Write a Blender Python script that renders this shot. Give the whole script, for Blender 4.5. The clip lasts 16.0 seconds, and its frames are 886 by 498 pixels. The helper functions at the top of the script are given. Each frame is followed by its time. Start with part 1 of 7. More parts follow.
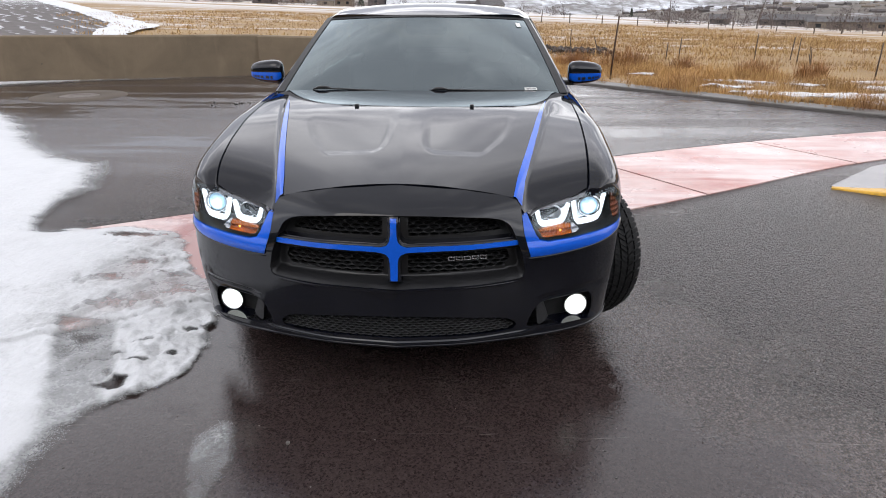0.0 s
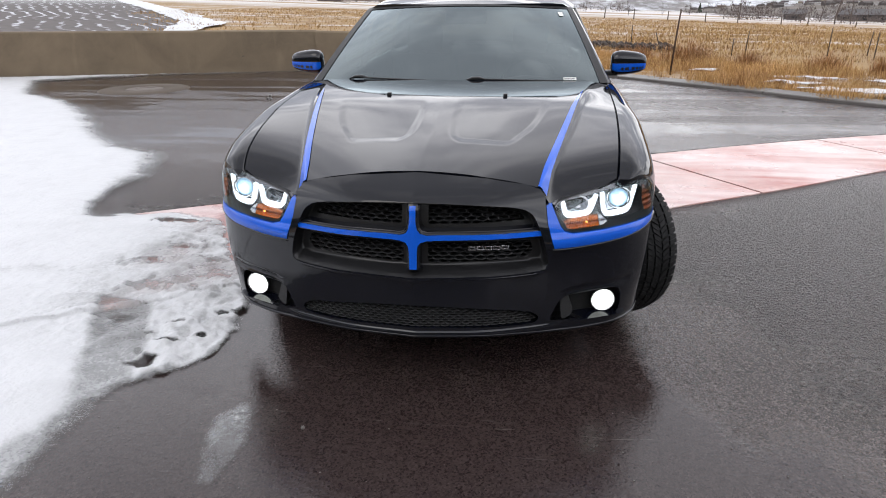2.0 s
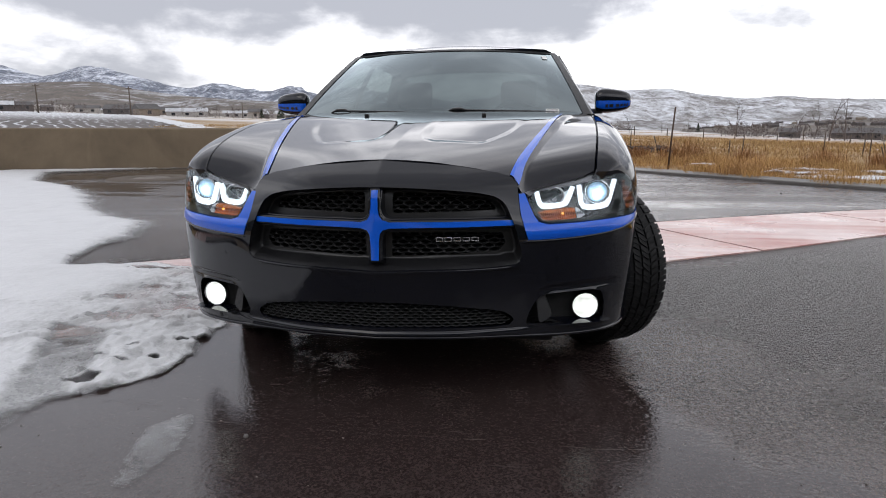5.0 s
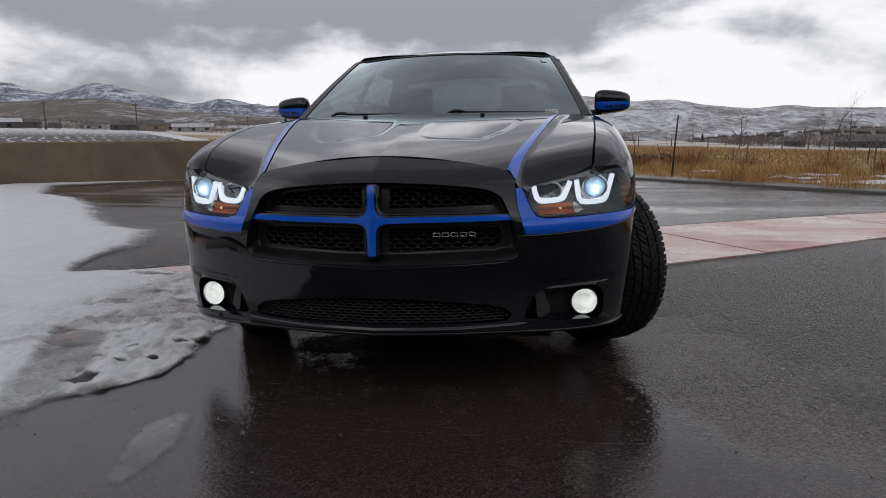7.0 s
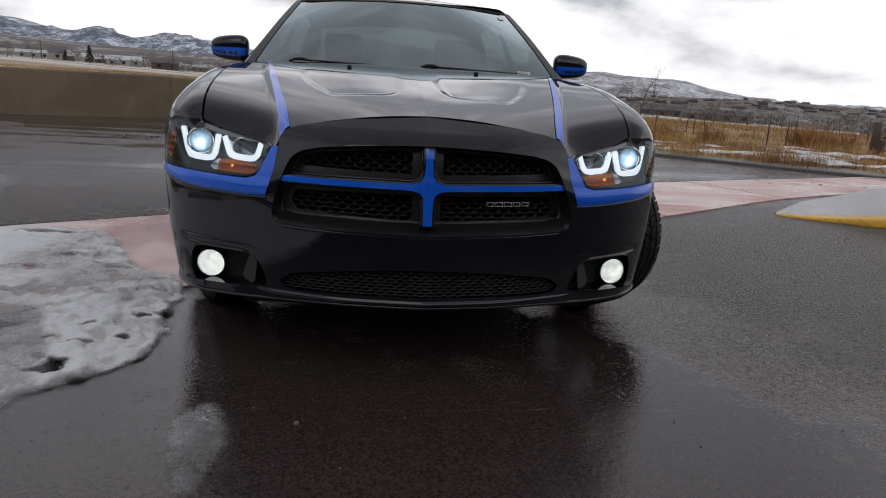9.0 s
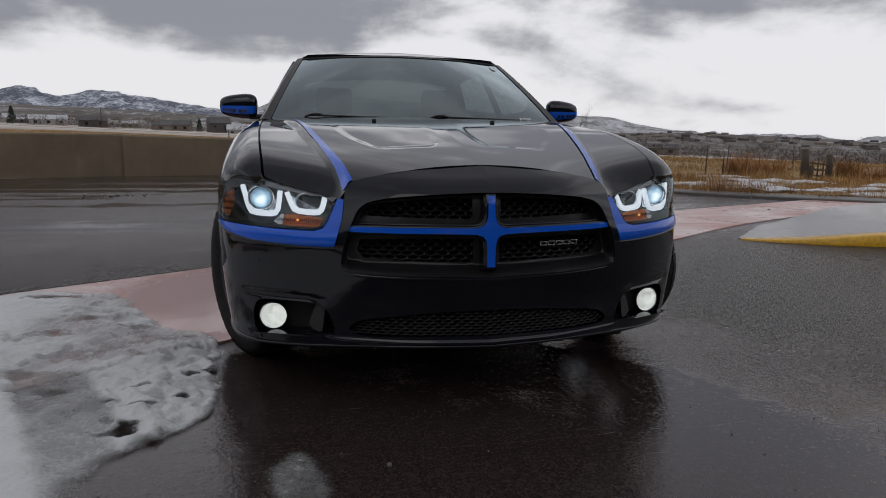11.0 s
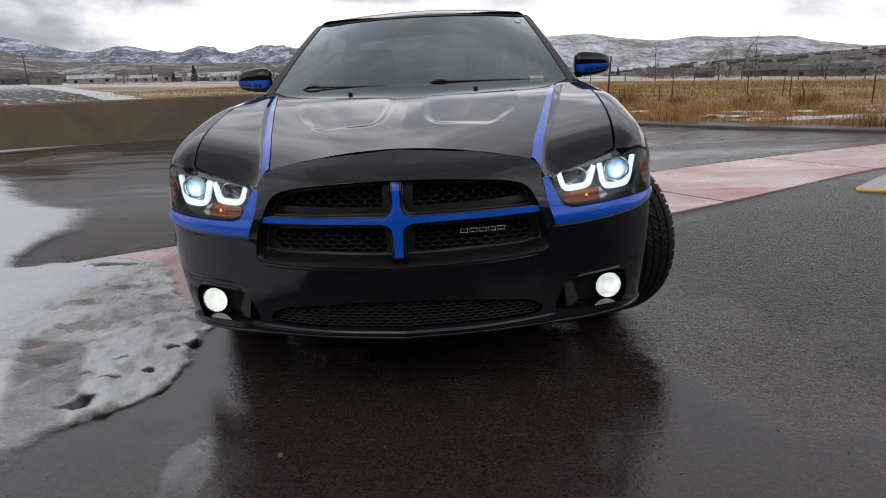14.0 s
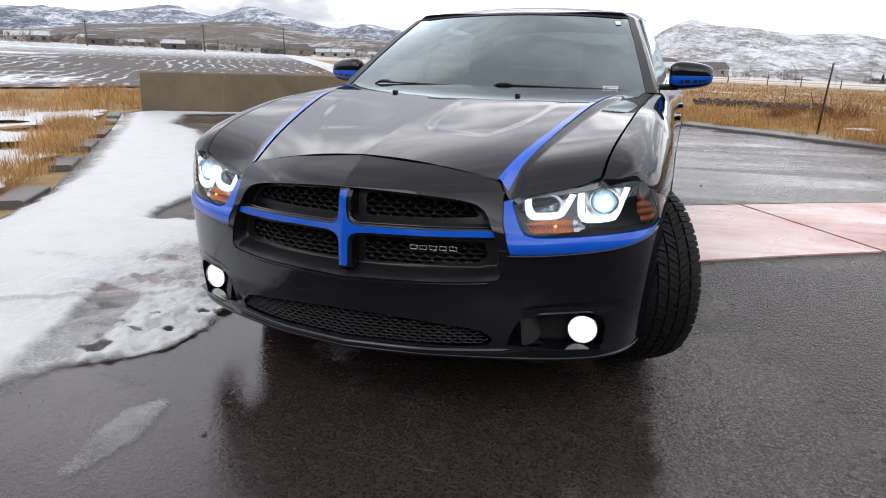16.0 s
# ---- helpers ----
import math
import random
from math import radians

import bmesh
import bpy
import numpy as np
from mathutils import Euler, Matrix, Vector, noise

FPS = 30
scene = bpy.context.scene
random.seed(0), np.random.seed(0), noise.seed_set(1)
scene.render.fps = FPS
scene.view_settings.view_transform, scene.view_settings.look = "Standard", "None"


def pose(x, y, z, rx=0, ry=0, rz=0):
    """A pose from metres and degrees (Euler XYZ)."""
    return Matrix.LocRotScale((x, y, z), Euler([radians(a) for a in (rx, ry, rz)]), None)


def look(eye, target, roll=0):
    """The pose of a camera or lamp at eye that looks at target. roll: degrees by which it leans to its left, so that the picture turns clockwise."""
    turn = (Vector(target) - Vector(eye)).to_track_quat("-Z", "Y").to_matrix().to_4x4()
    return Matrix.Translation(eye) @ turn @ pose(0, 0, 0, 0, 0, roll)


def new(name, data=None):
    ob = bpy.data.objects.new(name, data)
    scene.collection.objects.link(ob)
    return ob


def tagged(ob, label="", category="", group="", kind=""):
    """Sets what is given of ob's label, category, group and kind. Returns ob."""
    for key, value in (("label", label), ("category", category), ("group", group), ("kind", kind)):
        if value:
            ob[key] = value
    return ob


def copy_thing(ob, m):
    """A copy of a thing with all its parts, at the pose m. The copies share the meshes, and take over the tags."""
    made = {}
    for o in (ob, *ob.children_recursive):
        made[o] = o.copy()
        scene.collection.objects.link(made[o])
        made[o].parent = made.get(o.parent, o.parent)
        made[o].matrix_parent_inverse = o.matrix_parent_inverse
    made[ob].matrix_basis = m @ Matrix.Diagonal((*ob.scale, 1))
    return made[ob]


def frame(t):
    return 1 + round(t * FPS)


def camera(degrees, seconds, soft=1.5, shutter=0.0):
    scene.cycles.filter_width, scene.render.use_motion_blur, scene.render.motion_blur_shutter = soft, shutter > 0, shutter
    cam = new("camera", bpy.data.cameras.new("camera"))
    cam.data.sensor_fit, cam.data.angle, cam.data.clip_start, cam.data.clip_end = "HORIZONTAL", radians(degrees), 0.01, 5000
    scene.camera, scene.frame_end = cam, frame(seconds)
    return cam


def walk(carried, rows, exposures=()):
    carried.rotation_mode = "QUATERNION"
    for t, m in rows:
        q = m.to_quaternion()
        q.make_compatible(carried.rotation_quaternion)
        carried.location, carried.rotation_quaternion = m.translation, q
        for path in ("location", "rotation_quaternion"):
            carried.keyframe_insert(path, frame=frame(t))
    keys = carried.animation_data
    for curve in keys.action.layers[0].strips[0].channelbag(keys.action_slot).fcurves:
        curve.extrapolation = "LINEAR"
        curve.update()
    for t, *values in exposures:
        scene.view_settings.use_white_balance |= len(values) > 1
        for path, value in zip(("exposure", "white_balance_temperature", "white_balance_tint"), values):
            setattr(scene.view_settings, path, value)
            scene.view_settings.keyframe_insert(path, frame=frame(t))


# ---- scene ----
cam = camera(68.9, 16.0, soft=1.0)
PATH = [
    (0, (0.268, -2.233, 1.53), (0.198, -0.366, 0.816), -0.0),
    (0.5, (0.317, -2.228, 1.514), (0.183, -0.369, 0.789), 0.7),
    (1, (0.356, -2.229, 1.512), (0.149, -0.378, 0.784), 0.1),
    (1.5, (0.369, -2.228, 1.497), (0.147, -0.381, 0.763), -0.2),
    (2, (0.398, -2.191, 1.484), (0.157, -0.341, 0.763), -0.4),
    (2.5, (0.415, -2.132, 1.468), (0.201, -0.25, 0.828), -2.3),
    (3, (0.614, -2.11, 1.488), (0.258, -0.24, 0.876), 0.4),
    (3.5, (0.634, -2.144, 1.47), (0.185, -0.312, 0.803), 0.2),
    (4, (0.568, -2.138, 1.344), (0.239, -0.277, 0.689), -1.5),
    (4.5, (0.553, -2.115, 1.121), (0.258, -0.191, 0.662), -0.7),
    (4.7, (0.540, -2.121, 1.048), (0.263, -0.183, 0.642), -0.3),
    (6.8, (0.557, -2.130, 0.960), (0.261, -0.185, 0.603), -0.9),
    (7, (0.568, -2.122, 0.956), (0.273, -0.175, 0.604), -0.9),
    (7.5, (0.425, -2.1, 1.034), (0.18, -0.157, 0.626), 0.0),
    (8, (0.218, -2.072, 1.074), (0.092, -0.127, 0.626), 1.0),
    (8.5, (0.005, -2.021, 1.04), (0.047, -0.09, 0.521), 2.1),
    (9, (-0.184, -2.012, 0.985), (0.045, -0.087, 0.493), 3.1),
    (9.5, (-0.353, -2.058, 1.013), (-0.062, -0.13, 0.568), 1.8),
    (9.7, (-0.468, -2.063, 0.990), (-0.118, -0.137, 0.580), 2.5),
    (12, (-0.607, -2.073, 1.014), (-0.218, -0.144, 0.659), 0.1),
    (12.5, (-0.52, -2.067, 1.031), (-0.289, -0.123, 0.62), -0.5),
    (13, (-0.307, -2.046, 1.063), (-0.175, -0.105, 0.597), -0.9),
    (13.5, (0.013, -1.985, 1.107), (-0.015, -0.058, 0.573), -1.7),
    (14, (0.22, -2.018, 1.122), (0.146, -0.09, 0.593), -2.9),
    (14.5, (0.431, -2.08, 1.179), (0.315, -0.167, 0.608), -1.5),
    (15, (0.704, -2.042, 1.199), (0.358, -0.171, 0.583), -1.6),
    (15.5, (0.919, -1.919, 1.221), (0.378, -0.088, 0.627), -0.9),
    (16, (0.981, -1.753, 1.171), (0.32, 0.052, 0.619), 0.7),
]
walk(cam, [(t, look(eye, target, roll)) for t, eye, target, roll in PATH],
     exposures=[(0.0, 0.77), (2.0, 0.77), (3.0, 0.67), (3.5, 0.57), (4.5, 0.45), (7.0, -0.45), (8.5, -0.35), (9.5, -0.38), (12.0, -0.83), (12.5, -0.78), (13.5, -0.43), (14.0, -0.15), (14.5, 0.12), (16.0, 0.63)])

# ---- world, sun ----
world = bpy.data.worlds.new("overcast_sky")
scene.world = world
world.use_nodes = True
wn, wl = world.node_tree.nodes, world.node_tree.links
wn.clear()
SUN_UP, SUN_ROUND = radians(48), radians(205)


def wnode(kind, **values):
    n = wn.new(kind)
    for key, value in values.items():
        setattr(n, key, value)
    return n


def wmath(op, a, b=0.0, clamp=False):
    n = wnode("ShaderNodeMath", operation=op, use_clamp=clamp)
    for slot, value in enumerate((a, b)):
        if isinstance(value, (int, float)):
            n.inputs[slot].default_value = value
        else:
            wl.new(value, n.inputs[slot])
    return n.outputs[0]


sky = wnode("ShaderNodeTexSky", sky_type="NISHITA", sun_disc=False, sun_elevation=SUN_UP, sun_rotation=SUN_ROUND)
where = wnode("ShaderNodeTexCoord").outputs["Generated"]
split = wnode("ShaderNodeSeparateXYZ")
wl.new(where, split.inputs[0])
up = wmath("MAXIMUM", split.outputs[2], 0.0)
# heavy broken cloud: puffy banks, brighter gaps low down, and brighter towards the zenith
swell = wnode("ShaderNodeMapping")
swell.inputs["Scale"].default_value, swell.inputs["Location"].default_value = (2.1, 2.1, 7.5), (0.35, 0.9, 0.2)
wl.new(where, swell.inputs[0])
cloud = wnode("ShaderNodeTexNoise")
cloud.inputs["Scale"].default_value, cloud.inputs["Detail"].default_value = 1.0, 8.0
cloud.inputs["Roughness"].default_value, cloud.inputs["Distortion"].default_value = 0.50, 0.35
wl.new(swell.outputs[0], cloud.inputs["Vector"])
thick = wnode("ShaderNodeMapRange", interpolation_type="SMOOTHSTEP")
thick.inputs[1].default_value, thick.inputs[2].default_value = 0.41, 0.64
low = wnode("ShaderNodeMapRange", interpolation_type="SMOOTHSTEP")
for slot, value in enumerate((0.04, 0.20, -0.13, 0.10)):
    low.inputs[slot + 1].default_value = value
wl.new(up, low.inputs[0])
puff = wnode("ShaderNodeTexNoise")
puff.inputs["Scale"].default_value, puff.inputs["Detail"].default_value = 9.0, 7.0
puff.inputs["Roughness"].default_value, puff.inputs["Distortion"].default_value = 0.58, 0.2
flat = wnode("ShaderNodeMapping")
flat.inputs["Scale"].default_value = (1.0, 1.0, 1.9)
wl.new(where, flat.inputs[0])
wl.new(flat.outputs[0], puff.inputs["Vector"])
billow = wmath("MULTIPLY", wmath("SUBTRACT", puff.outputs[0], 0.5), 0.36)
heavier = wmath("MULTIPLY", split.outputs[0], -0.05)
wl.new(wmath("ADD", wmath("ADD", wmath("ADD", cloud.outputs[0], billow), low.outputs[0]), heavier), thick.inputs[0])
tone = wnode("ShaderNodeMixRGB")
tone.inputs[1].default_value, tone.inputs[2].default_value = (1.36, 1.35, 1.39, 1), (0.45, 0.46, 0.515, 1)
calm = wnode("ShaderNodeMapRange", interpolation_type="SMOOTHSTEP")
calm.inputs[1].default_value, calm.inputs[2].default_value = 0.30, 0.62
wl.new(up, calm.inputs[0])
even = wnode("ShaderNodeMixRGB")
even.inputs[2].default_value = (0.62, 0.62, 0.62, 1)
wl.new(wmath("MULTIPLY", calm.outputs[0], 0.65), even.inputs[0])
wl.new(thick.outputs[0], even.inputs[1])
wl.new(even.outputs[0], tone.inputs[0])
both = wnode("ShaderNodeMixRGB")
both.inputs[0].default_value = 0.94
dim = wnode("ShaderNodeMixRGB", blend_type="MULTIPLY")
dim.inputs[0].default_value, dim.inputs[2].default_value = 1.0, (0.1, 0.1, 0.1, 1)
wl.new(sky.outputs[0], dim.inputs[1])
wl.new(dim.outputs[0], both.inputs[1])
wl.new(tone.outputs[0], both.inputs[2])
lit_sky = wnode("ShaderNodeBackground")
belt = wnode("ShaderNodeMapRange", interpolation_type="SMOOTHSTEP")
for slot, value in enumerate((0.16, 0.36, 1.0, 1.70)):
    belt.inputs[slot + 1].default_value = value
wl.new(up, belt.inputs[0])
dull = wnode("ShaderNodeMapRange", interpolation_type="SMOOTHSTEP")
for slot, value in enumerate((0.50, 0.90, 0.0, 0.90)):
    dull.inputs[slot + 1].default_value = value
wl.new(up, dull.inputs[0])
wl.new(wmath("SUBTRACT", belt.outputs[0], dull.outputs[0]), lit_sky.inputs[1])
wl.new(both.outputs[0], lit_sky.inputs[0])
wl.new(lit_sky.outputs[0], wnode("ShaderNodeOutputWorld").inputs[0])

sun = new("sun", bpy.data.lights.new("sun", "SUN"))
sun.data.energy, sun.data.angle, sun.data.color = 0.28, radians(30), (1.0, 0.95, 0.88)
sun.matrix_world = look((math.sin(SUN_ROUND) * 60, math.cos(SUN_ROUND) * 60, 60 * math.tan(SUN_UP)), (0, 0, 0))
scene.view_settings.exposure = 0.0


# ---- materials ----
class Nodes:
    """A small wrapper to write node materials briefly."""

    def __init__(self, name):
        self.m = bpy.data.materials.new(name)
        self.m.use_nodes = True
        self.n, self.l = self.m.node_tree.nodes, self.m.node_tree.links
        self.n.clear()
        self.out = self.n.new("ShaderNodeOutputMaterial")
        self.co = self.n.new("ShaderNodeTexCoord").outputs["Object"]

    def put(self, slot, value):
        if isinstance(value, bpy.types.NodeSocket):
            self.l.new(value, slot)
        else:
            slot.default_value = (*value, 1) if isinstance(value, tuple) and len(value) == 3 and slot.type == "RGBA" else value

    def noise(self, scale, detail=4.0, rough=0.55, distort=0.0, at=None):
        t = self.n.new("ShaderNodeTexNoise")
        self.put(t.inputs["Vector"], at or self.co)
        t.inputs["Scale"].default_value, t.inputs["Detail"].default_value = scale, detail
        t.inputs["Roughness"].default_value, t.inputs["Distortion"].default_value = rough, distort
        return t.outputs[0]

    def cells(self, scale, out="Distance", at=None):
        t = self.n.new("ShaderNodeTexVoronoi")
        self.put(t.inputs["Vector"], at or self.co)
        t.inputs["Scale"].default_value = scale
        return t.outputs[out]

    def stretch(self, x, y, z):
        t = self.n.new("ShaderNodeMapping")
        self.put(t.inputs[0], self.co)
        t.inputs["Scale"].default_value = (x, y, z)
        return t.outputs[0]

    def ramp(self, value, a, b, lo=0.0, hi=1.0):
        t = self.n.new("ShaderNodeMapRange")
        self.put(t.inputs[0], value)
        for i, v in enumerate((a, b, lo, hi)):
            self.put(t.inputs[i + 1], v)
        return t.outputs[0]

    def mix(self, k, a, b, blend="MIX"):
        t = self.n.new("ShaderNodeMixRGB")
        t.blend_type = blend
        for i, v in enumerate((k, a, b)):
            self.put(t.inputs[i], v)
        return t.outputs[0]

    def math(self, op, a, b=0.0):
        t = self.n.new("ShaderNodeMath")
        t.operation = op
        self.put(t.inputs[0], a)
        self.put(t.inputs[1], b)
        return t.outputs[0]

    def bump(self, height, distance, strength=1.0, normal=None):
        t = self.n.new("ShaderNodeBump")
        self.put(t.inputs["Height"], height)
        t.inputs["Distance"].default_value = distance
        self.put(t.inputs["Strength"], strength)
        if normal is not None:
            self.put(t.inputs["Normal"], normal)
        return t.outputs[0]

    def rand(self):
        return self.n.new("ShaderNodeObjectInfo").outputs["Random"]

    def island(self):
        return self.n.new("ShaderNodeNewGeometry").outputs["Random Per Island"]

    def done(self, **values):
        s = self.n.new("ShaderNodeBsdfPrincipled")
        for key, value in values.items():
            self.put(s.inputs[key.replace("_", " ").replace("Specular IOR Level", "Specular IOR Level")], value)
        self.l.new(s.outputs[0], self.out.inputs[0])
        return self.m


def plain(name, colour, rough=0.5, metal=0.0, grain=60.0, vary=0.25, bump=0.0, **more):
    k = Nodes(name)
    shade = k.ramp(k.noise(grain), 0.3, 0.7, 1 - vary, 1 + vary)
    slow = k.ramp(k.noise(grain / 14), 0.3, 0.7, 1 - vary / 2, 1 + vary / 2)
    c = k.mix(1.0, k.mix(1.0, colour, shade, "MULTIPLY"), slow, "MULTIPLY")
    if bump:
        more["Normal"] = k.bump(k.noise(grain), bump)
    return k.done(Base_Color=c, Roughness=k.ramp(k.noise(grain / 5), 0.3, 0.7, rough * 0.85, min(1, rough * 1.2)), Metallic=metal, **more)


def paint(name, colour, coat=1.0, rough=0.45, shine=0.0):
    """Car paint under a clear coat with a thin road film on it."""
    k = Nodes(name)
    film = k.ramp(k.noise(7, 6, 0.65, 0.4), 0.40, 0.75)
    flake = k.ramp(k.noise(900, 1), 0.3, 0.7, 0.85, 1.2)
    c = k.mix(k.math("MULTIPLY", film, 0.010), k.mix(1.0, colour, flake, "MULTIPLY"), (0.22, 0.21, 0.20))
    return k.done(Base_Color=c, Roughness=rough, Specular_IOR_Level=shine, Coat_Weight=coat, Coat_Roughness=k.ramp(film, 0, 1, 0.035, 0.085))


def pane(name, tint, gloss=0.02, mirror=1.5, grazing=None):
    """Thin glass: what lies behind shows through, tinted, with a mirrored share by the angle."""
    k = Nodes(name)
    clear, shine = k.n.new("ShaderNodeBsdfTransparent"), k.n.new("ShaderNodeBsdfGlossy")
    clear.inputs[0].default_value = (*tint, 1)
    k.put(shine.inputs["Roughness"], k.ramp(k.noise(14, 5), 0.3, 0.7, gloss, gloss * 2))
    shine.inputs[0].default_value = (0.82, 0.94, 0.98, 1)
    f = k.n.new("ShaderNodeLayerWeight")
    f.inputs["Blend"].default_value = 0.5
    grazing = mirror if grazing is None else grazing
    share = k.math("ADD", k.math("MULTIPLY", k.math("POWER", f.outputs["Facing"], 5.0), 0.957 * grazing), 0.043 * mirror)
    both_ways = k.n.new("ShaderNodeMixShader")
    k.put(both_ways.inputs[0], k.math("MINIMUM", share, 1.0))
    k.l.new(clear.outputs[0], both_ways.inputs[1])
    k.l.new(shine.outputs[0], both_ways.inputs[2])
    k.l.new(both_ways.outputs[0], k.out.inputs[0])
    return k.m


def lit(name, colour, power, base=(0.8, 0.8, 0.8), uneven=0.0):
    k = Nodes(name)
    if uneven:
        power = k.ramp(k.noise(uneven, 3, 0.6, 0.8), 0.35, 0.62, power * 0.58, power * 1.32)
    return k.done(Base_Color=base, Emission_Color=colour, Emission_Strength=power, Roughness=0.12)


def beam(name):
    """The projector's lens: brightest a little below its middle, blue at its rim."""
    k = Nodes(name)
    axes = k.n.new("ShaderNodeSeparateXYZ")
    k.put(axes.inputs[0], k.co)
    dx, dz = k.math("SUBTRACT", k.math("ABSOLUTE", axes.outputs[0]), 0.768), k.math("SUBTRACT", axes.outputs[2], 0.750)
    far = k.math("SQRT", k.math("ADD", k.math("MULTIPLY", dx, dx), k.math("MULTIPLY", dz, dz)))
    far = k.math("ADD", far, k.ramp(k.noise(45, 3), 0.3, 0.7, -0.006, 0.006))
    power = k.ramp(far, 0.010, 0.036, 1.7, 0.26)
    colour = k.mix(k.ramp(far, 0.006, 0.030), (0.88, 0.97, 1.0), (0.42, 0.74, 1.0))
    return k.done(Base_Color=(0.3, 0.4, 0.5), Emission_Color=colour, Emission_Strength=power, Roughness=0.10)


BLACK = paint("black_paint", (0.0022, 0.0027, 0.0058))
BLUE = paint("blue_vinyl", (0.0015, 0.092, 0.58), coat=0.85, rough=0.35, shine=0.1)
SATIN = plain("black_satin_plastic", (0.012, 0.012, 0.013), 0.38, bump=0.0002, grain=300)
TRIM = plain("black_grained_plastic", (0.011, 0.011, 0.012), 0.55, bump=0.0004, grain=400)
RUBBER = plain("tyre_rubber", (0.004, 0.004, 0.0043), 0.7, bump=0.0006, grain=220, vary=0.35, Specular_IOR_Level=0.28)
SHELL = plain("black_grille_shell", (0.008, 0.008, 0.009), 0.36, bump=0.0001, grain=300)
MESH = plain("grille_mesh_plastic", (0.008, 0.008, 0.0088), 0.36, bump=0.0003, grain=400, Specular_IOR_Level=0.42)
VOID = plain("unlit_cavity_plastic", (0.006, 0.006, 0.006), 0.8)
CHROME = plain("chrome", (0.75, 0.76, 0.78), 0.10, 1.0, vary=0.05)
REFLECTOR = plain("lamp_reflector", (0.74, 0.75, 0.77), 0.30, 1.0, vary=0.1)
HOUSING = plain("lamp_housing", (0.018, 0.018, 0.020), 0.30, vary=0.2)
STEEL = plain("wheel_alloy", (0.06, 0.06, 0.065), 0.3, 0.8)
AMBER = plain("amber_lamp_plastic", (0.50, 0.135, 0.016), 0.13, 0.6, vary=0.45, grain=120)
MARKER = plain("smoked_amber_plastic", (0.26, 0.062, 0.012), 0.14, 0.5, vary=0.6, grain=45)
AMBER_GLOW = lit("amber_bulb", (1.0, 0.42, 0.06), 1.6, (0.7, 0.25, 0.03))
LED = lit("led_tube", (0.78, 0.90, 1.0), 0.88)
BEAM = beam("projector_beam")
BEZEL = plain("grey_lamp_bezel", (0.16, 0.16, 0.17), 0.30, 0.2, vary=0.12)
FOG = lit("fog_beam", (0.94, 1.0, 0.92), 0.74, uneven=40.0)
WINDSHIELD = pane("windshield_glass", (0.12, 0.145, 0.145), mirror=4.5, grazing=2.6)
REAR_GLASS = pane("dark_rear_glass", (0.30, 0.34, 0.33))
SIDE_GLASS = pane("tinted_side_glass", (0.80, 0.86, 0.83))
LAMP_GLASS = pane("lamp_lens_glass", (0.92, 0.93, 0.94), 0.01, 0.9)
CLOTH = plain("dark_seat_cloth", (0.03, 0.03, 0.032), 0.85, bump=0.0006, grain=250)
WHITE = plain("white_sticker_paper", (0.75, 0.75, 0.73), 0.6, vary=0.06)
INK = plain("grey_ink", (0.12, 0.12, 0.13), 0.6)
BADGE = plain("brushed_badge_metal", (0.55, 0.56, 0.58), 0.25, 0.9, vary=0.12)


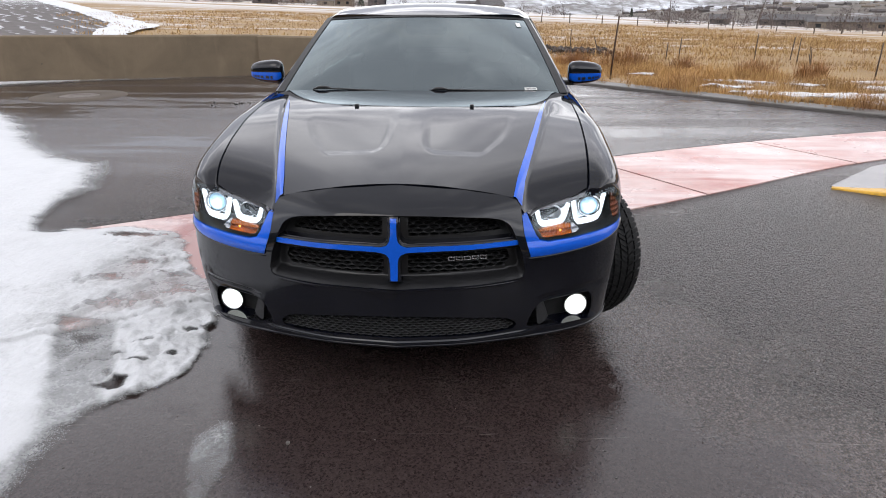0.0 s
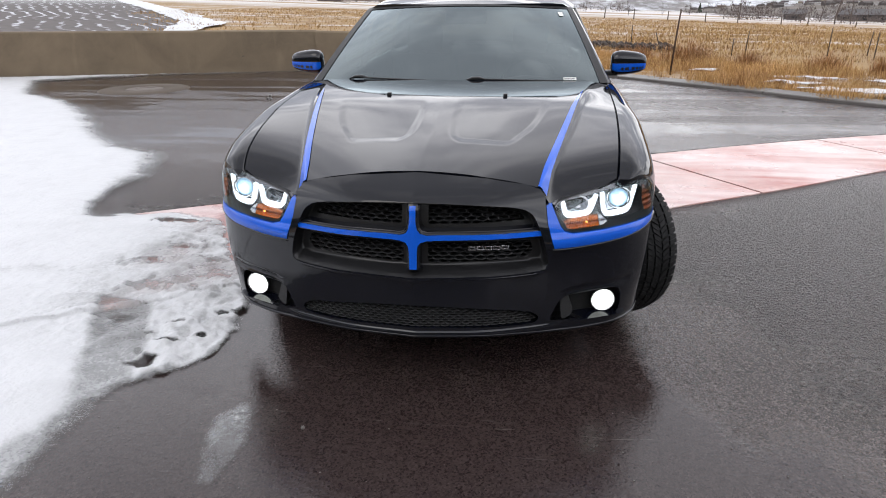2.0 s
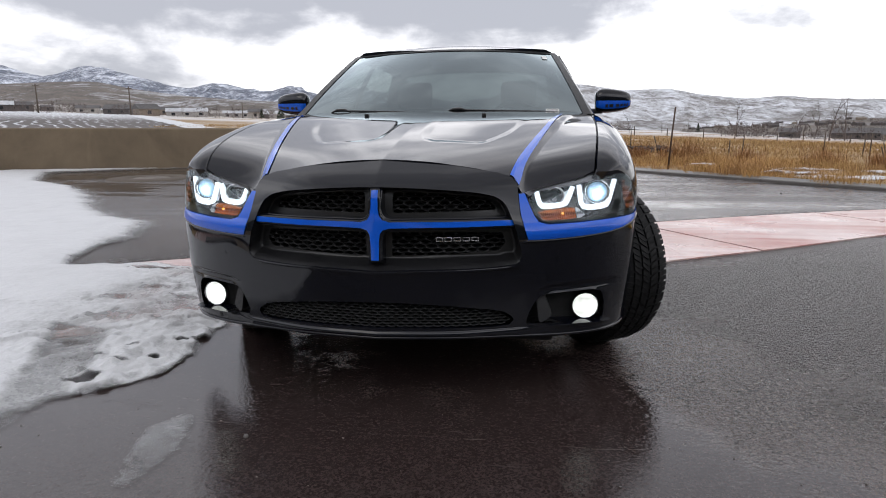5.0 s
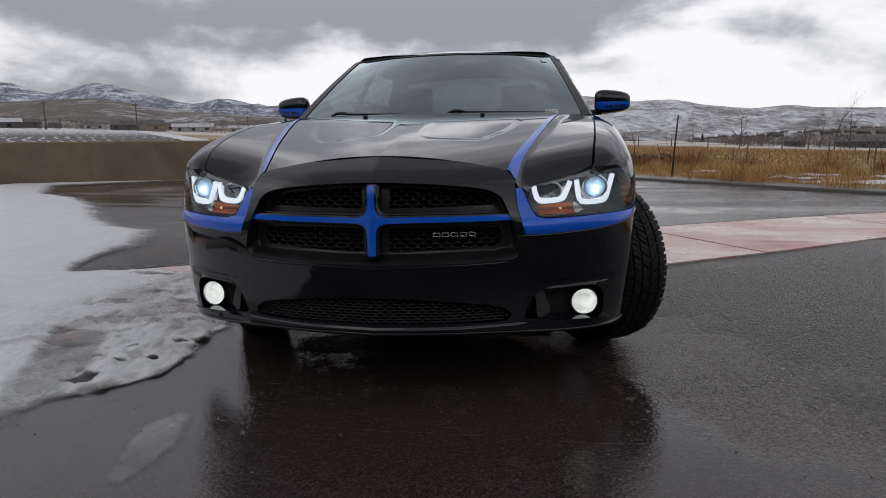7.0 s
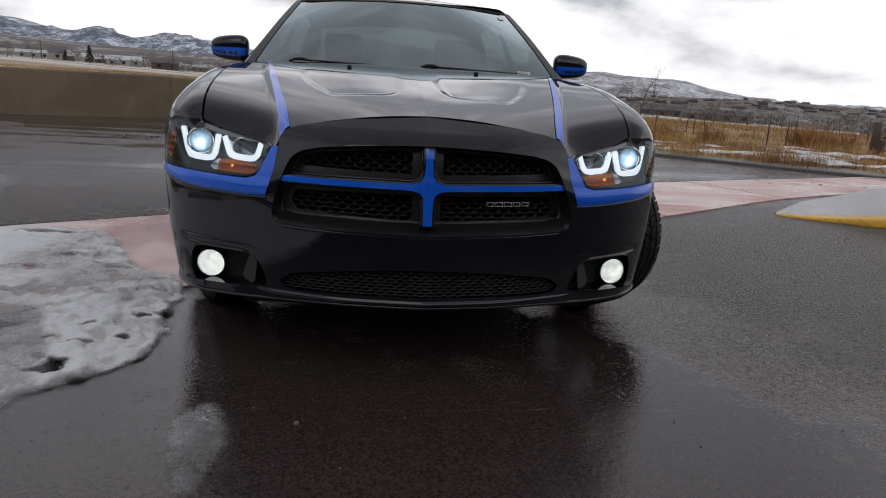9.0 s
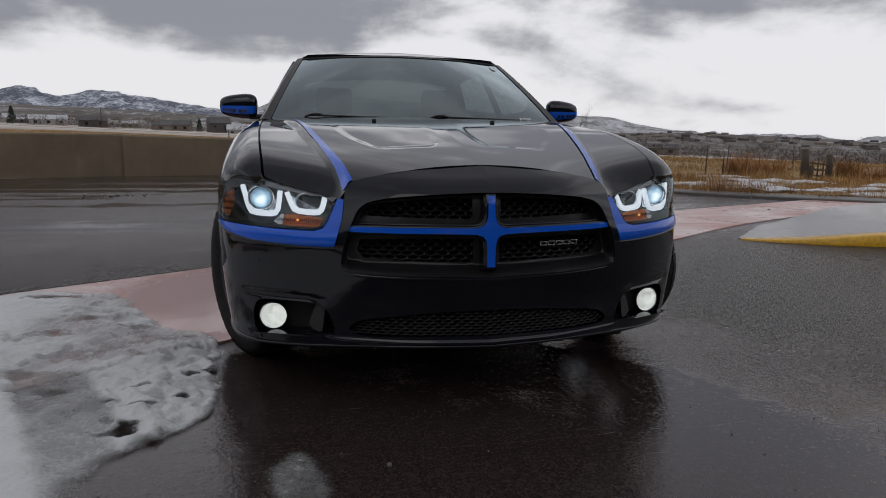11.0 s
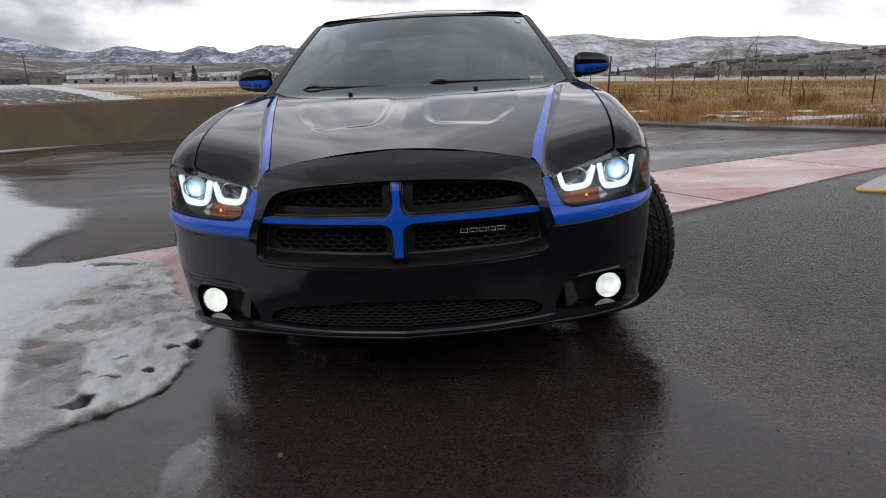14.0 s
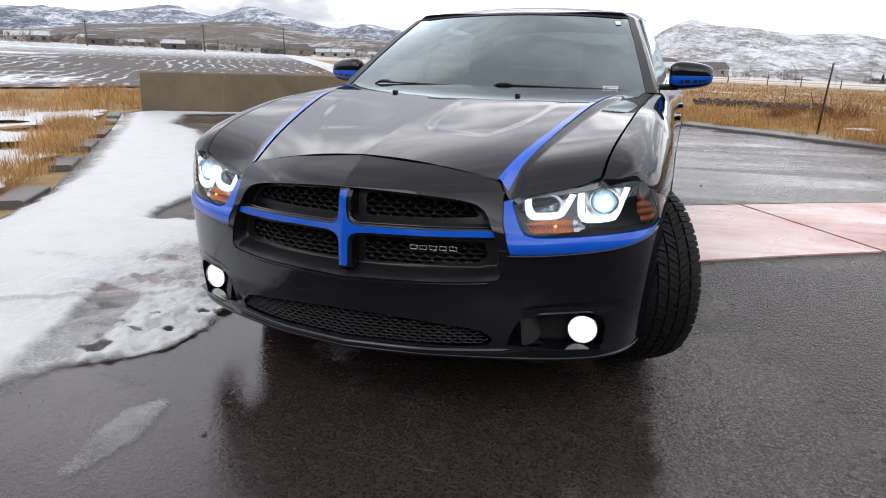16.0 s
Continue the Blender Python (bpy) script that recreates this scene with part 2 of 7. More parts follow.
def wet_asphalt():
    k = Nodes("wet_asphalt")
    chips, fine = k.cells(78), k.noise(260, 3)
    broad, mid = k.noise(0.30, 5, 0.6, 0.6), k.noise(1.8, 6, 0.62, 0.5)
    streaks = k.noise(0.8, 4, 0.55, 0.4, k.stretch(0.28, 1.3, 1.0))
    pool = k.n.new("ShaderNodeVectorMath")
    pool.operation = "DISTANCE"
    k.put(pool.inputs[0], k.stretch(0.75, 1.0, 1.0))
    pool.inputs[1].default_value = (-0.10, -0.10, 0.0)
    standing = k.ramp(pool.outputs["Value"], 0.75, 1.9, 0.21, -0.02)
    wet = k.math("ADD", k.math("MULTIPLY", broad, 0.35), k.math("ADD", k.math("MULTIPLY", mid, 0.35), k.math("MULTIPLY", streaks, 0.30)))
    puddle = k.n.new("ShaderNodeVectorMath")
    puddle.operation = "DISTANCE"
    k.put(puddle.inputs[0], k.stretch(0.8, 0.9, 1.0))
    puddle.inputs[1].default_value = (1.15, 0.1, 0.0)
    standing = k.math("MAXIMUM", standing, k.ramp(puddle.outputs["Value"], 0.0, 0.9, 0.095, -0.02))
    axes = k.n.new("ShaderNodeSeparateXYZ")
    k.put(axes.inputs[0], k.co)
    standing = k.math("SUBTRACT", standing, k.math("MULTIPLY", k.ramp(axes.outputs[0], 0.9, 2.0), 0.085))
    dry = k.n.new("ShaderNodeVectorMath")
    dry.operation = "DISTANCE"
    k.put(dry.inputs[0], k.stretch(0.55, 1.0, 1.0))
    dry.inputs[1].default_value = (-2.55, 7.0, 0.0)
    stain = k.math("MULTIPLY", k.ramp(dry.outputs["Value"], 0.25, 0.75, 1.0, 0.0), k.ramp(streaks, 0.40, 0.55))
    runs = k.noise(0.9, 5, 0.55, 0.5, k.stretch(0.20, 1.5, 1.0))
    sheen = k.math("MULTIPLY", k.ramp(axes.outputs[1], 2.5, 6.0), k.ramp(runs, 0.40, 0.62, 0.03, 0.26))
    wet = k.math("ADD", wet, sheen)
    film = k.ramp(k.math("SUBTRACT", k.math("ADD", standing, wet), k.math("MULTIPLY", stain, 0.3)), 0.415, 0.66)
    tops = k.ramp(k.math("ADD", k.math("MULTIPLY", k.noise(85, 3, 0.6), 0.7), k.math("MULTIPLY", k.noise(5, 4, 0.6), 0.3)), 0.54, 0.62)
    film = k.math("MULTIPLY", film, k.math("SUBTRACT", 1.0, k.math("MULTIPLY", tops, k.ramp(standing, 0.02, 0.19, 0.40, 0.10))))
    off = k.ramp(axes.outputs[1], 2.6, 4.6)
    smooth_wet = k.math("MULTIPLY", k.math("MULTIPLY", off, k.math("MAXIMUM", k.math("MULTIPLY", k.ramp(runs, 0.38, 0.60, 0.26, 0.92), k.ramp(axes.outputs[0], -0.5, 3.0, 1.0, 0.72)), k.ramp(axes.outputs[0], -1.2, 1.2, 0.62, 0.0))), k.ramp(stain, 0, 1, 1.0, 0.15))
    film = k.math("MAXIMUM", film, smooth_wet)
    calm_down = k.math("SUBTRACT", 1.0, k.math("MULTIPLY", smooth_wet, 0.74))
    pieces = k.cells(150, "Color")
    stone = k.mix(k.ramp(k.math("ADD", k.math("MULTIPLY", fine, 0.5), k.math("MULTIPLY", pieces, 0.5)), 0.33, 0.74), (0.004, 0.0032, 0.0030), (0.185, 0.150, 0.142))
    c = k.mix(film, stone, k.mix(0.84, stone, (0.0225, 0.0140, 0.0130)))
    pale = k.ramp(k.noise(75, 2, 0.5), 0.71, 0.75)
    c = k.mix(k.math("MULTIPLY", pale, k.ramp(film, 0, 1, 0.60, 0.20)), c, (0.25, 0.21, 0.195))
    scratch = k.ramp(k.noise(3.0, 3, 0.6, 1.5, k.stretch(0.5, 7.0, 1.0)), 0.68, 0.73)
    c = k.mix(k.math("MULTIPLY", scratch, 0.15), c, (0.2, 0.19, 0.18))
    bend = k.math("ADD", axes.outputs[1], k.math("MULTIPLY", k.noise(1.9, 3), 0.10))
    mark = k.ramp(k.math("ABSOLUTE", k.math("ADD", bend, 0.135)), 0.0, 0.0032, 1.0, 0.0)
    mark = k.math("MULTIPLY", mark, k.ramp(k.noise(3.6, 5, 0.75), 0.50, 0.62))
    c = k.mix(k.math("MULTIPLY", mark, 0.40), c, (0.25, 0.24, 0.22))
    rough = k.math("ADD", k.ramp(film, 0.0, 1.0, 0.30, 0.085), k.math("MULTIPLY", off, k.ramp(axes.outputs[0], -1.2, 1.2, 0.012, 0.055)))
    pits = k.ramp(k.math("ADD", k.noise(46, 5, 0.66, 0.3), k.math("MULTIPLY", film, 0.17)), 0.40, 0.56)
    n = k.bump(k.math("ADD", chips, k.math("MULTIPLY", fine, 0.7)), 0.0125, k.math("MULTIPLY", k.ramp(film, 0, 1, 0.95, 0.060), calm_down))
    n = k.bump(pits, 0.0095, k.math("MULTIPLY", k.ramp(film, 0, 1, 1.0, 0.17), calm_down), n)
    # the pits' hollows are shaded in the colour as well as in the bump
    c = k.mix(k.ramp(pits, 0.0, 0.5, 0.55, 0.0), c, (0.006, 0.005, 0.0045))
    return k.done(Base_Color=c, Roughness=rough, Normal=n, IOR=1.42)


def snow():
    """Wet snow: 'cover' tells how much of it is left; thin snow turns to grey ice and lets the ground show."""
    k = Nodes("wet_snow")
    thickness = k.n.new("ShaderNodeAttribute")
    thickness.attribute_name = "cover"
    left = thickness.outputs["Fac"]
    worn = k.ramp(k.noise(3.2, 6, 0.62, 0.5), 0.45, 0.70)
    grit = k.ramp(k.noise(60, 3, 0.6), 0.68, 0.75)
    grain = k.math("ADD", k.math("MULTIPLY", k.noise(70, 5, 0.65), 0.5), k.math("MULTIPLY", k.noise(11, 5, 0.6, 0.4), 0.5))
    depth = k.math("ADD", left, k.ramp(grain, 0.3, 0.7, -0.12, 0.12))
    c = k.mix(k.ramp(depth, 0.40, 0.95), (0.30, 0.305, 0.30), (0.575, 0.58, 0.59))
    c = k.mix(k.math("MULTIPLY", worn, 0.22), c, (0.37, 0.37, 0.375))
    c = k.mix(k.math("MULTIPLY", grit, 0.25), c, (0.2, 0.19, 0.18))
    n = k.bump(k.noise(90, 4, 0.6), 0.003, 0.45)
    n = k.bump(k.noise(22, 4, 0.55), 0.016, 0.6, n)
    return k.done(Base_Color=c, Roughness=k.ramp(depth, 0.3, 1, 0.14, 0.40), Normal=n, Alpha=k.ramp(depth, 0.22, 0.86))


def red_concrete():
    k = Nodes("red_stained_concrete")
    along_path = k.n.new("ShaderNodeMapping")
    k.put(along_path.inputs[0], k.co)
    along_path.inputs["Rotation"].default_value = (0, 0, radians(-31))
    along_path.inputs["Scale"].default_value = (0.45, 2.6, 1.0)
    lime = k.ramp(k.math("ADD", k.math("MULTIPLY", k.noise(1.5, 6, 0.62, 0.5, along_path.outputs[0]), 0.6), k.math("MULTIPLY", k.noise(1.1, 5), 0.4)), 0.36, 0.60)
    c = k.mix(k.ramp(k.noise(0.9, 4), 0.35, 0.65), (0.42, 0.125, 0.098), (0.48, 0.205, 0.165))
    c = k.mix(k.math("MULTIPLY", lime, 0.80), c, (0.71, 0.605, 0.575))
    c = k.mix(1.0, c, k.ramp(k.noise(9, 5, 0.7), 0.3, 0.7, 0.90, 1.08), "MULTIPLY")
    c = k.mix(1.0, c, k.ramp(k.noise(120, 3), 0.3, 0.7, 0.85, 1.12), "MULTIPLY")
    c = k.mix(1.0, c, k.ramp(k.rand(), 0, 1, 0.92, 1.08), "MULTIPLY")
    pool = k.n.new("ShaderNodeVectorMath")
    pool.operation = "DISTANCE"
    k.put(pool.inputs[0], k.stretch(1.39, 1.25, 1.0))
    pool.inputs[1].default_value = (-1.32, 2.375, 0.0)
    reach = k.math("ADD", pool.outputs["Value"], k.ramp(k.noise(4.5, 4, 0.6), 0.3, 0.7, -0.10, 0.10))
    damp, water = k.ramp(reach, 1.08, 1.30, 1.0, 0.0), k.ramp(reach, 0.96, 1.0, 1.0, 0.0)
    c = k.mix(k.math("MULTIPLY", damp, 0.85), c, (0.30, 0.085, 0.068))
    # the pool's colour is painted paler for the sky mirrored in it
    c = k.mix(water, c, (0.40, 0.20, 0.165))
    n = k.bump(k.noise(150, 3), 0.0015, k.ramp(water, 0, 1, 0.5, 0.0))
    dry = k.ramp(k.noise(1.3, 4), 0.35, 0.65, 0.18, 0.45)
    return k.done(Base_Color=c, Roughness=k.math("MULTIPLY", dry, k.ramp(water, 0, 1, 1.0, 0.10)), Normal=n)


def concrete(name, colour, rough=0.7):
    k = Nodes(name)
    stain = k.ramp(k.noise(1.1, 6, 0.65, 0.5), 0.35, 0.7)
    c = k.mix(stain, colour, tuple(v * 0.68 for v in colour))
    streak = k.ramp(k.noise(2.0, 5, 0.6, 0.3, k.stretch(3.0, 3.0, 0.4)), 0.55, 0.75)
    c = k.mix(k.math("MULTIPLY", streak, 0.35), c, tuple(v * 1.35 for v in colour))
    c = k.mix(1.0, c, k.ramp(k.noise(110, 3), 0.3, 0.7, 0.86, 1.12), "MULTIPLY")
    return k.done(Base_Color=c, Roughness=rough, Normal=k.bump(k.noise(90, 4), 0.002, 0.5))


def far_ground():
    k = Nodes("winter_grass_ground")
    dry = k.mix(k.ramp(k.noise(0.22, 5, 0.6), 0.35, 0.65), (0.25, 0.15, 0.055), (0.36, 0.24, 0.10))
    dry = k.mix(k.ramp(k.noise(3.5, 5, 0.7), 0.4, 0.7), dry, (0.24, 0.15, 0.065))
    lying = k.ramp(k.noise(0.16, 7, 0.66, 0.3, k.stretch(0.35, 1.5, 1)), 0.52, 0.60)
    lying = k.math("MULTIPLY", lying, k.ramp(k.noise(4.0, 6, 0.75), 0.35, 0.55))
    axes = k.n.new("ShaderNodeSeparateXYZ")
    k.put(axes.inputs[0], k.co)
    fields = k.math("MULTIPLY", k.ramp(axes.outputs[1], 95.0, 130.0), k.ramp(k.noise(0.02, 5, 0.6, 0.2, k.stretch(0.25, 1.6, 1)), 0.42, 0.50))
    lying = k.math("MAXIMUM", lying, fields)
    c = k.mix(k.math("MULTIPLY", lying, 0.75), dry, (0.66, 0.67, 0.69))
    return k.done(Base_Color=c, Roughness=0.8, Normal=k.bump(k.noise(5, 5, 0.7), 0.06, 0.6))


def furrows():
    k = Nodes("ploughed_field")
    wave = k.n.new("ShaderNodeTexWave")
    turned = k.n.new("ShaderNodeMapping")
    k.put(turned.inputs[0], k.co)
    turned.inputs["Rotation"].default_value = (0, 0, radians(-38.5))
    k.put(wave.inputs["Vector"], turned.outputs[0])
    wave.wave_type, wave.bands_direction = "BANDS", "X"
    wave.inputs["Scale"].default_value, wave.inputs["Distortion"].default_value = 0.34, 9.0
    wave.inputs["Detail"].default_value, wave.inputs["Detail Scale"].default_value = 3.0, 0.5
    axes = k.n.new("ShaderNodeSeparateXYZ")
    k.put(axes.inputs[0], k.co)
    drift = k.ramp(axes.outputs[0], -45.0, -85.0, 0.0, 0.9)
    lines = k.math("MULTIPLY", k.ramp(wave.outputs[0], 0.80, 0.97, 0.0, 0.8), k.ramp(k.math("ADD", k.noise(0.16, 5, 0.65), k.math("MULTIPLY", k.noise(1.1, 5, 0.7), 0.45)), 0.68, 0.84))
    broad = k.ramp(k.math("ADD", k.noise(0.045, 6, 0.68, 0.4), k.math("MULTIPLY", k.noise(0.7, 5, 0.7), 0.25)), 0.70, 0.78)
    lying = k.math("MINIMUM", k.math("ADD", k.math("ADD", lines, broad), k.math("MULTIPLY", drift, k.ramp(k.noise(0.5, 6, 0.75), 0.35, 0.6))), 1.0)
    soil = k.mix(k.noise(1.5, 5), (0.040, 0.030, 0.026), (0.085, 0.067, 0.058))
    return k.done(Base_Color=k.mix(lying, soil, (0.74, 0.76, 0.79)), Roughness=0.7, Normal=k.bump(wave.outputs[0], 0.1, 0.5))


def hillside(name, low, high, much):
    k = Nodes(name)
    patch = k.math("ADD", k.math("MULTIPLY", k.noise(0.012, 9, 0.72, 0.15, k.stretch(1.0, 0.24, 2.5)), 0.55), k.math("MULTIPLY", k.noise(0.09, 7, 0.75, 0.0, k.stretch(1.0, 0.24, 2.5)), 0.45))
    lying = k.ramp(patch, 0.50 - much, 0.64 - much)
    bare = k.mix(k.ramp(k.noise(0.03, 6, 0.65), 0.38, 0.62), low, tuple(v * 0.55 for v in low))
    bare = k.mix(k.ramp(k.noise(0.22, 5, 0.7), 0.55, 0.62), bare, tuple(v * 0.3 for v in low))
    return k.done(Base_Color=k.mix(lying, bare, high), Roughness=0.9)


def blades(name, a, b, russet=None):
    k = Nodes(name)
    c = k.mix(k.island(), a, b)
    if russet:
        c = k.mix(k.ramp(k.noise(0.75, 4, 0.6), 0.50, 0.68, 0.0, 0.85), c, k.mix(k.island(), russet, tuple(v * 1.7 for v in russet)))
        c = k.mix(1.0, c, k.ramp(k.noise(0.35, 3), 0.3, 0.7, 0.75, 1.15), "MULTIPLY")
    return k.done(Base_Color=c, Roughness=0.75)


ASPHALT, SNOW, RED = wet_asphalt(), snow(), red_concrete()
KERB = concrete("kerb_concrete", (0.13, 0.120, 0.110), 0.45)
RAMP = concrete("ramp_concrete", (0.27, 0.25, 0.24), 0.22)
BARRIER = concrete("barrier_concrete", (0.178, 0.134, 0.086), 0.8)
COLLAR = concrete("collar_concrete", (0.095, 0.074, 0.055), 0.95)
YELLOW = plain("yellow_kerb_paint", (0.62, 0.34, 0.015), 0.4, vary=0.25, grain=30, bump=0.001)
IRON = plain("rusty_manhole_iron", (0.09, 0.065, 0.05), 0.5, 0.5, bump=0.001)
LAND, FIELD = far_ground(), furrows()
HILL = hillside("brown_hillside", (0.14, 0.115, 0.095), (0.60, 0.62, 0.66), -0.02)
# distance haze is put into these colours: paler hills, bluer peaks
SNOWY = hillside("snowy_hillside", (0.215, 0.20, 0.19), (0.63, 0.65, 0.69), 0.065)
PEAKS = hillside("hazy_snow_mountain", (0.15, 0.17, 0.22), (0.78, 0.82, 0.90), 0.03)
STRAW = blades("dry_grass_blades", (0.30, 0.15, 0.042), (0.62, 0.39, 0.15), (0.15, 0.068, 0.030))
PALE = blades("pale_meadow_blades", (0.27, 0.15, 0.050), (0.50, 0.33, 0.135), (0.18, 0.09, 0.036))
RUSSET = blades("russet_weed_stalks", (0.20, 0.085, 0.026), (0.42, 0.21, 0.075), (0.12, 0.05, 0.022))
TWIG = blades("bare_twigs", (0.055, 0.042, 0.038), (0.12, 0.09, 0.075))
NEEDLE = blades("conifer_green", (0.018, 0.030, 0.018), (0.035, 0.050, 0.028))
POST = plain("weathered_post_wood", (0.085, 0.065, 0.05), 0.85, grain=40, bump=0.004)
RUST = plain("rusty_post_steel", (0.075, 0.045, 0.03), 0.7, 0.3)
ROCK = plain("dark_riprap_rock", (0.060, 0.046, 0.038), 0.75, grain=8, bump=0.01)
HOUSE = [plain("siding_pale", (0.30, 0.28, 0.26), 0.8, grain=2), plain("siding_tan", (0.17, 0.135, 0.105), 0.8, grain=2), plain("siding_dark", (0.07, 0.06, 0.058), 0.8, grain=2)]
ROOF = [plain("roof_snowy", (0.45, 0.46, 0.48), 0.8, grain=1.0), plain("roof_dark", (0.09, 0.085, 0.085), 0.8, grain=1.5)]
GLASS_FAR = plain("dark_window_glass", (0.02, 0.022, 0.025), 0.1)


# ---- mesh helpers ----
def part(name, bm, material, parent=None, label="", smooth=True):
    me = bpy.data.meshes.new(name)
    for f in bm.faces:
        f.smooth = smooth
    layer = bm.verts.layers.float_vector.get("facing")
    facing = [v[layer][:] for v in bm.verts] if layer else None
    bm.to_mesh(me)
    bm.free()
    if facing:
        me.normals_split_custom_set_from_vertices(facing)
    me.materials.append(material)
    ob = new(name, me)
    if parent is not None:
        ob.parent = parent
        if parent.data is None:
            ob.matrix_parent_inverse = Matrix.Translation(-parent.location)
    return tagged(ob, label)


def thing(name, label, category, at, group="", kind=""):
    return tagged_at(new(name), label, category, at, group, kind)


def tagged_at(ob, label, category, at, group="", kind=""):
    ob.location = at
    ob.empty_display_size = 0.1
    return tagged(ob, label, category, group, kind)


def box(bm, x0, x1, y0, y1, z0, z1, bevel=0.0):
    v = bmesh.ops.create_cube(bm, size=1.0, matrix=Matrix.Translation(((x0 + x1) / 2, (y0 + y1) / 2, (z0 + z1) / 2)) @ Matrix.Diagonal((x1 - x0, y1 - y0, z1 - z0, 1)))["verts"]
    if bevel:
        e = {e for a in v for e in a.link_edges}
        bmesh.ops.bevel(bm, geom=list(e), offset=bevel, segments=2, profile=0.6, affect="EDGES")
    return bm


def tube(bm, points, radii, n=8, closed=True):
    """A round bar along points."""
    rings, pts = [], [Vector(p) for p in points]
    for i, p in enumerate(pts):
        way = (pts[min(i + 1, len(pts) - 1)] - pts[max(i - 1, 0)]).normalized()
        side = way.orthogonal().normalized() if i == 0 else (side - way * side.dot(way)).normalized()
        other = way.cross(side)
        r = radii[i] if isinstance(radii, (list, tuple)) else radii
        rings.append([bm.verts.new(p + r * (math.cos(a) * side + math.sin(a) * other)) for a in [2 * math.pi * j / n for j in range(n)]])
    for a, b in zip(rings, rings[1:]):
        for j in range(n):
            bm.faces.new((a[j], a[(j + 1) % n], b[(j + 1) % n], b[j]))
    if closed:
        bm.faces.new(rings[0][::-1])
        bm.faces.new(rings[-1])
    return bm


def lathe(bm, profile, n, m=Matrix()):
    """A turned body: (radius, along x) pairs round the x axis."""
    rings = [[bm.verts.new(m @ Vector((x, r * math.cos(2 * math.pi * j / n), r * math.sin(2 * math.pi * j / n)))) for j in range(n)] for r, x in profile]
    for a, b in zip(rings, rings[1:]):
        for j in range(n):
            bm.faces.new((a[j], a[(j + 1) % n], b[(j + 1) % n], b[j]))
    return bm


def surface(fn, nu, nv, thick=None):
    """A sheet of nu by nv faces from fn(u, v), both 0 to 1; thick: the vector to its back."""
    bm = bmesh.new()
    rows_of = [[bm.verts.new(fn(i / nu, j / nv)) for i in range(nu + 1)] for j in range(nv + 1)]
    for j in range(nv):
        for i in range(nu):
            bm.faces.new((rows_of[j][i], rows_of[j][i + 1], rows_of[j + 1][i + 1], rows_of[j + 1][i]))
    if thick is not None:
        flange(bm, Vector(thick))
    return bm


def flange(bm, way):
    """A turned-back edge all round a panel, with its own vertices so that the edge stays crisp."""
    layer = bm.verts.layers.float_vector.get("facing")
    rim = [e for e in bm.edges if len(e.link_faces) == 1]
    lip, back = {}, {}
    for e in rim:
        for v in e.verts:
            if v not in lip:
                lip[v], back[v] = bm.verts.new(v.co), bm.verts.new(v.co + (Vector(way(v.co)) if callable(way) else way))
    middle = sum((v.co for v in lip), Vector()) / max(1, len(lip))
    for e in rim:
        a, b = e.verts
        f = bm.faces.new((lip[a], lip[b], back[b], back[a]))
        f.normal_update()
        out = (a.co + b.co) / 2 - e.link_faces[0].calc_center_median()
        if f.normal.dot(out) < 0:
            f.normal_flip()
            f.normal_update()
        if layer:
            for v in (lip[a], lip[b], back[b], back[a]):
                v[layer] = v[layer] + f.normal
    if layer:
        for v in (*lip.values(), *back.values()):
            v[layer] = v[layer].normalized()


def inside(poly, pts):
    """Which of pts lie in the polygon."""
    p, q = np.array(poly, float), np.array(pts, float).reshape(-1, 2)
    hit = np.zeros(len(q), bool)
    for (x0, y0), (x1, y1) in zip(p, np.roll(p, -1, axis=0)):
        if y0 != y1:
            cross = (y0 > q[:, 1]) != (y1 > q[:, 1])
            hit ^= cross & (q[:, 0] < (x1 - x0) * (q[:, 1] - y0) / (y1 - y0) + x0)
    return hit


def resample(poly, step):
    out = []
    for (x0, y0), (x1, y1) in zip(poly, poly[1:] + poly[:1]):
        n = max(1, int(math.hypot(x1 - x0, y1 - y0) / step))
        out += [(x0 + (x1 - x0) * i / n, y0 + (y1 - y0) * i / n) for i in range(n)]
    return out


def rounded(poly, times=2):
    """Corner cutting."""
    for _ in range(times):
        out = []
        for (x0, y0), (x1, y1) in zip(poly, poly[1:] + poly[:1]):
            out += [(0.8 * x0 + 0.2 * x1, 0.8 * y0 + 0.2 * y1), (0.2 * x0 + 0.8 * x1, 0.2 * y0 + 0.8 * y1)]
        poly = out
    return poly


def inset(poly, d):
    """The polygon moved inwards by d."""
    area = sum(x0 * y1 - x1 * y0 for (x0, y0), (x1, y1) in zip(poly, poly[1:] + poly[:1]))
    s, out, n = math.copysign(1, area), [], len(poly)
    for i in range(n):
        a, b, c = Vector(poly[i - 1]), Vector(poly[i]), Vector(poly[(i + 1) % n])
        u, v = (b - a).normalized(), (c - b).normalized()
        m = Vector((-(u.y + v.y), u.x + v.x)) * s
        if m.length > 1e-6:
            m.normalize()
            k = max(0.4, m.dot(Vector((-u.y, u.x)) * s))
            b = b + m * d / k
        out.append((b.x, b.y))
    return out


def mirrored(half):
    """A whole outline from its right half, listed from the middle at the top to the middle at the bottom."""
    return half + [(-x, z) for x, z in reversed(half) if abs(x) > 1e-6]


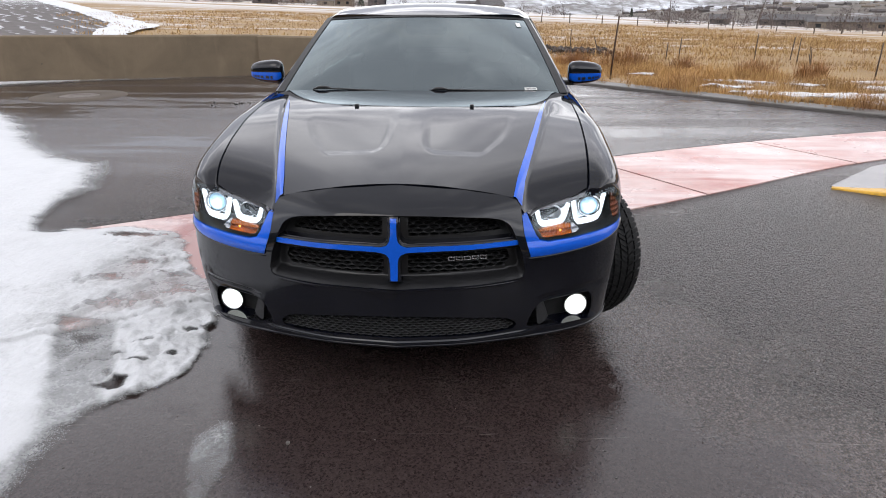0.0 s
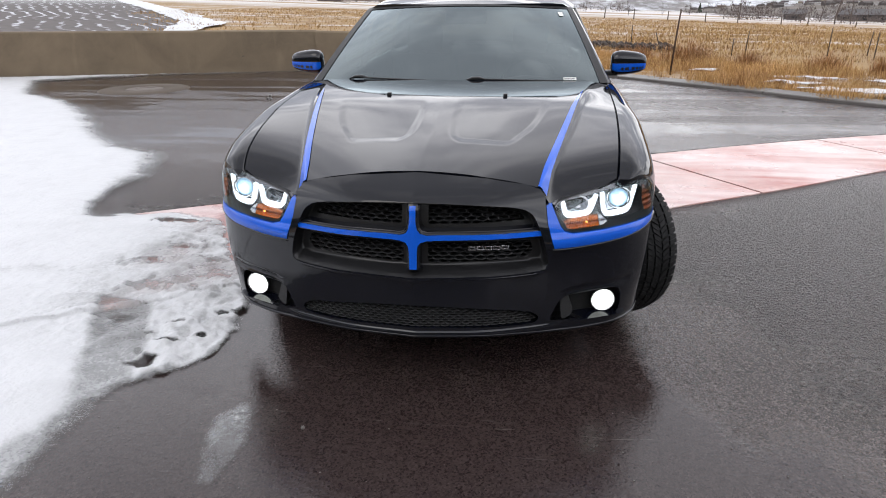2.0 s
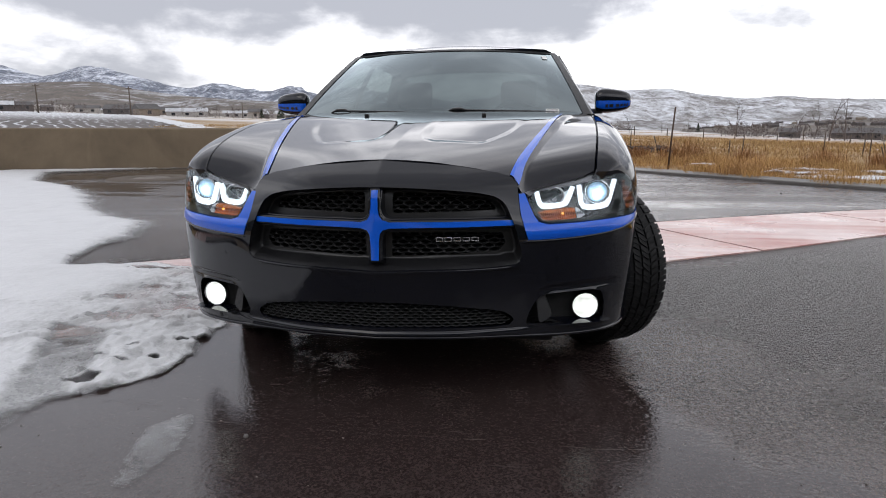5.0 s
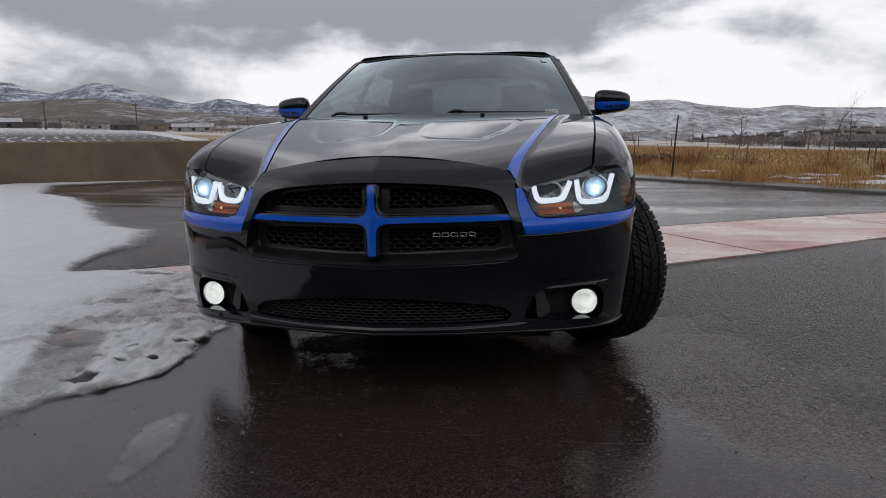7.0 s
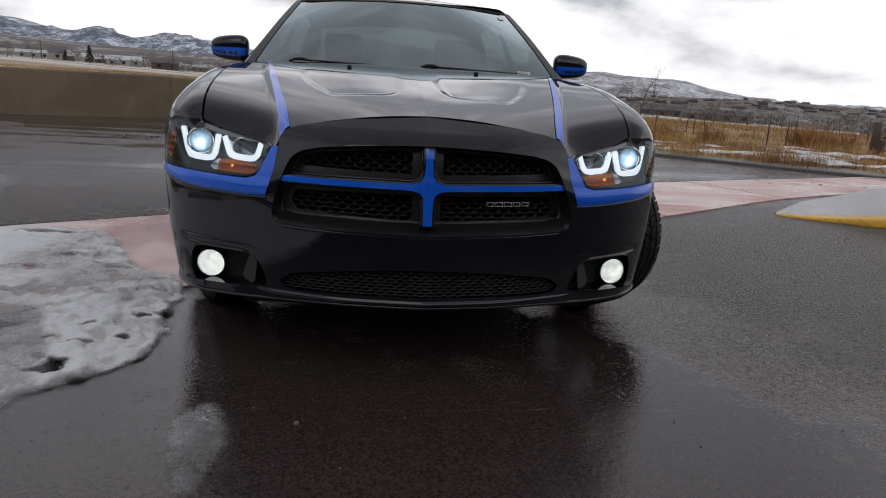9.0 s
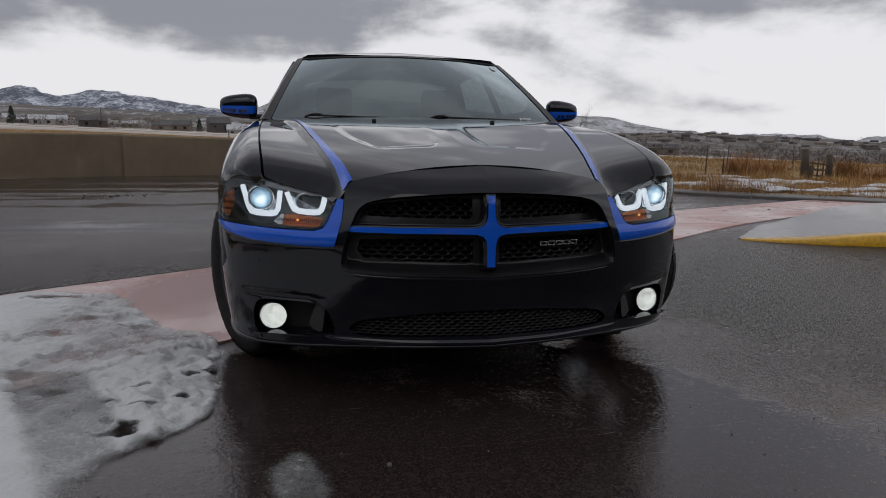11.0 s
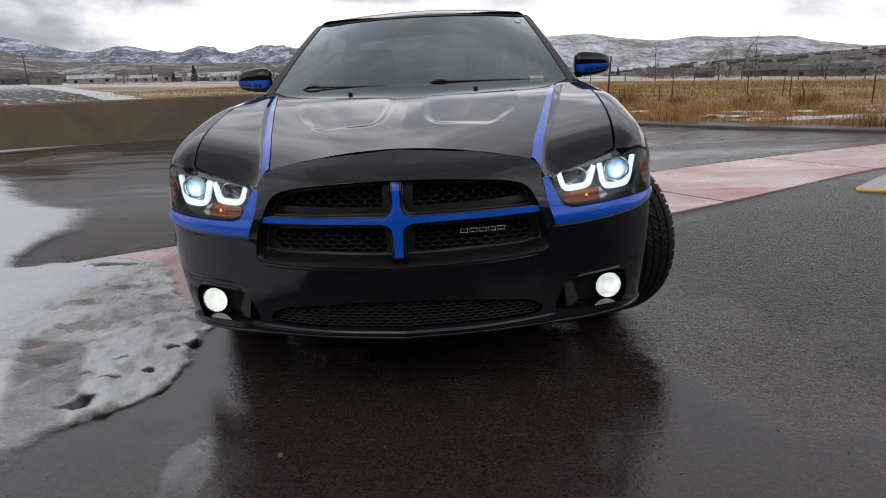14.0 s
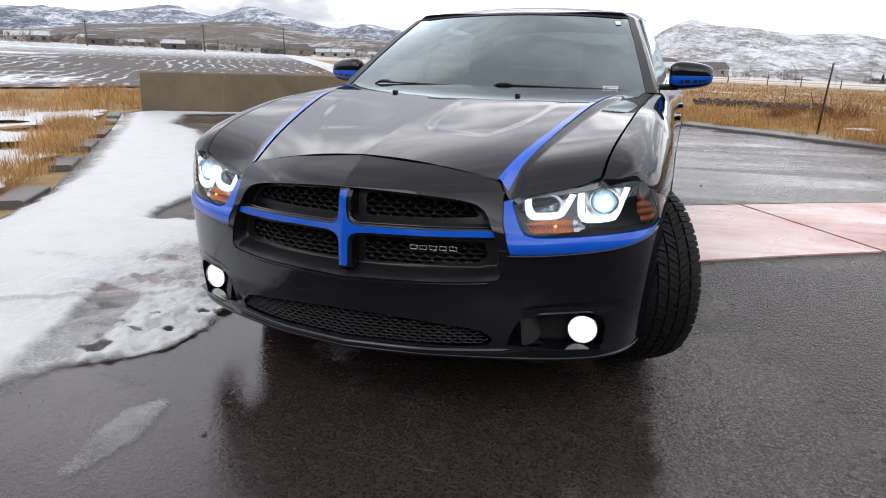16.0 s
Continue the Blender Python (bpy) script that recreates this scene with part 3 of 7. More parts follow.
def sheet(outline, holes, fn, step, back=None, fine=None):
    """A panel: the outline less the holes, filled with small triangles and laid on the surface fn(a, b)."""
    loops = [resample(outline, step)] + [resample(h, step) for h in holes]
    pts, edges = [], []
    for loop in loops:
        k = len(pts)
        pts += loop
        edges += [(k + i, k + (i + 1) % len(loop)) for i in range(len(loop))]
    rim = np.array(pts)
    lo, hi = rim.min(0), rim.max(0)
    grid = [(x + (step / 2 if j % 2 else 0), y) for j, y in enumerate(np.arange(lo[1], hi[1], step * 0.87)) for x in np.arange(lo[0], hi[0], step)]
    if fine:
        zone, small = fine
        q = np.array(zone)
        (x0, y0), (x1, y1) = q.min(0), q.max(0)
        dense = np.array([(x + (small / 2 if j % 2 else 0), y) for j, y in enumerate(np.arange(y0, y1, small * 0.87)) for x in np.arange(x0, x1, small)])
        grid = np.concatenate((np.array(grid)[~inside(zone, grid)], dense[inside(zone, dense)]))
    grid = np.array(grid)
    keep = inside(loops[0], grid)
    for h in loops[1:]:
        keep &= ~inside(h, grid)
    grid = grid[keep]
    if len(grid):
        near = np.array([np.min(np.hypot(rim[:, 0] - g[0], rim[:, 1] - g[1])) for g in grid])
        pts += [tuple(g) for g in grid[near > 0.55 * (fine[1] if fine else step)]]
    from mathutils.geometry import delaunay_2d_cdt
    vs, _, fs, _, _, _ = delaunay_2d_cdt([Vector(p) for p in pts], edges, [], 0, 1e-6)
    mid = np.array([(sum((vs[i] for i in f), Vector((0, 0))) / len(f))[:] for f in fs])
    keep = inside(loops[0], mid)
    for h in loops[1:]:
        keep &= ~inside(h, mid)
    bm = bmesh.new()
    layer = bm.verts.layers.float_vector.new("facing")
    made = {}
    for f, ok in zip(fs, keep):
        if ok:
            for i in f:
                if i not in made:
                    made[i] = bm.verts.new(fn(vs[i].x, vs[i].y))
            bm.faces.new([made[i] for i in f])
    bmesh.ops.recalc_face_normals(bm, faces=bm.faces)
    bm.normal_update()
    d = 0.0015
    for i, v in made.items():
        a, b = vs[i]
        n = (Vector(fn(a + d, b)) - Vector(fn(a - d, b))).cross(Vector(fn(a, b + d)) - Vector(fn(a, b - d)))
        n = n.normalized() if n.length > 1e-12 else v.normal.copy()
        v[layer] = n if n.dot(v.normal) > 0 else -n
    if back is not None:
        flange(bm, back if callable(back) else Vector(back))
    return bm


def pchip(xs, ys):
    """A smooth curve through points that doesn't overshoot."""
    xs, ys = np.array(xs, float), np.array(ys, float)
    h, d = np.diff(xs), np.diff(ys) / np.diff(xs)
    m = np.zeros(len(xs))
    for i in range(1, len(xs) - 1):
        if d[i - 1] * d[i] > 0:
            w1, w2 = 2 * h[i] + h[i - 1], h[i] + 2 * h[i - 1]
            m[i] = (w1 + w2) / (w1 / d[i - 1] + w2 / d[i])
    m[0], m[-1] = d[0], d[-1]

    def f(x):
        x = min(max(x, xs[0]), xs[-1])
        i = min(max(int(np.searchsorted(xs, x)) - 1, 0), len(h) - 1)
        t = (x - xs[i]) / h[i]
        return float(ys[i] * (1 + 2 * t) * (1 - t) ** 2 + h[i] * m[i] * t * (1 - t) ** 2 + ys[i + 1] * t * t * (3 - 2 * t) + h[i] * m[i + 1] * t * t * (t - 1))
    return f


def soft(xs, ys, width):
    """The same curve, smoothed over the given width; straight on beyond its ends."""
    base, n = pchip(xs, ys), 400
    grid = np.linspace(xs[0], xs[-1], n + 1)
    y = np.array([base(x) for x in grid])
    step = grid[1] - grid[0]
    k = max(1, int(3 * width / step))
    w = np.exp(-0.5 * (np.arange(-k, k + 1) * step / width) ** 2)
    long = np.concatenate((y[0] - (y[1] - y[0]) * np.arange(k, 0, -1), y, y[-1] + (y[-1] - y[-2]) * np.arange(1, k + 1)))
    y = np.convolve(long, w / w.sum(), "valid")
    return lambda x: float(np.interp(x, grid, y))


def smooth01(a, b, x):
    t = min(1, max(0, (x - a) / (b - a)))
    return t * t * (3 - 2 * t)


# ---- the lot and the land ----
def land(x, y):
    """Height of the land: level at the lot, then sloping gently down to the right."""
    r = math.hypot(x, y - 4)
    k = smooth01(13, 60, r)
    return k * (-0.036 * x - 0.007 * y) - 0.012


def ground_sheet():
    bm = bmesh.new()
    radii = [0.0] + [2.0 * 1.17 ** i for i in range(48)]
    n = 96
    middle = bm.verts.new((0, 4, land(0, 4) - 0.02))
    last = None
    for r in radii[1:]:
        ring = []
        for j in range(n):
            a = 2 * math.pi * j / n
            x, y = r * math.cos(a), 4 + r * math.sin(a)
            ring.append(bm.verts.new((x, y, land(x, y) - 0.02)))
        for j in range(n):
            if last is None:
                bm.faces.new((middle, ring[j], ring[(j + 1) % n]))
            else:
                bm.faces.new((last[j], ring[j], ring[(j + 1) % n], last[(j + 1) % n]))
        last = ring
    return bm


tagged(part("ground", ground_sheet(), LAND), "dry tan grassland with patches of snow", "ground", kind="structure")

# the kerb line of the turning circle, from its left foot round the back to the right
KERB_R = [(0.2, 13.6), (0.97, 12.6), (1.9, 11.6), (2.9, 10.6), (3.9, 9.5), (4.8, 8.5), (6.1, 7.2), (8.4, 5.6), (12.0, 4.2)]
KERB_L = [(-11.2, 9.9), (-8.8, 7.4), (-6.8, 5.15), (-4.35, 2.4), (-3.6, 1.2), (-3.3, -1.0), (-3.4, -5.0), (-3.4, -9.0)]
LOT = [(16, -9), (16, 4.0), (12.0, 4.2)] + KERB_R[::-1][1:] + [(-0.6, 14.2), (-4.6, 13.2), (-11.4, 10.6)] + KERB_L
road = sheet(LOT, [], lambda x, y: (x, y, 0.0), 0.6)
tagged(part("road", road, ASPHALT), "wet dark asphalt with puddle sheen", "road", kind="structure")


def along(line):
    """Length marks and a point-at-length function of a polyline."""
    p = [Vector((*q, 0)) for q in line]
    marks = [0.0]
    for a, b in zip(p, p[1:]):
        marks.append(marks[-1] + (b - a).length)

    def at(d):
        i = max(0, min(len(p) - 2, int(np.searchsorted(marks, d)) - 1))
        way = (p[i + 1] - p[i]).normalized()
        return p[i] + way * (d - marks[i]), way
    return marks[-1], at


def kerb_stone(line, d0, d1, width, height, side, lip=0.0):
    """One length of kerb with a rounded front edge, on the given side of its line."""
    bm = bmesh.new()
    _, at = along(line)
    profile = [(0, -0.03), (0, height * 0.7), (0.012, height * 0.93), (0.035, height), (width, height + lip), (width, -0.03)]
    last, n = None, max(1, int((d1 - d0) / 0.4))
    for i in range(n + 1):
        p, way = at(d0 + (d1 - d0) * i / n)
        out = Vector((-way.y, way.x, 0)) * side
        ring = [bm.verts.new(p + out * a + Vector((0, 0, b))) for a, b in profile]
        if last:
            for j in range(len(ring) - 1):
                bm.faces.new((last[j], ring[j], ring[j + 1], last[j + 1]))
        else:
            bm.faces.new(ring)
        last = ring
    bm.faces.new(last[::-1])
    bmesh.ops.recalc_face_normals(bm, faces=bm.faces)
    return bm


total, _ = along(KERB_R)
kerb = tagged(new("kerb_right"), "low grey concrete kerb beside dry grass", "kerb", kind="structure")
d = 0.0
while d < total - 0.5:
    part("kerb_stone", kerb_stone(KERB_R, d, min(total, d + 3.0) - 0.015, 0.30, 0.05, 1, 0.02), KERB, kerb, smooth=False)
    d += 3.0
total, _ = along(KERB_L)
kerb = tagged(new("kerb_left"), "broken concrete kerb half buried in snow and dry grass", "kerb", kind="structure")
d = 0.3
while d < total - 3.0:
    part("kerb_stone", kerb_stone(KERB_L, d, d + 0.5 + 0.8 * random.random(), 0.24, 0.026 + 0.022 * random.random(), -1), KERB, kerb, smooth=False)
    d += 1.5 + 0.9 * random.random()

# red stained crossing path: slabs between two lines that run up to the right
SLAB_NEAR = pchip([-8, -2.0, 1.58, 2.33, 4.25, 6.0, 12.0], [-3.6, 0.35, 2.69, 3.14, 4.36, 5.15, 7.6])


def slab_far(x):
    return pchip([-8, -2.75, -1.6, 1.5, 3.55, 5.6, 12.0], [-1.4, 1.90, 2.57, 4.38, 5.38, 6.15, 8.4])(x)


pavement = tagged(new("pavement"), "red stained concrete crossing path, wet and limed", "pavement", kind="structure")
JOINTS = [(-4.70, -3.80), (-2.63, -1.75), (-0.56, 0.28), (1.51, 2.31), (3.58, 4.22), (5.55, 6.1), (7.6, 8.1)]
for (f0, n0), (f1, n1) in zip(JOINTS, JOINTS[1:]):
    def slab_point(u, v, f0=f0, n0=n0, f1=f1, n1=n1):
        xf, xn = f0 + 0.012 + (f1 - f0 - 0.024) * u, n0 + 0.012 + (n1 - n0 - 0.024) * u
        x, y = xn + (xf - xn) * v, SLAB_NEAR(xn) + (slab_far(xf) - SLAB_NEAR(xn)) * v
        edge = min(u, 1 - u, v, 1 - v)
        return Vector((x, y, 0.016 - (0.006 if edge < 1e-4 else 0)))
    part("slab", surface(slab_point, 8, 6, (0, 0, -0.02)), RED, pavement)

edge = [(x, slab_far(x) + 0.010, 0.003) for x in [-4.6 + 0.25 * i for i in range(50)]]
tagged(part("path_edge_line", tube(bmesh.new(), edge, 0.010, 6), VOID, pavement), "black line along the path's far edge")

# grey ramp and yellow kerb to the right of the path
ramp = sheet([(3.5, 3.45), (4.1, 3.02), (5.6, 2.6), (9, 2.2), (9, 5.6), (6.6, 5.2), (5.2, 4.6), (4.3, 4.22)], [], lambda x, y: (x, y, 0.006 + 0.11 * smooth01(3.9, 5.4, x - 0.3 * (y - 3))), 0.25, (0, 0, -0.05))
tagged(part("pavement_ramp", ramp, RAMP), "grey worn concrete ramp beside the red path", "pavement", kind="structure")


def yellow_kerb():
    bm = bmesh.new()
    line = [(3.46, 3.36), (3.75, 3.17), (4.1, 2.98), (4.7, 2.78), (5.6, 2.6), (7.0, 2.42), (9.0, 2.25)]
    length, at = along(line)
    last = None
    for i in range(31):
        p, way = at(length * i / 30)
        out = Vector((-way.y, way.x, 0))
        h = 0.012 + 0.115 * smooth01(0.0, 1.7, length * i / 30)
        w = 0.17 * smooth01(-0.25, 0.5, length * i / 30)
        ring = [bm.verts.new(p + out * a + Vector((0, 0, b))) for a, b in ((0, -0.01), (0.0, h * 0.75), (0.02, h), (w, h + 0.004), (w, -0.01))]
        if last:
            for j in range(4):
                bm.faces.new((last[j], ring[j], ring[j + 1], last[j + 1]))
        last = ring
    bmesh.ops.recalc_face_normals(bm, faces=bm.faces)
    return bm


tagged(part("kerb_yellow", yellow_kerb(), YELLOW), "yellow painted kerb with a sloping end", "kerb", kind="structure")

# concrete barrier in two lengths at the back of the lot
def barrier(x0, y0, x1, y1, z, tall, low):
    way = Vector((x1 - x0, y1 - y0, 0))
    length = way.length
    way.normalize()
    out = Vector((-way.y, way.x, 0))
    bm = bmesh.new()
    last = None
    for i in range(21):
        p = Vector((x0, y0, z)) + way * length * i / 20
        height = tall + (low - tall) * i / 20
        ring = [bm.verts.new(p + out * a + Vector((0, 0, b))) for a, b in ((-0.085, -0.05), (-0.075, 0.06), (-0.045, height * 0.40), (-0.016, height * 0.70), (0.012, height - 0.03), (0.045, height), (0.225, height), (0.25, height - 0.03), (0.29, -0.05))]
        if last:
            for j in range(8):
                bm.faces.new((last[j], ring[j], ring[j + 1], last[j + 1]))
        else:
            bm.faces.new(ring)
        last = ring
    bm.faces.new(last[::-1])
    bmesh.ops.recalc_face_normals(bm, faces=bm.faces)
    return bm


for a in ((-11.1, 10.45, -4.35, 12.55, 0.0, 0.92, 0.86), (-4.36, 12.49, 0.6, 13.4, 0.0, 0.85, 0.70)):
    wall = tagged(part("concrete_barrier", barrier(*a), BARRIER, smooth=False), "long tan concrete wall with water stains", "barrier", "barrier lengths")
    way = Vector((a[2] - a[0], a[3] - a[1], 0)).normalized()
    for k in (0.385, 0.77) if a[0] < -8 else ():
        q = Vector((a[0], a[1], 0.34)).lerp(Vector((a[2], a[3], 0.34)), k) + Vector((way.y, -way.x, 0)) * 0.040
        part("lifting_hole", lathe(bmesh.new(), [(0.0, 0.002), (0.015, 0.002), (0.019, 0.010), (0.021, -0.01)], 12, Matrix.Translation(q) @ Vector((way.y, -way.x, 0)).to_track_quat("X", "Z").to_matrix().to_4x4()), VOID, wall, "small dark lifting hole")

# manhole in its concrete collar
manhole = thing("manhole", "round iron manhole cover in a worn concrete collar", "manhole", (-6.5, 9.0, 0))
collar = lathe(bmesh.new(), [(0.33, 0.004), (0.345, 0.010), (0.76, 0.010), (0.79, -0.01)], 40, Matrix.Translation((-6.5, 9.0, 0)) @ pose(0, 0, 0, 0, -90, 0))
part("collar", collar, COLLAR, manhole, "worn grey concrete collar")
cover = lathe(bmesh.new(), [(0.0, 0.010), (0.17, 0.008), (0.18, 0.012), (0.30, 0.012), (0.325, 0.004)], 32, Matrix.Translation((-6.5, 9.0, 0)) @ pose(0, 0, 0, 0, -90, 0))
part("cover", cover, IRON, manhole, "rusty iron cover", smooth=False)


# snow lying on the left of the lot
def wavy(poly, amount, step=0.07):
    out = []
    for x, y in resample(poly, step):
        p = Vector((x * 3.1, y * 3.1, 1.7))
        out.append((x + amount * (noise.noise(p) + 0.5 * noise.noise(p * 3)), y + amount * (noise.noise(p + Vector((9, 3, 1))) + 0.5 * noise.noise(p * 3 + Vector((5, 5, 5))))))
    return out


def depth_in(poly, step, margin=0.5):
    """A function of (x, y): the distance to the outline, positive within it."""
    rim = np.array(resample(poly, step))
    lo, hi = rim.min(0) - margin, rim.max(0) + margin
    xs, ys = np.arange(lo[0], hi[0] + step, step), np.arange(lo[1], hi[1] + step, step)
    gx, gy = np.meshgrid(xs, ys, indexing="ij")
    far = np.full(gx.shape, 9.0)
    for x, y in rim:
        a, b = np.searchsorted(xs, (x - 0.5, x + 0.5))
        c, d = np.searchsorted(ys, (y - 0.5, y + 0.5))
        far[a:b, c:d] = np.minimum(far[a:b, c:d], np.hypot(gx[a:b, c:d] - x, gy[a:b, c:d] - y))
    far = np.minimum(far, 0.5)
    far[~inside(poly, np.stack((gx.ravel(), gy.ravel()), 1)).reshape(gx.shape)] *= -1

    def f(x, y):
        i, j = (x - lo[0]) / step, (y - lo[1]) / step
        if not (0 <= i < len(xs) - 1 and 0 <= j < len(ys) - 1):
            return -0.5
        a, b = int(i), int(j)
        i, j = i - a, j - b
        return float((far[a, b] * (1 - i) + far[a + 1, b] * i) * (1 - j) + (far[a, b + 1] * (1 - i) + far[a + 1, b + 1] * i) * j)
    return f


SNOW_LINE = [(-0.98, 0.72), (-0.92, 0.40), (-0.92, 0.22), (-0.97, 0.10), (-1.04, 0.02), (-1.13, -0.06), (-1.20, -0.15), (-1.21, -0.30), (-1.19, -0.50), (-1.18, -0.75), (-1.35, -1.3), (-1.75, -2.2), (-2.2, -4.0), (-2.35, -6.0), (-2.9, -8.6),
             (-3.45, -8.6), (-3.4, -4.0), (-3.3, -1.0), (-3.6, 1.2), (-4.35, 2.4), (-6.8, 5.15), (-8.8, 7.4), (-11.0, 9.8), (-10.9, 10.5), (-8.0, 11.4), (-4.5, 12.45),
             (-4.55, 12.2), (-7.6, 11.1), (-9.2, 9.9), (-8.0, 8.25), (-6.8, 7.5), (-5.65, 6.35), (-4.5, 4.95), (-3.9, 4.35), (-3.42, 4.15), (-3.1, 3.75), (-2.95, 3.15), (-3.0, 2.66), (-2.95, 2.34), (-2.72, 2.0), (-2.1, 2.12), (-1.79, 2.04), (-1.62, 1.85), (-1.47, 1.5), (-1.29, 1.27), (-1.10, 1.12), (-1.0, 0.92)]
THAWED = [(-1.76, 0.62), (-1.50, 0.63), (-1.37, 0.36), (-1.28, 0.18), (-1.21, -0.03), (-1.00, -0.10), (-1.00, -0.5), (-1.0, -0.8), (-1.2, -1.4), (-1.52, -1.4), (-1.38, -0.70), (-1.36, -0.43), (-1.35, -0.31), (-1.43, -0.14), (-1.52, 0.07), (-1.64, 0.32)]
HOLLOWS = [(-1.22, 0.07, 0.050, 0.042, 0.72), (-1.20, 0.24, 0.045, 0.013, 0.5), (-1.08, 0.32, 0.022, 0.013, 0.6), (-1.08, 0.56, 0.034, 0.016, 0.55), (-1.31, 0.30, 0.030, 0.011, 0.4), (-1.00, 0.60, 0.045, 0.030, 0.45), (-1.26, 0.42, 0.045, 0.012, 0.4),
           (-1.62, 0.79, 0.12, 0.05, 0.17), (-1.85, 1.09, 0.14, 0.06, 0.17), (-2.0, 1.85, 0.20, 0.05, 0.5), (-1.69, 1.39, 0.14, 0.05, 0.17), (-1.3, 0.95, 0.08, 0.04, 0.2), (-2.55, 1.9, 0.10, 0.03, 0.7), (-1.45, 1.2, 0.10, 0.04, 0.18), (-2.4, 0.9, 0.2, 0.06, 0.12)]
snow_depth, thaw_depth = depth_in(wavy(SNOW_LINE, 0.045), 0.035), depth_in(wavy(THAWED, 0.03), 0.03)


def trodden_at(x, y):
    """Where feet and wheels have pressed the snow, near the car."""
    return smooth01(-2.3, -1.7, x) * (1 - smooth01(2.2, 3.0, y)) * smooth01(-0.3, 0.2, y + 0.6 * (x + 1.3))


def snow_cover(x, y, holes=True):
    """How much of the snow is left, 0 to 1."""
    d = snow_depth(x, y)
    p = Vector((x, y, 0.3))
    crisp = smooth01(-0.35, 0.1, y) * smooth01(-2.4, -1.9, x) * (1 - smooth01(1.8, 2.2, y))
    width = 0.145 - 0.085 * crisp + 0.30 * smooth01(2.4, 3.6, y)
    k = smooth01(-0.45 * width, width, d + 0.034 * noise.noise(p * 7) + 0.022 * noise.noise(p * 24))
    k *= 1 - 0.30 * smooth01(-0.03, 0.05, thaw_depth(x, y) + 0.03 * noise.noise(p * 5))
    k -= trodden_at(x, y) * (0.09 + 0.15 * max(0.0, noise.noise(p * 5.5)))
    k -= 0.17 * trodden_at(x, y) * smooth01(0.30, 0.60, noise.noise(p * 10 + Vector((2, 7, 1))))
    if SLAB_NEAR(x) < y < slab_far(x):
        k -= smooth01(-3.2, -1.7, x) * (0.07 + 0.16 * smooth01(-0.15, 0.40, noise.noise(p * 2.3 + Vector((4, 0, 2)))))
    for cx, cy, rx, ry, deep in HOLLOWS if holes else ():
        q = ((x - cx) / rx) ** 2 + ((y - cy) / ry) ** 2
        if q < 6:
            k -= deep * (1 - smooth01(0.55, 1.7, q + 1.5 * noise.noise(p * 21) + 1.0 * noise.noise(p * 47)))
    return max(0.0, k)


def snow_top(x, y):
    """Height of the snow: thick and smooth on the left, lumpy where trodden, thawed through in places."""
    k, trod, p = 0.7 * snow_cover(x, y, False) + 0.3 * snow_cover(x, y), trodden_at(x, y), Vector((x, y, 0.3))
    lump = noise.noise(p * 5.2) * 0.55 + noise.noise(Vector((x * 8, y * 14, 0.3))) * 0.5 + noise.noise(p * 24) * 0.25
    pit = max(0.0, 0.30 - abs(noise.noise(p * 7.3 + Vector((3, 1, 0))))) / 0.30
    lump += 0.42 * noise.noise(p * 13 + Vector((1, 4, 2))) + 0.20 * noise.noise(p * 36)
    h = 0.040 * k ** 1.3 * (0.30 + 0.70 * smooth01(0.0, 0.26, snow_depth(x, y))) + smooth01(0.3, 0.8, k) * (lump * (0.0055 + 0.0225 * trod) - 0.007 * trod * pit)
    base = 0.021 if SLAB_NEAR(x) - 0.06 < y < slab_far(x) + 0.04 else 0.005
    return Vector((x, y, base + max(0.0, h) + 0.002 * k))


def covered(ob, cover):
    """Writes how much snow is left into a mesh attribute."""
    layer = ob.data.attributes.new("cover", "FLOAT", "POINT")
    layer.data.foreach_set("value", [cover(v.co.x, v.co.y) for v in ob.data.vertices])
    return ob


near_zone = [(-2.2, -1.2), (-0.78, -1.2), (-0.78, 2.2), (-2.2, 2.2)]
field_line = inset(SNOW_LINE, -0.13)
tagged(covered(part("snow", sheet(field_line, [], snow_top, 0.065, None, (near_zone, 0.0155)), SNOW), snow_cover), "wet trodden snow lying over asphalt and red path", "snow", kind="stuff")

# a last patch of slush on the asphalt, and faint remains beside it
PATCH = rounded([(-0.70, -0.13), (-0.62, -0.14), (-0.545, -0.30), (-0.54, -0.47), (-0.56, -0.64), (-0.65, -0.62), (-0.72, -0.44), (-0.755, -0.27)], 2)
patch_depth = depth_in(PATCH, 0.012, 0.15)


def patch_cover(x, y):
    p = Vector((x * 9, y * 9, 2.0))
    return 0.50 * smooth01(-0.02, 0.045, patch_depth(x, y) + 0.014 * noise.noise(p * 2)) * (1 - 0.20 * smooth01(-0.66, -0.36, -y - 0.9)) + 0.07 * noise.noise(p)


tagged(covered(part("slush", sheet(inset(PATCH, -0.03), [], lambda x, y: Vector((x, y, 0.004 + 0.006 * patch_cover(x, y))), 0.013), SNOW), patch_cover), "small patch of thawing slush on the asphalt", "slush", kind="stuff")

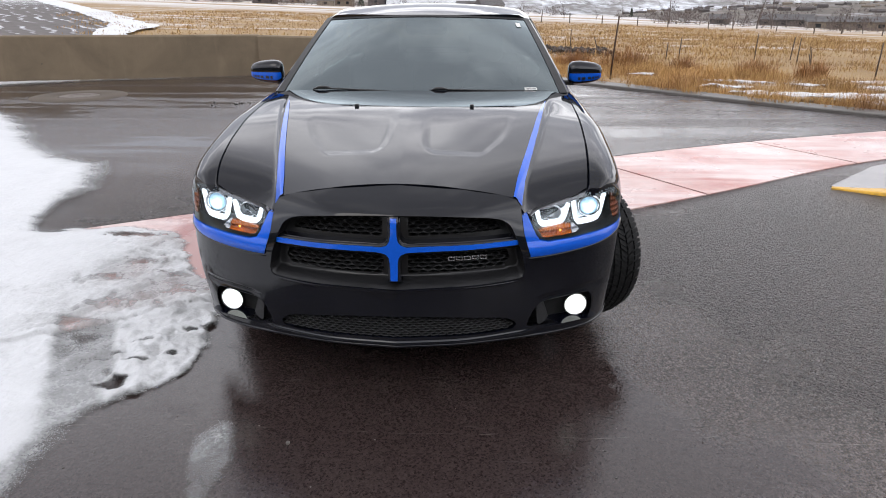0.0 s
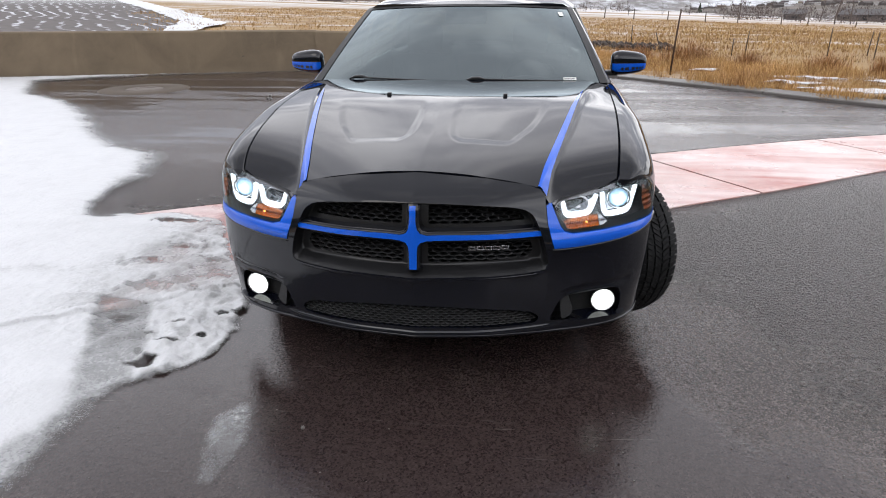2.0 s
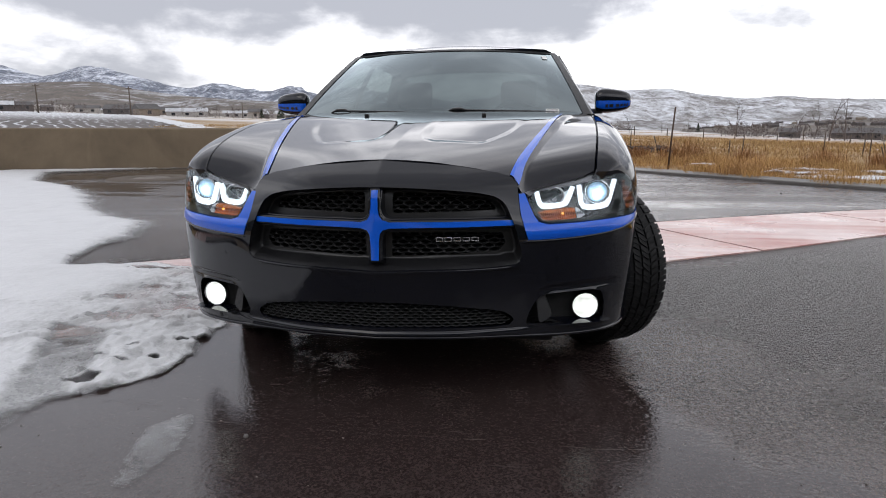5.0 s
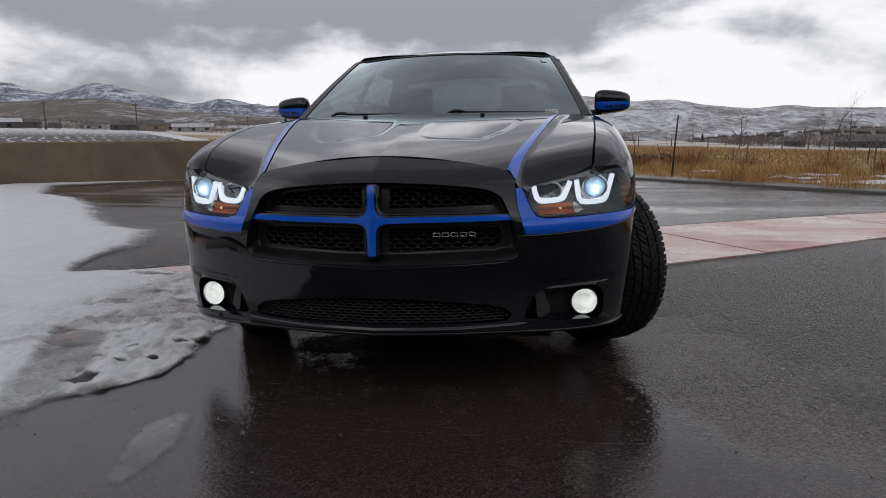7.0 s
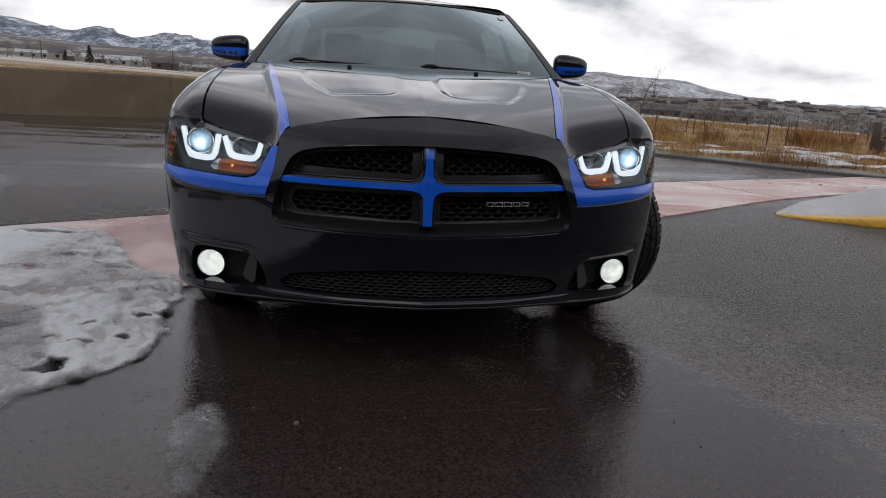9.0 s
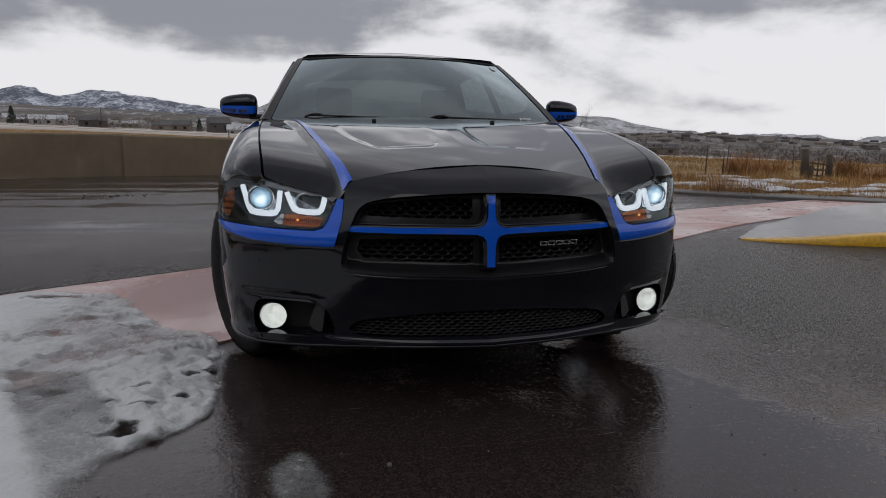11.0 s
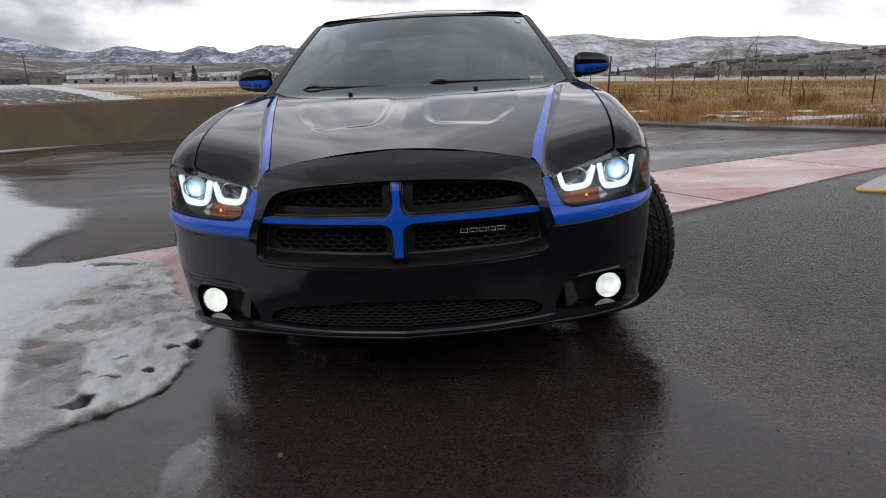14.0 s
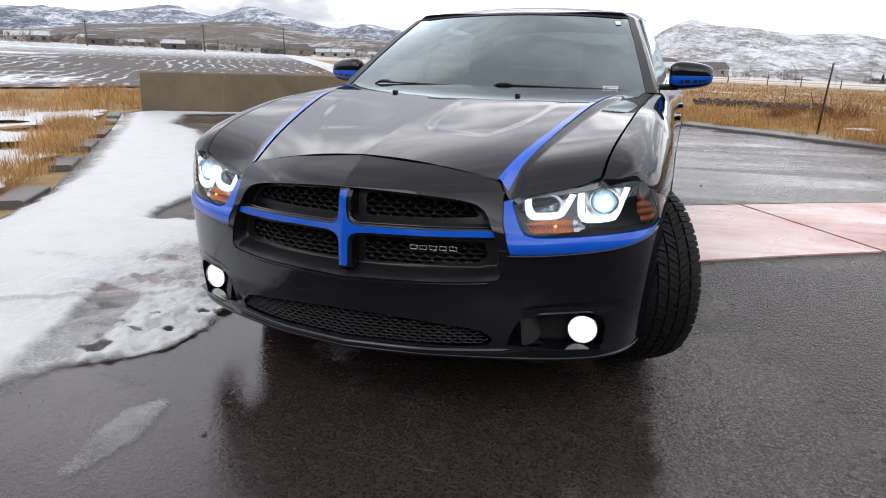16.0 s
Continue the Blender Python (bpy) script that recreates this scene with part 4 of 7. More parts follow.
# pebbles and grit on the asphalt
grit = bmesh.new()
for i in range(420):
    x, y = random.uniform(-2.6, 3.4), random.uniform(-1.9, 2.6)
    if -0.9 < x < 0.95 and y > 0.0:
        continue
    r = random.uniform(0.0012, 0.0038)
    bmesh.ops.create_icosphere(grit, subdivisions=1, radius=r, matrix=Matrix.Translation((x, y, r * 0.5)) @ Matrix.Diagonal((1.0, 0.8, 0.7, 1)))
bmesh.ops.create_icosphere(grit, subdivisions=2, radius=0.008, matrix=Matrix.Translation((-0.381, -0.276, 0.004)))
for i in range(26):
    r = random.uniform(0.008, 0.03)
    q = (-3.3 + random.gauss(0, 0.28), 8.25 + random.gauss(0, 0.14)) if i < 20 else (random.uniform(1, 6), random.uniform(4, 8))
    bmesh.ops.create_icosphere(grit, subdivisions=1, radius=r, matrix=Matrix.Translation((*q, r * 0.4)) @ Matrix.Diagonal((1.0, 0.8, 0.6, 1)))
tagged(part("grit", grit, KERB), "small pale pebbles and grit on the asphalt", "grit", kind="stuff")


# ---- the car: its surfaces ----
NX = [0, 0.25, 0.46, 0.56, 0.70, 0.85, 0.915, 0.945, 0.955]
NZ = [0.20, 0.30, 0.51, 0.61, 0.67, 0.77, 0.83, 0.88]
NY = [[0.00, 0.03, 0.095, 0.135, 0.205, 0.305, 0.40, 0.53, 0.75],
      [-0.01, 0.02, 0.085, 0.125, 0.195, 0.30, 0.40, 0.53, 0.75],
      [-0.005, 0.02, 0.08, 0.12, 0.19, 0.30, 0.385, 0.53, 0.75],
      [0.00, 0.025, 0.085, 0.12, 0.19, 0.30, 0.39, 0.53, 0.75],
      [0.00, 0.03, 0.095, 0.135, 0.20, 0.31, 0.395, 0.53, 0.75],
      [0.01, 0.05, 0.14, 0.19, 0.245, 0.325, 0.41, 0.55, 0.75],
      [0.06, 0.10, 0.186, 0.23, 0.275, 0.345, 0.43, 0.57, 0.75],
      [0.15, 0.19, 0.26, 0.29, 0.32, 0.38, 0.46, 0.60, 0.75]]
NS = [0.0]
for i in range(1, len(NX)):
    NS.append(NS[-1] + math.hypot(NX[i] - NX[i - 1], NY[3][i] - NY[3][i - 1]))
x_of, s_of = soft(NS, NX, 0.03), pchip(NX, NS)
s_of_y = pchip(NY[3], NS)
ROWS_Y = [soft(NS, r, 0.035) for r in NY]
GRID_S, GRID_Z = np.linspace(0, NS[-1], 240), np.linspace(0.19, 0.90, 143)
TABLE = []
for a in GRID_S:
    line = soft(NZ, [r(a) for r in ROWS_Y], 0.014)
    TABLE.append([line(z) for z in GRID_Z])
TABLE = np.array(TABLE)
tuck = soft([0.2, 0.3, 0.5, 0.66, 0.9], [0.955, 0.975, 0.995, 1.0, 1.0], 0.05)


def front(s, z):
    """The nose of the car: s runs round the bumper from its middle, z is the height."""
    a = abs(s)
    i, j = min(238.999, max(0.0, a / NS[-1] * 239)), min(141.999, max(0.0, (z - 0.19) / 0.71 * 142))
    p, q = int(i), int(j)
    i, j = i - p, j - q
    y = (TABLE[p, q] * (1 - i) + TABLE[p + 1, q] * i) * (1 - j) + (TABLE[p, q + 1] * (1 - i) + TABLE[p + 1, q + 1] * i) * j
    return Vector((math.copysign(x_of(a) * tuck(z), s), y, z))


def nose(back=0.0, push=(0, 1, 0)):
    return lambda s, z: front(s, z) + Vector(push) * back


def onto(poly):
    """From (x, z) to (s, z)."""
    return [(math.copysign(s_of(abs(x)), x), z) for x, z in poly]


def flip(poly):
    return [(-x, z) for x, z in poly]


mid_z = soft([0.15, 0.3, 0.6, 1.05, 1.3, 1.45, 1.6], [0.88, 0.915, 0.972, 1.042, 1.063, 1.070, 1.073], 0.10)
crease_x = soft([0.15, 0.18, 0.6, 1.06, 1.55], [0.455, 0.46, 0.56, 0.655, 0.75], 0.12)
crease_z = soft([0.15, 0.178, 0.3, 0.6, 1.06, 1.55], [0.805, 0.82, 0.868, 0.948, 1.036, 1.062], 0.08)
edge_x = soft([0.15, 0.30, 0.40, 0.5, 0.6, 0.72, 0.87, 1.0, 1.14, 1.37, 1.6], [0.745, 0.757, 0.768, 0.778, 0.785, 0.793, 0.802, 0.807, 0.812, 0.820, 0.828], 0.06)
RISE_Y, RISE_Z = [0.15, 0.25, 0.295, 0.32, 0.36, 0.42, 0.50, 0.60, 0.72, 0.87, 1.0, 1.14, 1.37, 1.6], [0.690, 0.780, 0.828, 0.857, 0.885, 0.910, 0.934, 0.956, 0.977, 1.000, 1.013, 1.022, 1.037, 1.046]
edge_z = soft(RISE_Y, RISE_Z, 0.025)
vent_in = soft([0.42, 0.49, 0.60, 1.05], [0.105, 0.078, 0.062, 0.060], 0.03)
vent_out = soft([0.42, 0.48, 0.63, 1.05], [0.345, 0.365, 0.440, 0.535], 0.05)


def sloped(width, d):
    """An even slope with soft ends."""
    t = min(1.0, max(0.0, d / width))
    return 0.55 * t + 0.45 * t * t * (3 - 2 * t)


def vent_depth(x, y):
    """The two shallow hollows of the hood, open to the rear, with a sloping rim."""
    a = abs(x)
    if not 0.42 < y < 1.08 or not 0.04 < a < 0.56:
        return 0.0
    x0, x1 = vent_in(y), vent_out(y)
    bend = 0.03 * smooth01(0.30, 0.40, a) + 0.02 * (1 - smooth01(0.08, 0.14, a))
    k = sloped(0.042, a - x0) * sloped(0.042, x1 - a) * sloped(0.066, y - 0.420 - bend)
    return k * 0.0046 * (1 - smooth01(0.60, 1.05, y))


def hood_z(x, y):
    a, c = abs(x), crease_x(y)
    if a < c:
        drop = mid_z(y) - crease_z(y)
        ridge = min(0.45 * drop, 0.014)
        z = mid_z(y) - ridge * a / c - (drop - ridge) * (a / c) ** 2.6
    else:
        e = edge_x(y)
        t = min(1.2, (a - c) / (e - c))
        z = crease_z(y) + (edge_z(y) - crease_z(y)) * t - 0.019 * smooth01(-0.002, 0.034, a - c) * (1 - min(1, t)) * smooth01(0.13, 0.24, y) * (1 - smooth01(1.0, 1.3, y))
        z -= 0.065 * math.exp(-((y - 0.15) / 0.09) ** 2) * math.sin(math.pi * min(1, t)) ** 0.7
    return z - vent_depth(x, y)


def hood_at(lift=0.0):
    return lambda x, y: Vector((x, y, hood_z(x, y) + lift))


side_x = soft([0.30, 0.345, 0.395, 0.53, 0.75, 1.0, 1.6, 2.5, 3.6, 4.15, 4.75, 5.0, 5.06], [0.80, 0.853, 0.915, 0.945, 0.955, 0.958, 0.945, 0.94, 0.945, 0.957, 0.93, 0.86, 0.80], 0.05)
belt_x = soft([0.15, 0.30, 0.40, 0.5, 0.6, 0.72, 0.87, 1.0, 1.14, 1.37, 1.6, 2.5, 3.8, 4.6, 5.06], [0.750, 0.762, 0.773, 0.783, 0.790, 0.798, 0.807, 0.812, 0.817, 0.825, 0.832, 0.832, 0.815, 0.76, 0.70], 0.06)
belt_z = soft(RISE_Y + [2.5, 3.8, 4.5, 5.06], RISE_Z + [1.038, 1.07, 1.09, 1.04], 0.025)
hip_z = soft([0.3, 0.45, 0.8, 1.6, 5.0], [0.76, 0.70, 0.74, 0.74, 0.76], 0.08)
WHEEL_F, WHEEL_R, RADIUS, ARCH = 0.945, 4.035, 0.362, 0.398


def foot_z(y):
    """The lower edge of the side: over the lamp, along the bumper's seam, round the arches and along the sill."""
    if y < 0.62:
        return pchip([0.30, 0.345, 0.39, 0.43, 0.47, 0.54, 0.62], [0.832, 0.829, 0.772, 0.722, 0.688, 0.668, 0.667])(y)
    for c in (WHEEL_F, WHEEL_R):
        if abs(y - c) < ARCH:
            z = RADIUS + math.sqrt(ARCH ** 2 - (y - c) ** 2)
            return min(z, 0.667) if y < 0.76 else z
    return 0.667 if y < 0.7 else 0.22


def flank(y, k):
    """The side of the body: k from 0 at the hood's or window's edge to 1 at the foot."""
    xs, xb, zb, zh, zf = side_x(y), belt_x(y), belt_z(y), hip_z(y), foot_z(y)
    zh = max(zh, zf + 0.001) if zf > zh else zh
    top = 0.55
    if k < top:
        a = k / top * math.pi / 2
        x = xb + (xs - xb) * math.sin(a) ** 0.84
        z = zh + (zb - zh) * math.cos(a) ** 0.80
        if z < zf:
            z = zf
    else:
        t = (k - top) / (1 - top)
        z = min(zh, zh + (zf - zh) * t) if zf < zh else zf
        d = max(0, zh - z)
        x = xs - 0.05 * (d / 0.5) ** 2
    return Vector((x, y, z))


def side_panel(sign, y0, y1, ny, nk=26):
    def at(u, v):
        p = flank(y0 + (y1 - y0) * u, v)
        return Vector((sign * p.x, p.y, p.z))
    return surface(at, ny, nk, (-sign * 0.02, 0, -0.03))


# ---- the car: its parts ----
car = thing("car", "black four-door sedan with blue accents and lit headlights on wet asphalt", "car", (0, 2.5, 0))

OPENING = [(0, 0.797), (0.20, 0.788), (0.338, 0.775), (0.405, 0.760), (0.440, 0.736), (0.466, 0.681), (0.488, 0.620), (0.500, 0.566), (0.501, 0.540), (0.487, 0.524), (0.389, 0.517), (0.212, 0.514), (0, 0.507)]
RING = [(0, 0.879), (0.26, 0.860), (0.41, 0.836), (0.462, 0.818), (0.480, 0.790), (0.482, 0.762), (0.491, 0.700), (0.505, 0.655), (0.517, 0.605), (0.516, 0.550), (0.502, 0.519), (0.470, 0.508), (0.27, 0.502), (0, 0.494)]
LAMP = [(0.506, 0.766), (0.62, 0.791), (0.757, 0.825), (0.812, 0.838), (0.862, 0.842), (0.890, 0.815), (0.912, 0.770), (0.932, 0.700), (0.922, 0.670), (0.82, 0.665), (0.70, 0.662), (0.590, 0.661), (0.558, 0.671), (0.540, 0.692)]
BROW = [(0.484, 0.764), (0.505, 0.764), (0.540, 0.690), (0.556, 0.668), (0.588, 0.658), (0.70, 0.659), (0.82, 0.663), (0.922, 0.667), (0.936, 0.676), (0.930, 0.662), (0.913, 0.645), (0.86, 0.627), (0.80, 0.617), (0.68, 0.609), (0.60, 0.606), (0.523, 0.607), (0.507, 0.655), (0.493, 0.700)]
FOGHOLE = [(0.565, 0.405), (0.66, 0.408), (0.795, 0.405), (0.822, 0.36), (0.828, 0.285), (0.80, 0.272), (0.67, 0.288), (0.57, 0.298), (0.525, 0.302)]
LOWHOLE = [(0, 0.398), (0.23, 0.387), (0.44, 0.360), (0.49, 0.326), (0.47, 0.298), (0.23, 0.303), (0, 0.304)]


def arch_s(z):
    return s_of_y(WHEEL_F - math.sqrt(max(0.0, ARCH ** 2 - (z - RADIUS) ** 2)) + 0.004)


bumper_half = onto([(0, 0.500), (0.27, 0.508), (0.468, 0.514), (0.498, 0.524), (0.510, 0.552), (0.511, 0.605), (0.500, 0.655), (0.488, 0.700), (0.480, 0.764), (0.490, 0.766), (0.500, 0.70), (0.512, 0.655), (0.522, 0.604), (0.68, 0.603), (0.80, 0.612), (0.86, 0.623), (0.915, 0.641), (0.934, 0.660)])
bumper_half += [(s_of_y(0.62), 0.664), (s_of_y(0.70), 0.664), (arch_s(0.62), 0.62), (arch_s(0.55), 0.55), (arch_s(0.48), 0.48), (arch_s(0.42), 0.42), (arch_s(0.36), 0.36), (arch_s(0.30), 0.30), (s_of_y(0.56), 0.262), (s_of_y(0.45), 0.245)]
bumper_half += onto([(0.84, 0.243), (0.70, 0.248), (0.46, 0.268), (0.23, 0.276), (0, 0.276)])
fog_s, low_s = rounded(onto(FOGHOLE), 2), rounded(onto(mirrored(LOWHOLE)), 1)


def bumper_at(s, z):
    """The nose with a brow over each fog lamp's pocket and a ledge along the foot."""
    p, x = front(s, z), x_of(abs(s))
    across = smooth01(0.55, 0.63, x) * (1 - smooth01(0.82, 0.87, x))
    brow = 0.442 - 0.10 * max(0.0, 0.66 - x)
    p.y += 0.009 * across * (1 - smooth01(brow - 0.010, brow, z)) * smooth01(0.395, 0.42, z)
    p.y -= 0.008 * (1 - smooth01(0.280, 0.292, z)) * (1 - smooth01(0.50, 0.60, x))
    return p


bumper = part("bumper_cover", sheet(mirrored(bumper_half), [fog_s, flip(fog_s), low_s], bumper_at, 0.016, (0, 0.03, 0), ([(-1.0, 0.26), (1.0, 0.26), (1.0, 0.30), (0.98, 0.30), (0.98, 0.408), (1.0, 0.408), (1.0, 0.455), (-1.0, 0.455), (-1.0, 0.408), (0.97, 0.408), (0.97, 0.30), (-1.0, 0.30)], 0.008)), BLACK, car)
lip_z = soft([0, 0.25, 0.5, 0.75, 1.0, 1.2], [0.267, 0.267, 0.259, 0.243, 0.237, 0.248], 0.06)
lip_line = [front(s_of_y(0.56) * k / 60, lip_z(abs(s_of_y(0.56) * k / 60))) + Vector((0, -0.001, 0)) for k in range(-60, 61)]
lip = part("front_lip", tube(bmesh.new(), lip_line, 0.0065, 10), BLACK, car, "black lower lip")
part("lip_skirt", surface(lambda u, v: front((2 * u - 1) * s_of_y(0.56), lip_z(abs((2 * u - 1) * s_of_y(0.56))) + 0.012 * (1 - 2.2 * v)) + Vector((0, 0.006 + 0.10 * v, 0)), 90, 4), SATIN, lip)


def ring_at(s, z):
    """The grille surround stands a little proud of the bumper."""
    return front(s, z) - Vector((0, 0.007 * (1 - smooth01(0.79, 0.87, z)), 0))


hole = rounded(onto(mirrored(OPENING)), 2)
surround = part("grille_surround", sheet(onto(mirrored(RING)), [hole], ring_at, 0.0075, lambda p: (0, 0.022, -0.028) if p.y > 0.125 and p.z > 0.80 else (0, 0.012, 0)), BLACK, car)
# near-black sheets stand in for the shade under seams and behind openings
part("nose_gap_shade", sheet(onto(mirrored([(0, 0.86), (0.25, 0.85), (0.44, 0.815), (0.49, 0.75), (0.50, 0.62), (0.505, 0.56), (0.49, 0.53), (0.27, 0.522), (0, 0.514)])), [inset(hole, 0.020)], nose(0.075), 0.03), VOID, car)
part("hood_gap_shade", sheet(mirrored([(0, 0.20), (0.40, 0.22), (0.50, 0.24), (0.76, 0.34), (0.80, 0.8), (0.82, 1.40), (0, 1.40)]), [], lambda x, y: Vector((x, y, hood_z(max(-0.74, min(0.74, x)), y) - 0.045)), 0.05), VOID, car)
part("grille_cavity", sheet(hole, [], nose(0.105), 0.04), VOID, car)
part("bumper_cavity", sheet(onto(mirrored([(0, 0.42), (0.55, 0.42), (0.86, 0.42), (0.86, 0.26), (0.5, 0.26), (0, 0.26)])), [], nose(0.11), 0.05), VOID, car)


def honeycomb(outline, cell, tall, at, wall=0.0045, deep=0.016):
    """A mesh of long hexagons, with depth, inside an outline."""
    p = np.array(outline)
    lo, hi = p.min(0), p.max(0)
    bm = bmesh.new()
    j = 0
    z = lo[1]
    while z < hi[1] + tall:
        x = lo[0] + (cell / 2 if j % 2 else 0)
        while x < hi[0] + cell:
            if inside(outline, [(x, z)])[0]:
                corner = [(-0.5, 0.30), (0, 0.70), (0.5, 0.30), (0.5, -0.30), (0, -0.70), (-0.5, -0.30)]
                outer = [(x + a * cell, z + b * tall) for a, b in corner]
                hollow = [(x + a * (cell - 2.2 * wall), z + b * (tall - 1.25 * wall)) for a, b in corner]
                o = [bm.verts.new(at(*q)) for q in outer]
                h = [bm.verts.new(at(*q) + Vector((0, 0.003, 0))) for q in hollow]
                g = [bm.verts.new(at(*q) + Vector((0, deep, 0))) for q in hollow]
                for i in range(6):
                    k = (i + 1) % 6
                    bm.faces.new((o[i], o[k], h[k], h[i]))
                    bm.faces.new((h[i], h[k], g[k], g[i]))
            x += cell
        z += tall
        j += 1
    bmesh.ops.recalc_face_normals(bm, faces=bm.faces)
    return bm


# the dished shell inside the opening, with a window for each mesh
BOWL = 0.066
rim_gap = depth_in(hole, 0.004, 0.05)


def bowl_at(s, z):
    d = rim_gap(s, z)
    wide = 0.016 + 0.026 * (1 - smooth01(0.53, 0.58, z)) + 0.010 * smooth01(0.40, 0.47, x_of(abs(s)))
    return front(s, z) + Vector((0, BOWL * smooth01(-0.25 * wide, wide, d) ** 0.9 - 0.006, 0))


UPPER = [(0.046, 0.777), (0.20, 0.771), (0.33, 0.758), (0.382, 0.744), (0.408, 0.716), (0.405, 0.703), (0.20, 0.699), (0.046, 0.697)]
LOWER = [(0.043, 0.637), (0.30, 0.637), (0.432, 0.632), (0.446, 0.592), (0.424, 0.560), (0.22, 0.550), (0.043, 0.546)]
windows = []
for quarter in (UPPER, LOWER):
    windows += [onto(quarter), flip(onto(quarter))]
shell = part("grille_shell", sheet(inset(hole, -0.001), [inset(w, 0.004) if w[0][0] > 0 else flip(inset(flip(w), 0.004)) for w in windows], bowl_at, 0.0075), SHELL, surround, "dished black shell of the grille")
for w in windows:
    wider = inset(w, -0.022) if w[0][0] > 0 else flip(inset(flip(w), -0.022))
    part("grille_mesh", honeycomb(wider, 0.041, 0.0150, nose(BOWL - 0.003), 0.0042, 0.016), MESH, surround)

# blue cross on its black rail, which rolls back to the shell at its edges
rail_line = onto(mirrored([(0, 0.800), (0.0235, 0.800), (0.0235, 0.722), (0.027, 0.704), (0.036, 0.692), (0.055, 0.6865), (0.20, 0.6875), (0.482, 0.6875), (0.490, 0.648), (0.20, 0.6475), (0.055, 0.6455), (0.036, 0.640), (0.0265, 0.628), (0.0240, 0.61), (0.0245, 0.545), (0.031, 0.526), (0, 0.524)]))
rail_gap = depth_in(rail_line, 0.002, 0.03)


def rail_at(s, z):
    return front(s, z) + Vector((0, 0.006 - 0.008 * (1 - smooth01(0.0, 0.10, abs(s))) + 0.010 * (1 - smooth01(0.0, 0.0075, rail_gap(s, z))) + 0.030 * (1 - smooth01(0.520, 0.548, z)), 0))


part("cross_backing", sheet(rail_line, [], rail_at, 0.0040, (0, 0.050, 0)), BLACK, surround, "black rail behind the blue cross")
cross = onto(mirrored([(0, 0.786), (0.0112, 0.786), (0.0122, 0.722), (0.0165, 0.700), (0.0265, 0.685), (0.05, 0.6765), (0.20, 0.677), (0.468, 0.677), (0.471, 0.659), (0.20, 0.658), (0.05, 0.6555), (0.0275, 0.649), (0.0180, 0.636), (0.0148, 0.61), (0.0138, 0.545), (0, 0.545)]))
part("grille_cross", sheet(cross, [], lambda s, z: front(s, z) + Vector((0, 0.0035 - 0.008 * (1 - smooth01(0.0, 0.10, abs(s))), 0)), 0.008, (0, 0.006, 0)), BLUE, surround, "blue cross bar of the grille")

# the lip along the foot of the opening
lip_z = pchip([0.0, 0.212, 0.389, 0.470, 0.490, 0.4985], [0.5015, 0.5075, 0.5110, 0.5165, 0.527, 0.548])
lip_x = [0.4985 * math.sin(0.5 * math.pi * i / 28) for i in range(-28, 29)]
lip = [Vector((x, front(math.copysign(s_of(abs(x)), x), lip_z(abs(x))).y - 0.0005, lip_z(abs(x)))) for x in lip_x]
part("grille_lip", tube(bmesh.new(), lip, [0.0022 + 0.0048 * min(1.0, (0.4985 - abs(x)) / 0.05) for x in lip_x], 12), BLACK, surround, "rounded glossy lip under the grille")

# plain metal bars where the maker's badge sits
badge = bmesh.new()
for i in range(5):
    p = front(s_of(0.214 + i * 0.0308), 0.609) + Vector((0, BOWL - 0.016, 0))
    for x0, x1, z0, z1 in ((-0.0130, 0.0130, 0.0045, 0.0080), (-0.0130, 0.0130, -0.0080, -0.0045), (-0.0130, -0.0098, -0.0046, 0.0046), (0.0098, 0.0130, -0.0046, 0.0046)):
        box(badge, p.x + x0, p.x + x1, p.y, p.y + 0.005, p.z + z0, p.z + z1, 0.0008)
part("badge", badge, BADGE, car, "small silver badge of five plain open shapes")

part("lower_mesh", honeycomb(onto(mirrored([(0, 0.396), (0.23, 0.385), (0.43, 0.358), (0.48, 0.326), (0.46, 0.302), (0.23, 0.306), (0, 0.307)])), 0.033, 0.0105, nose(0.009), 0.0032, 0.012), MESH, car)


def ribbon(line, width):
    """An outline round a polyline."""
    left, right = [], []
    for i, p in enumerate(line):
        a, b = Vector(line[max(0, i - 1)]), Vector(line[min(len(line) - 1, i + 1)])
        way = (b - a).normalized()
        n = Vector((-way.y, way.x)) * width / 2
        if 0 < i < len(line) - 1:
            u = (Vector(p) - a).normalized()
            n = n / max(0.6, n.normalized().dot(Vector((-u.y, u.x))))
        left.append((p[0] + n.x, p[1] + n.y))
        right.append((p[0] - n.x, p[1] - n.y))
    return left + right[::-1]


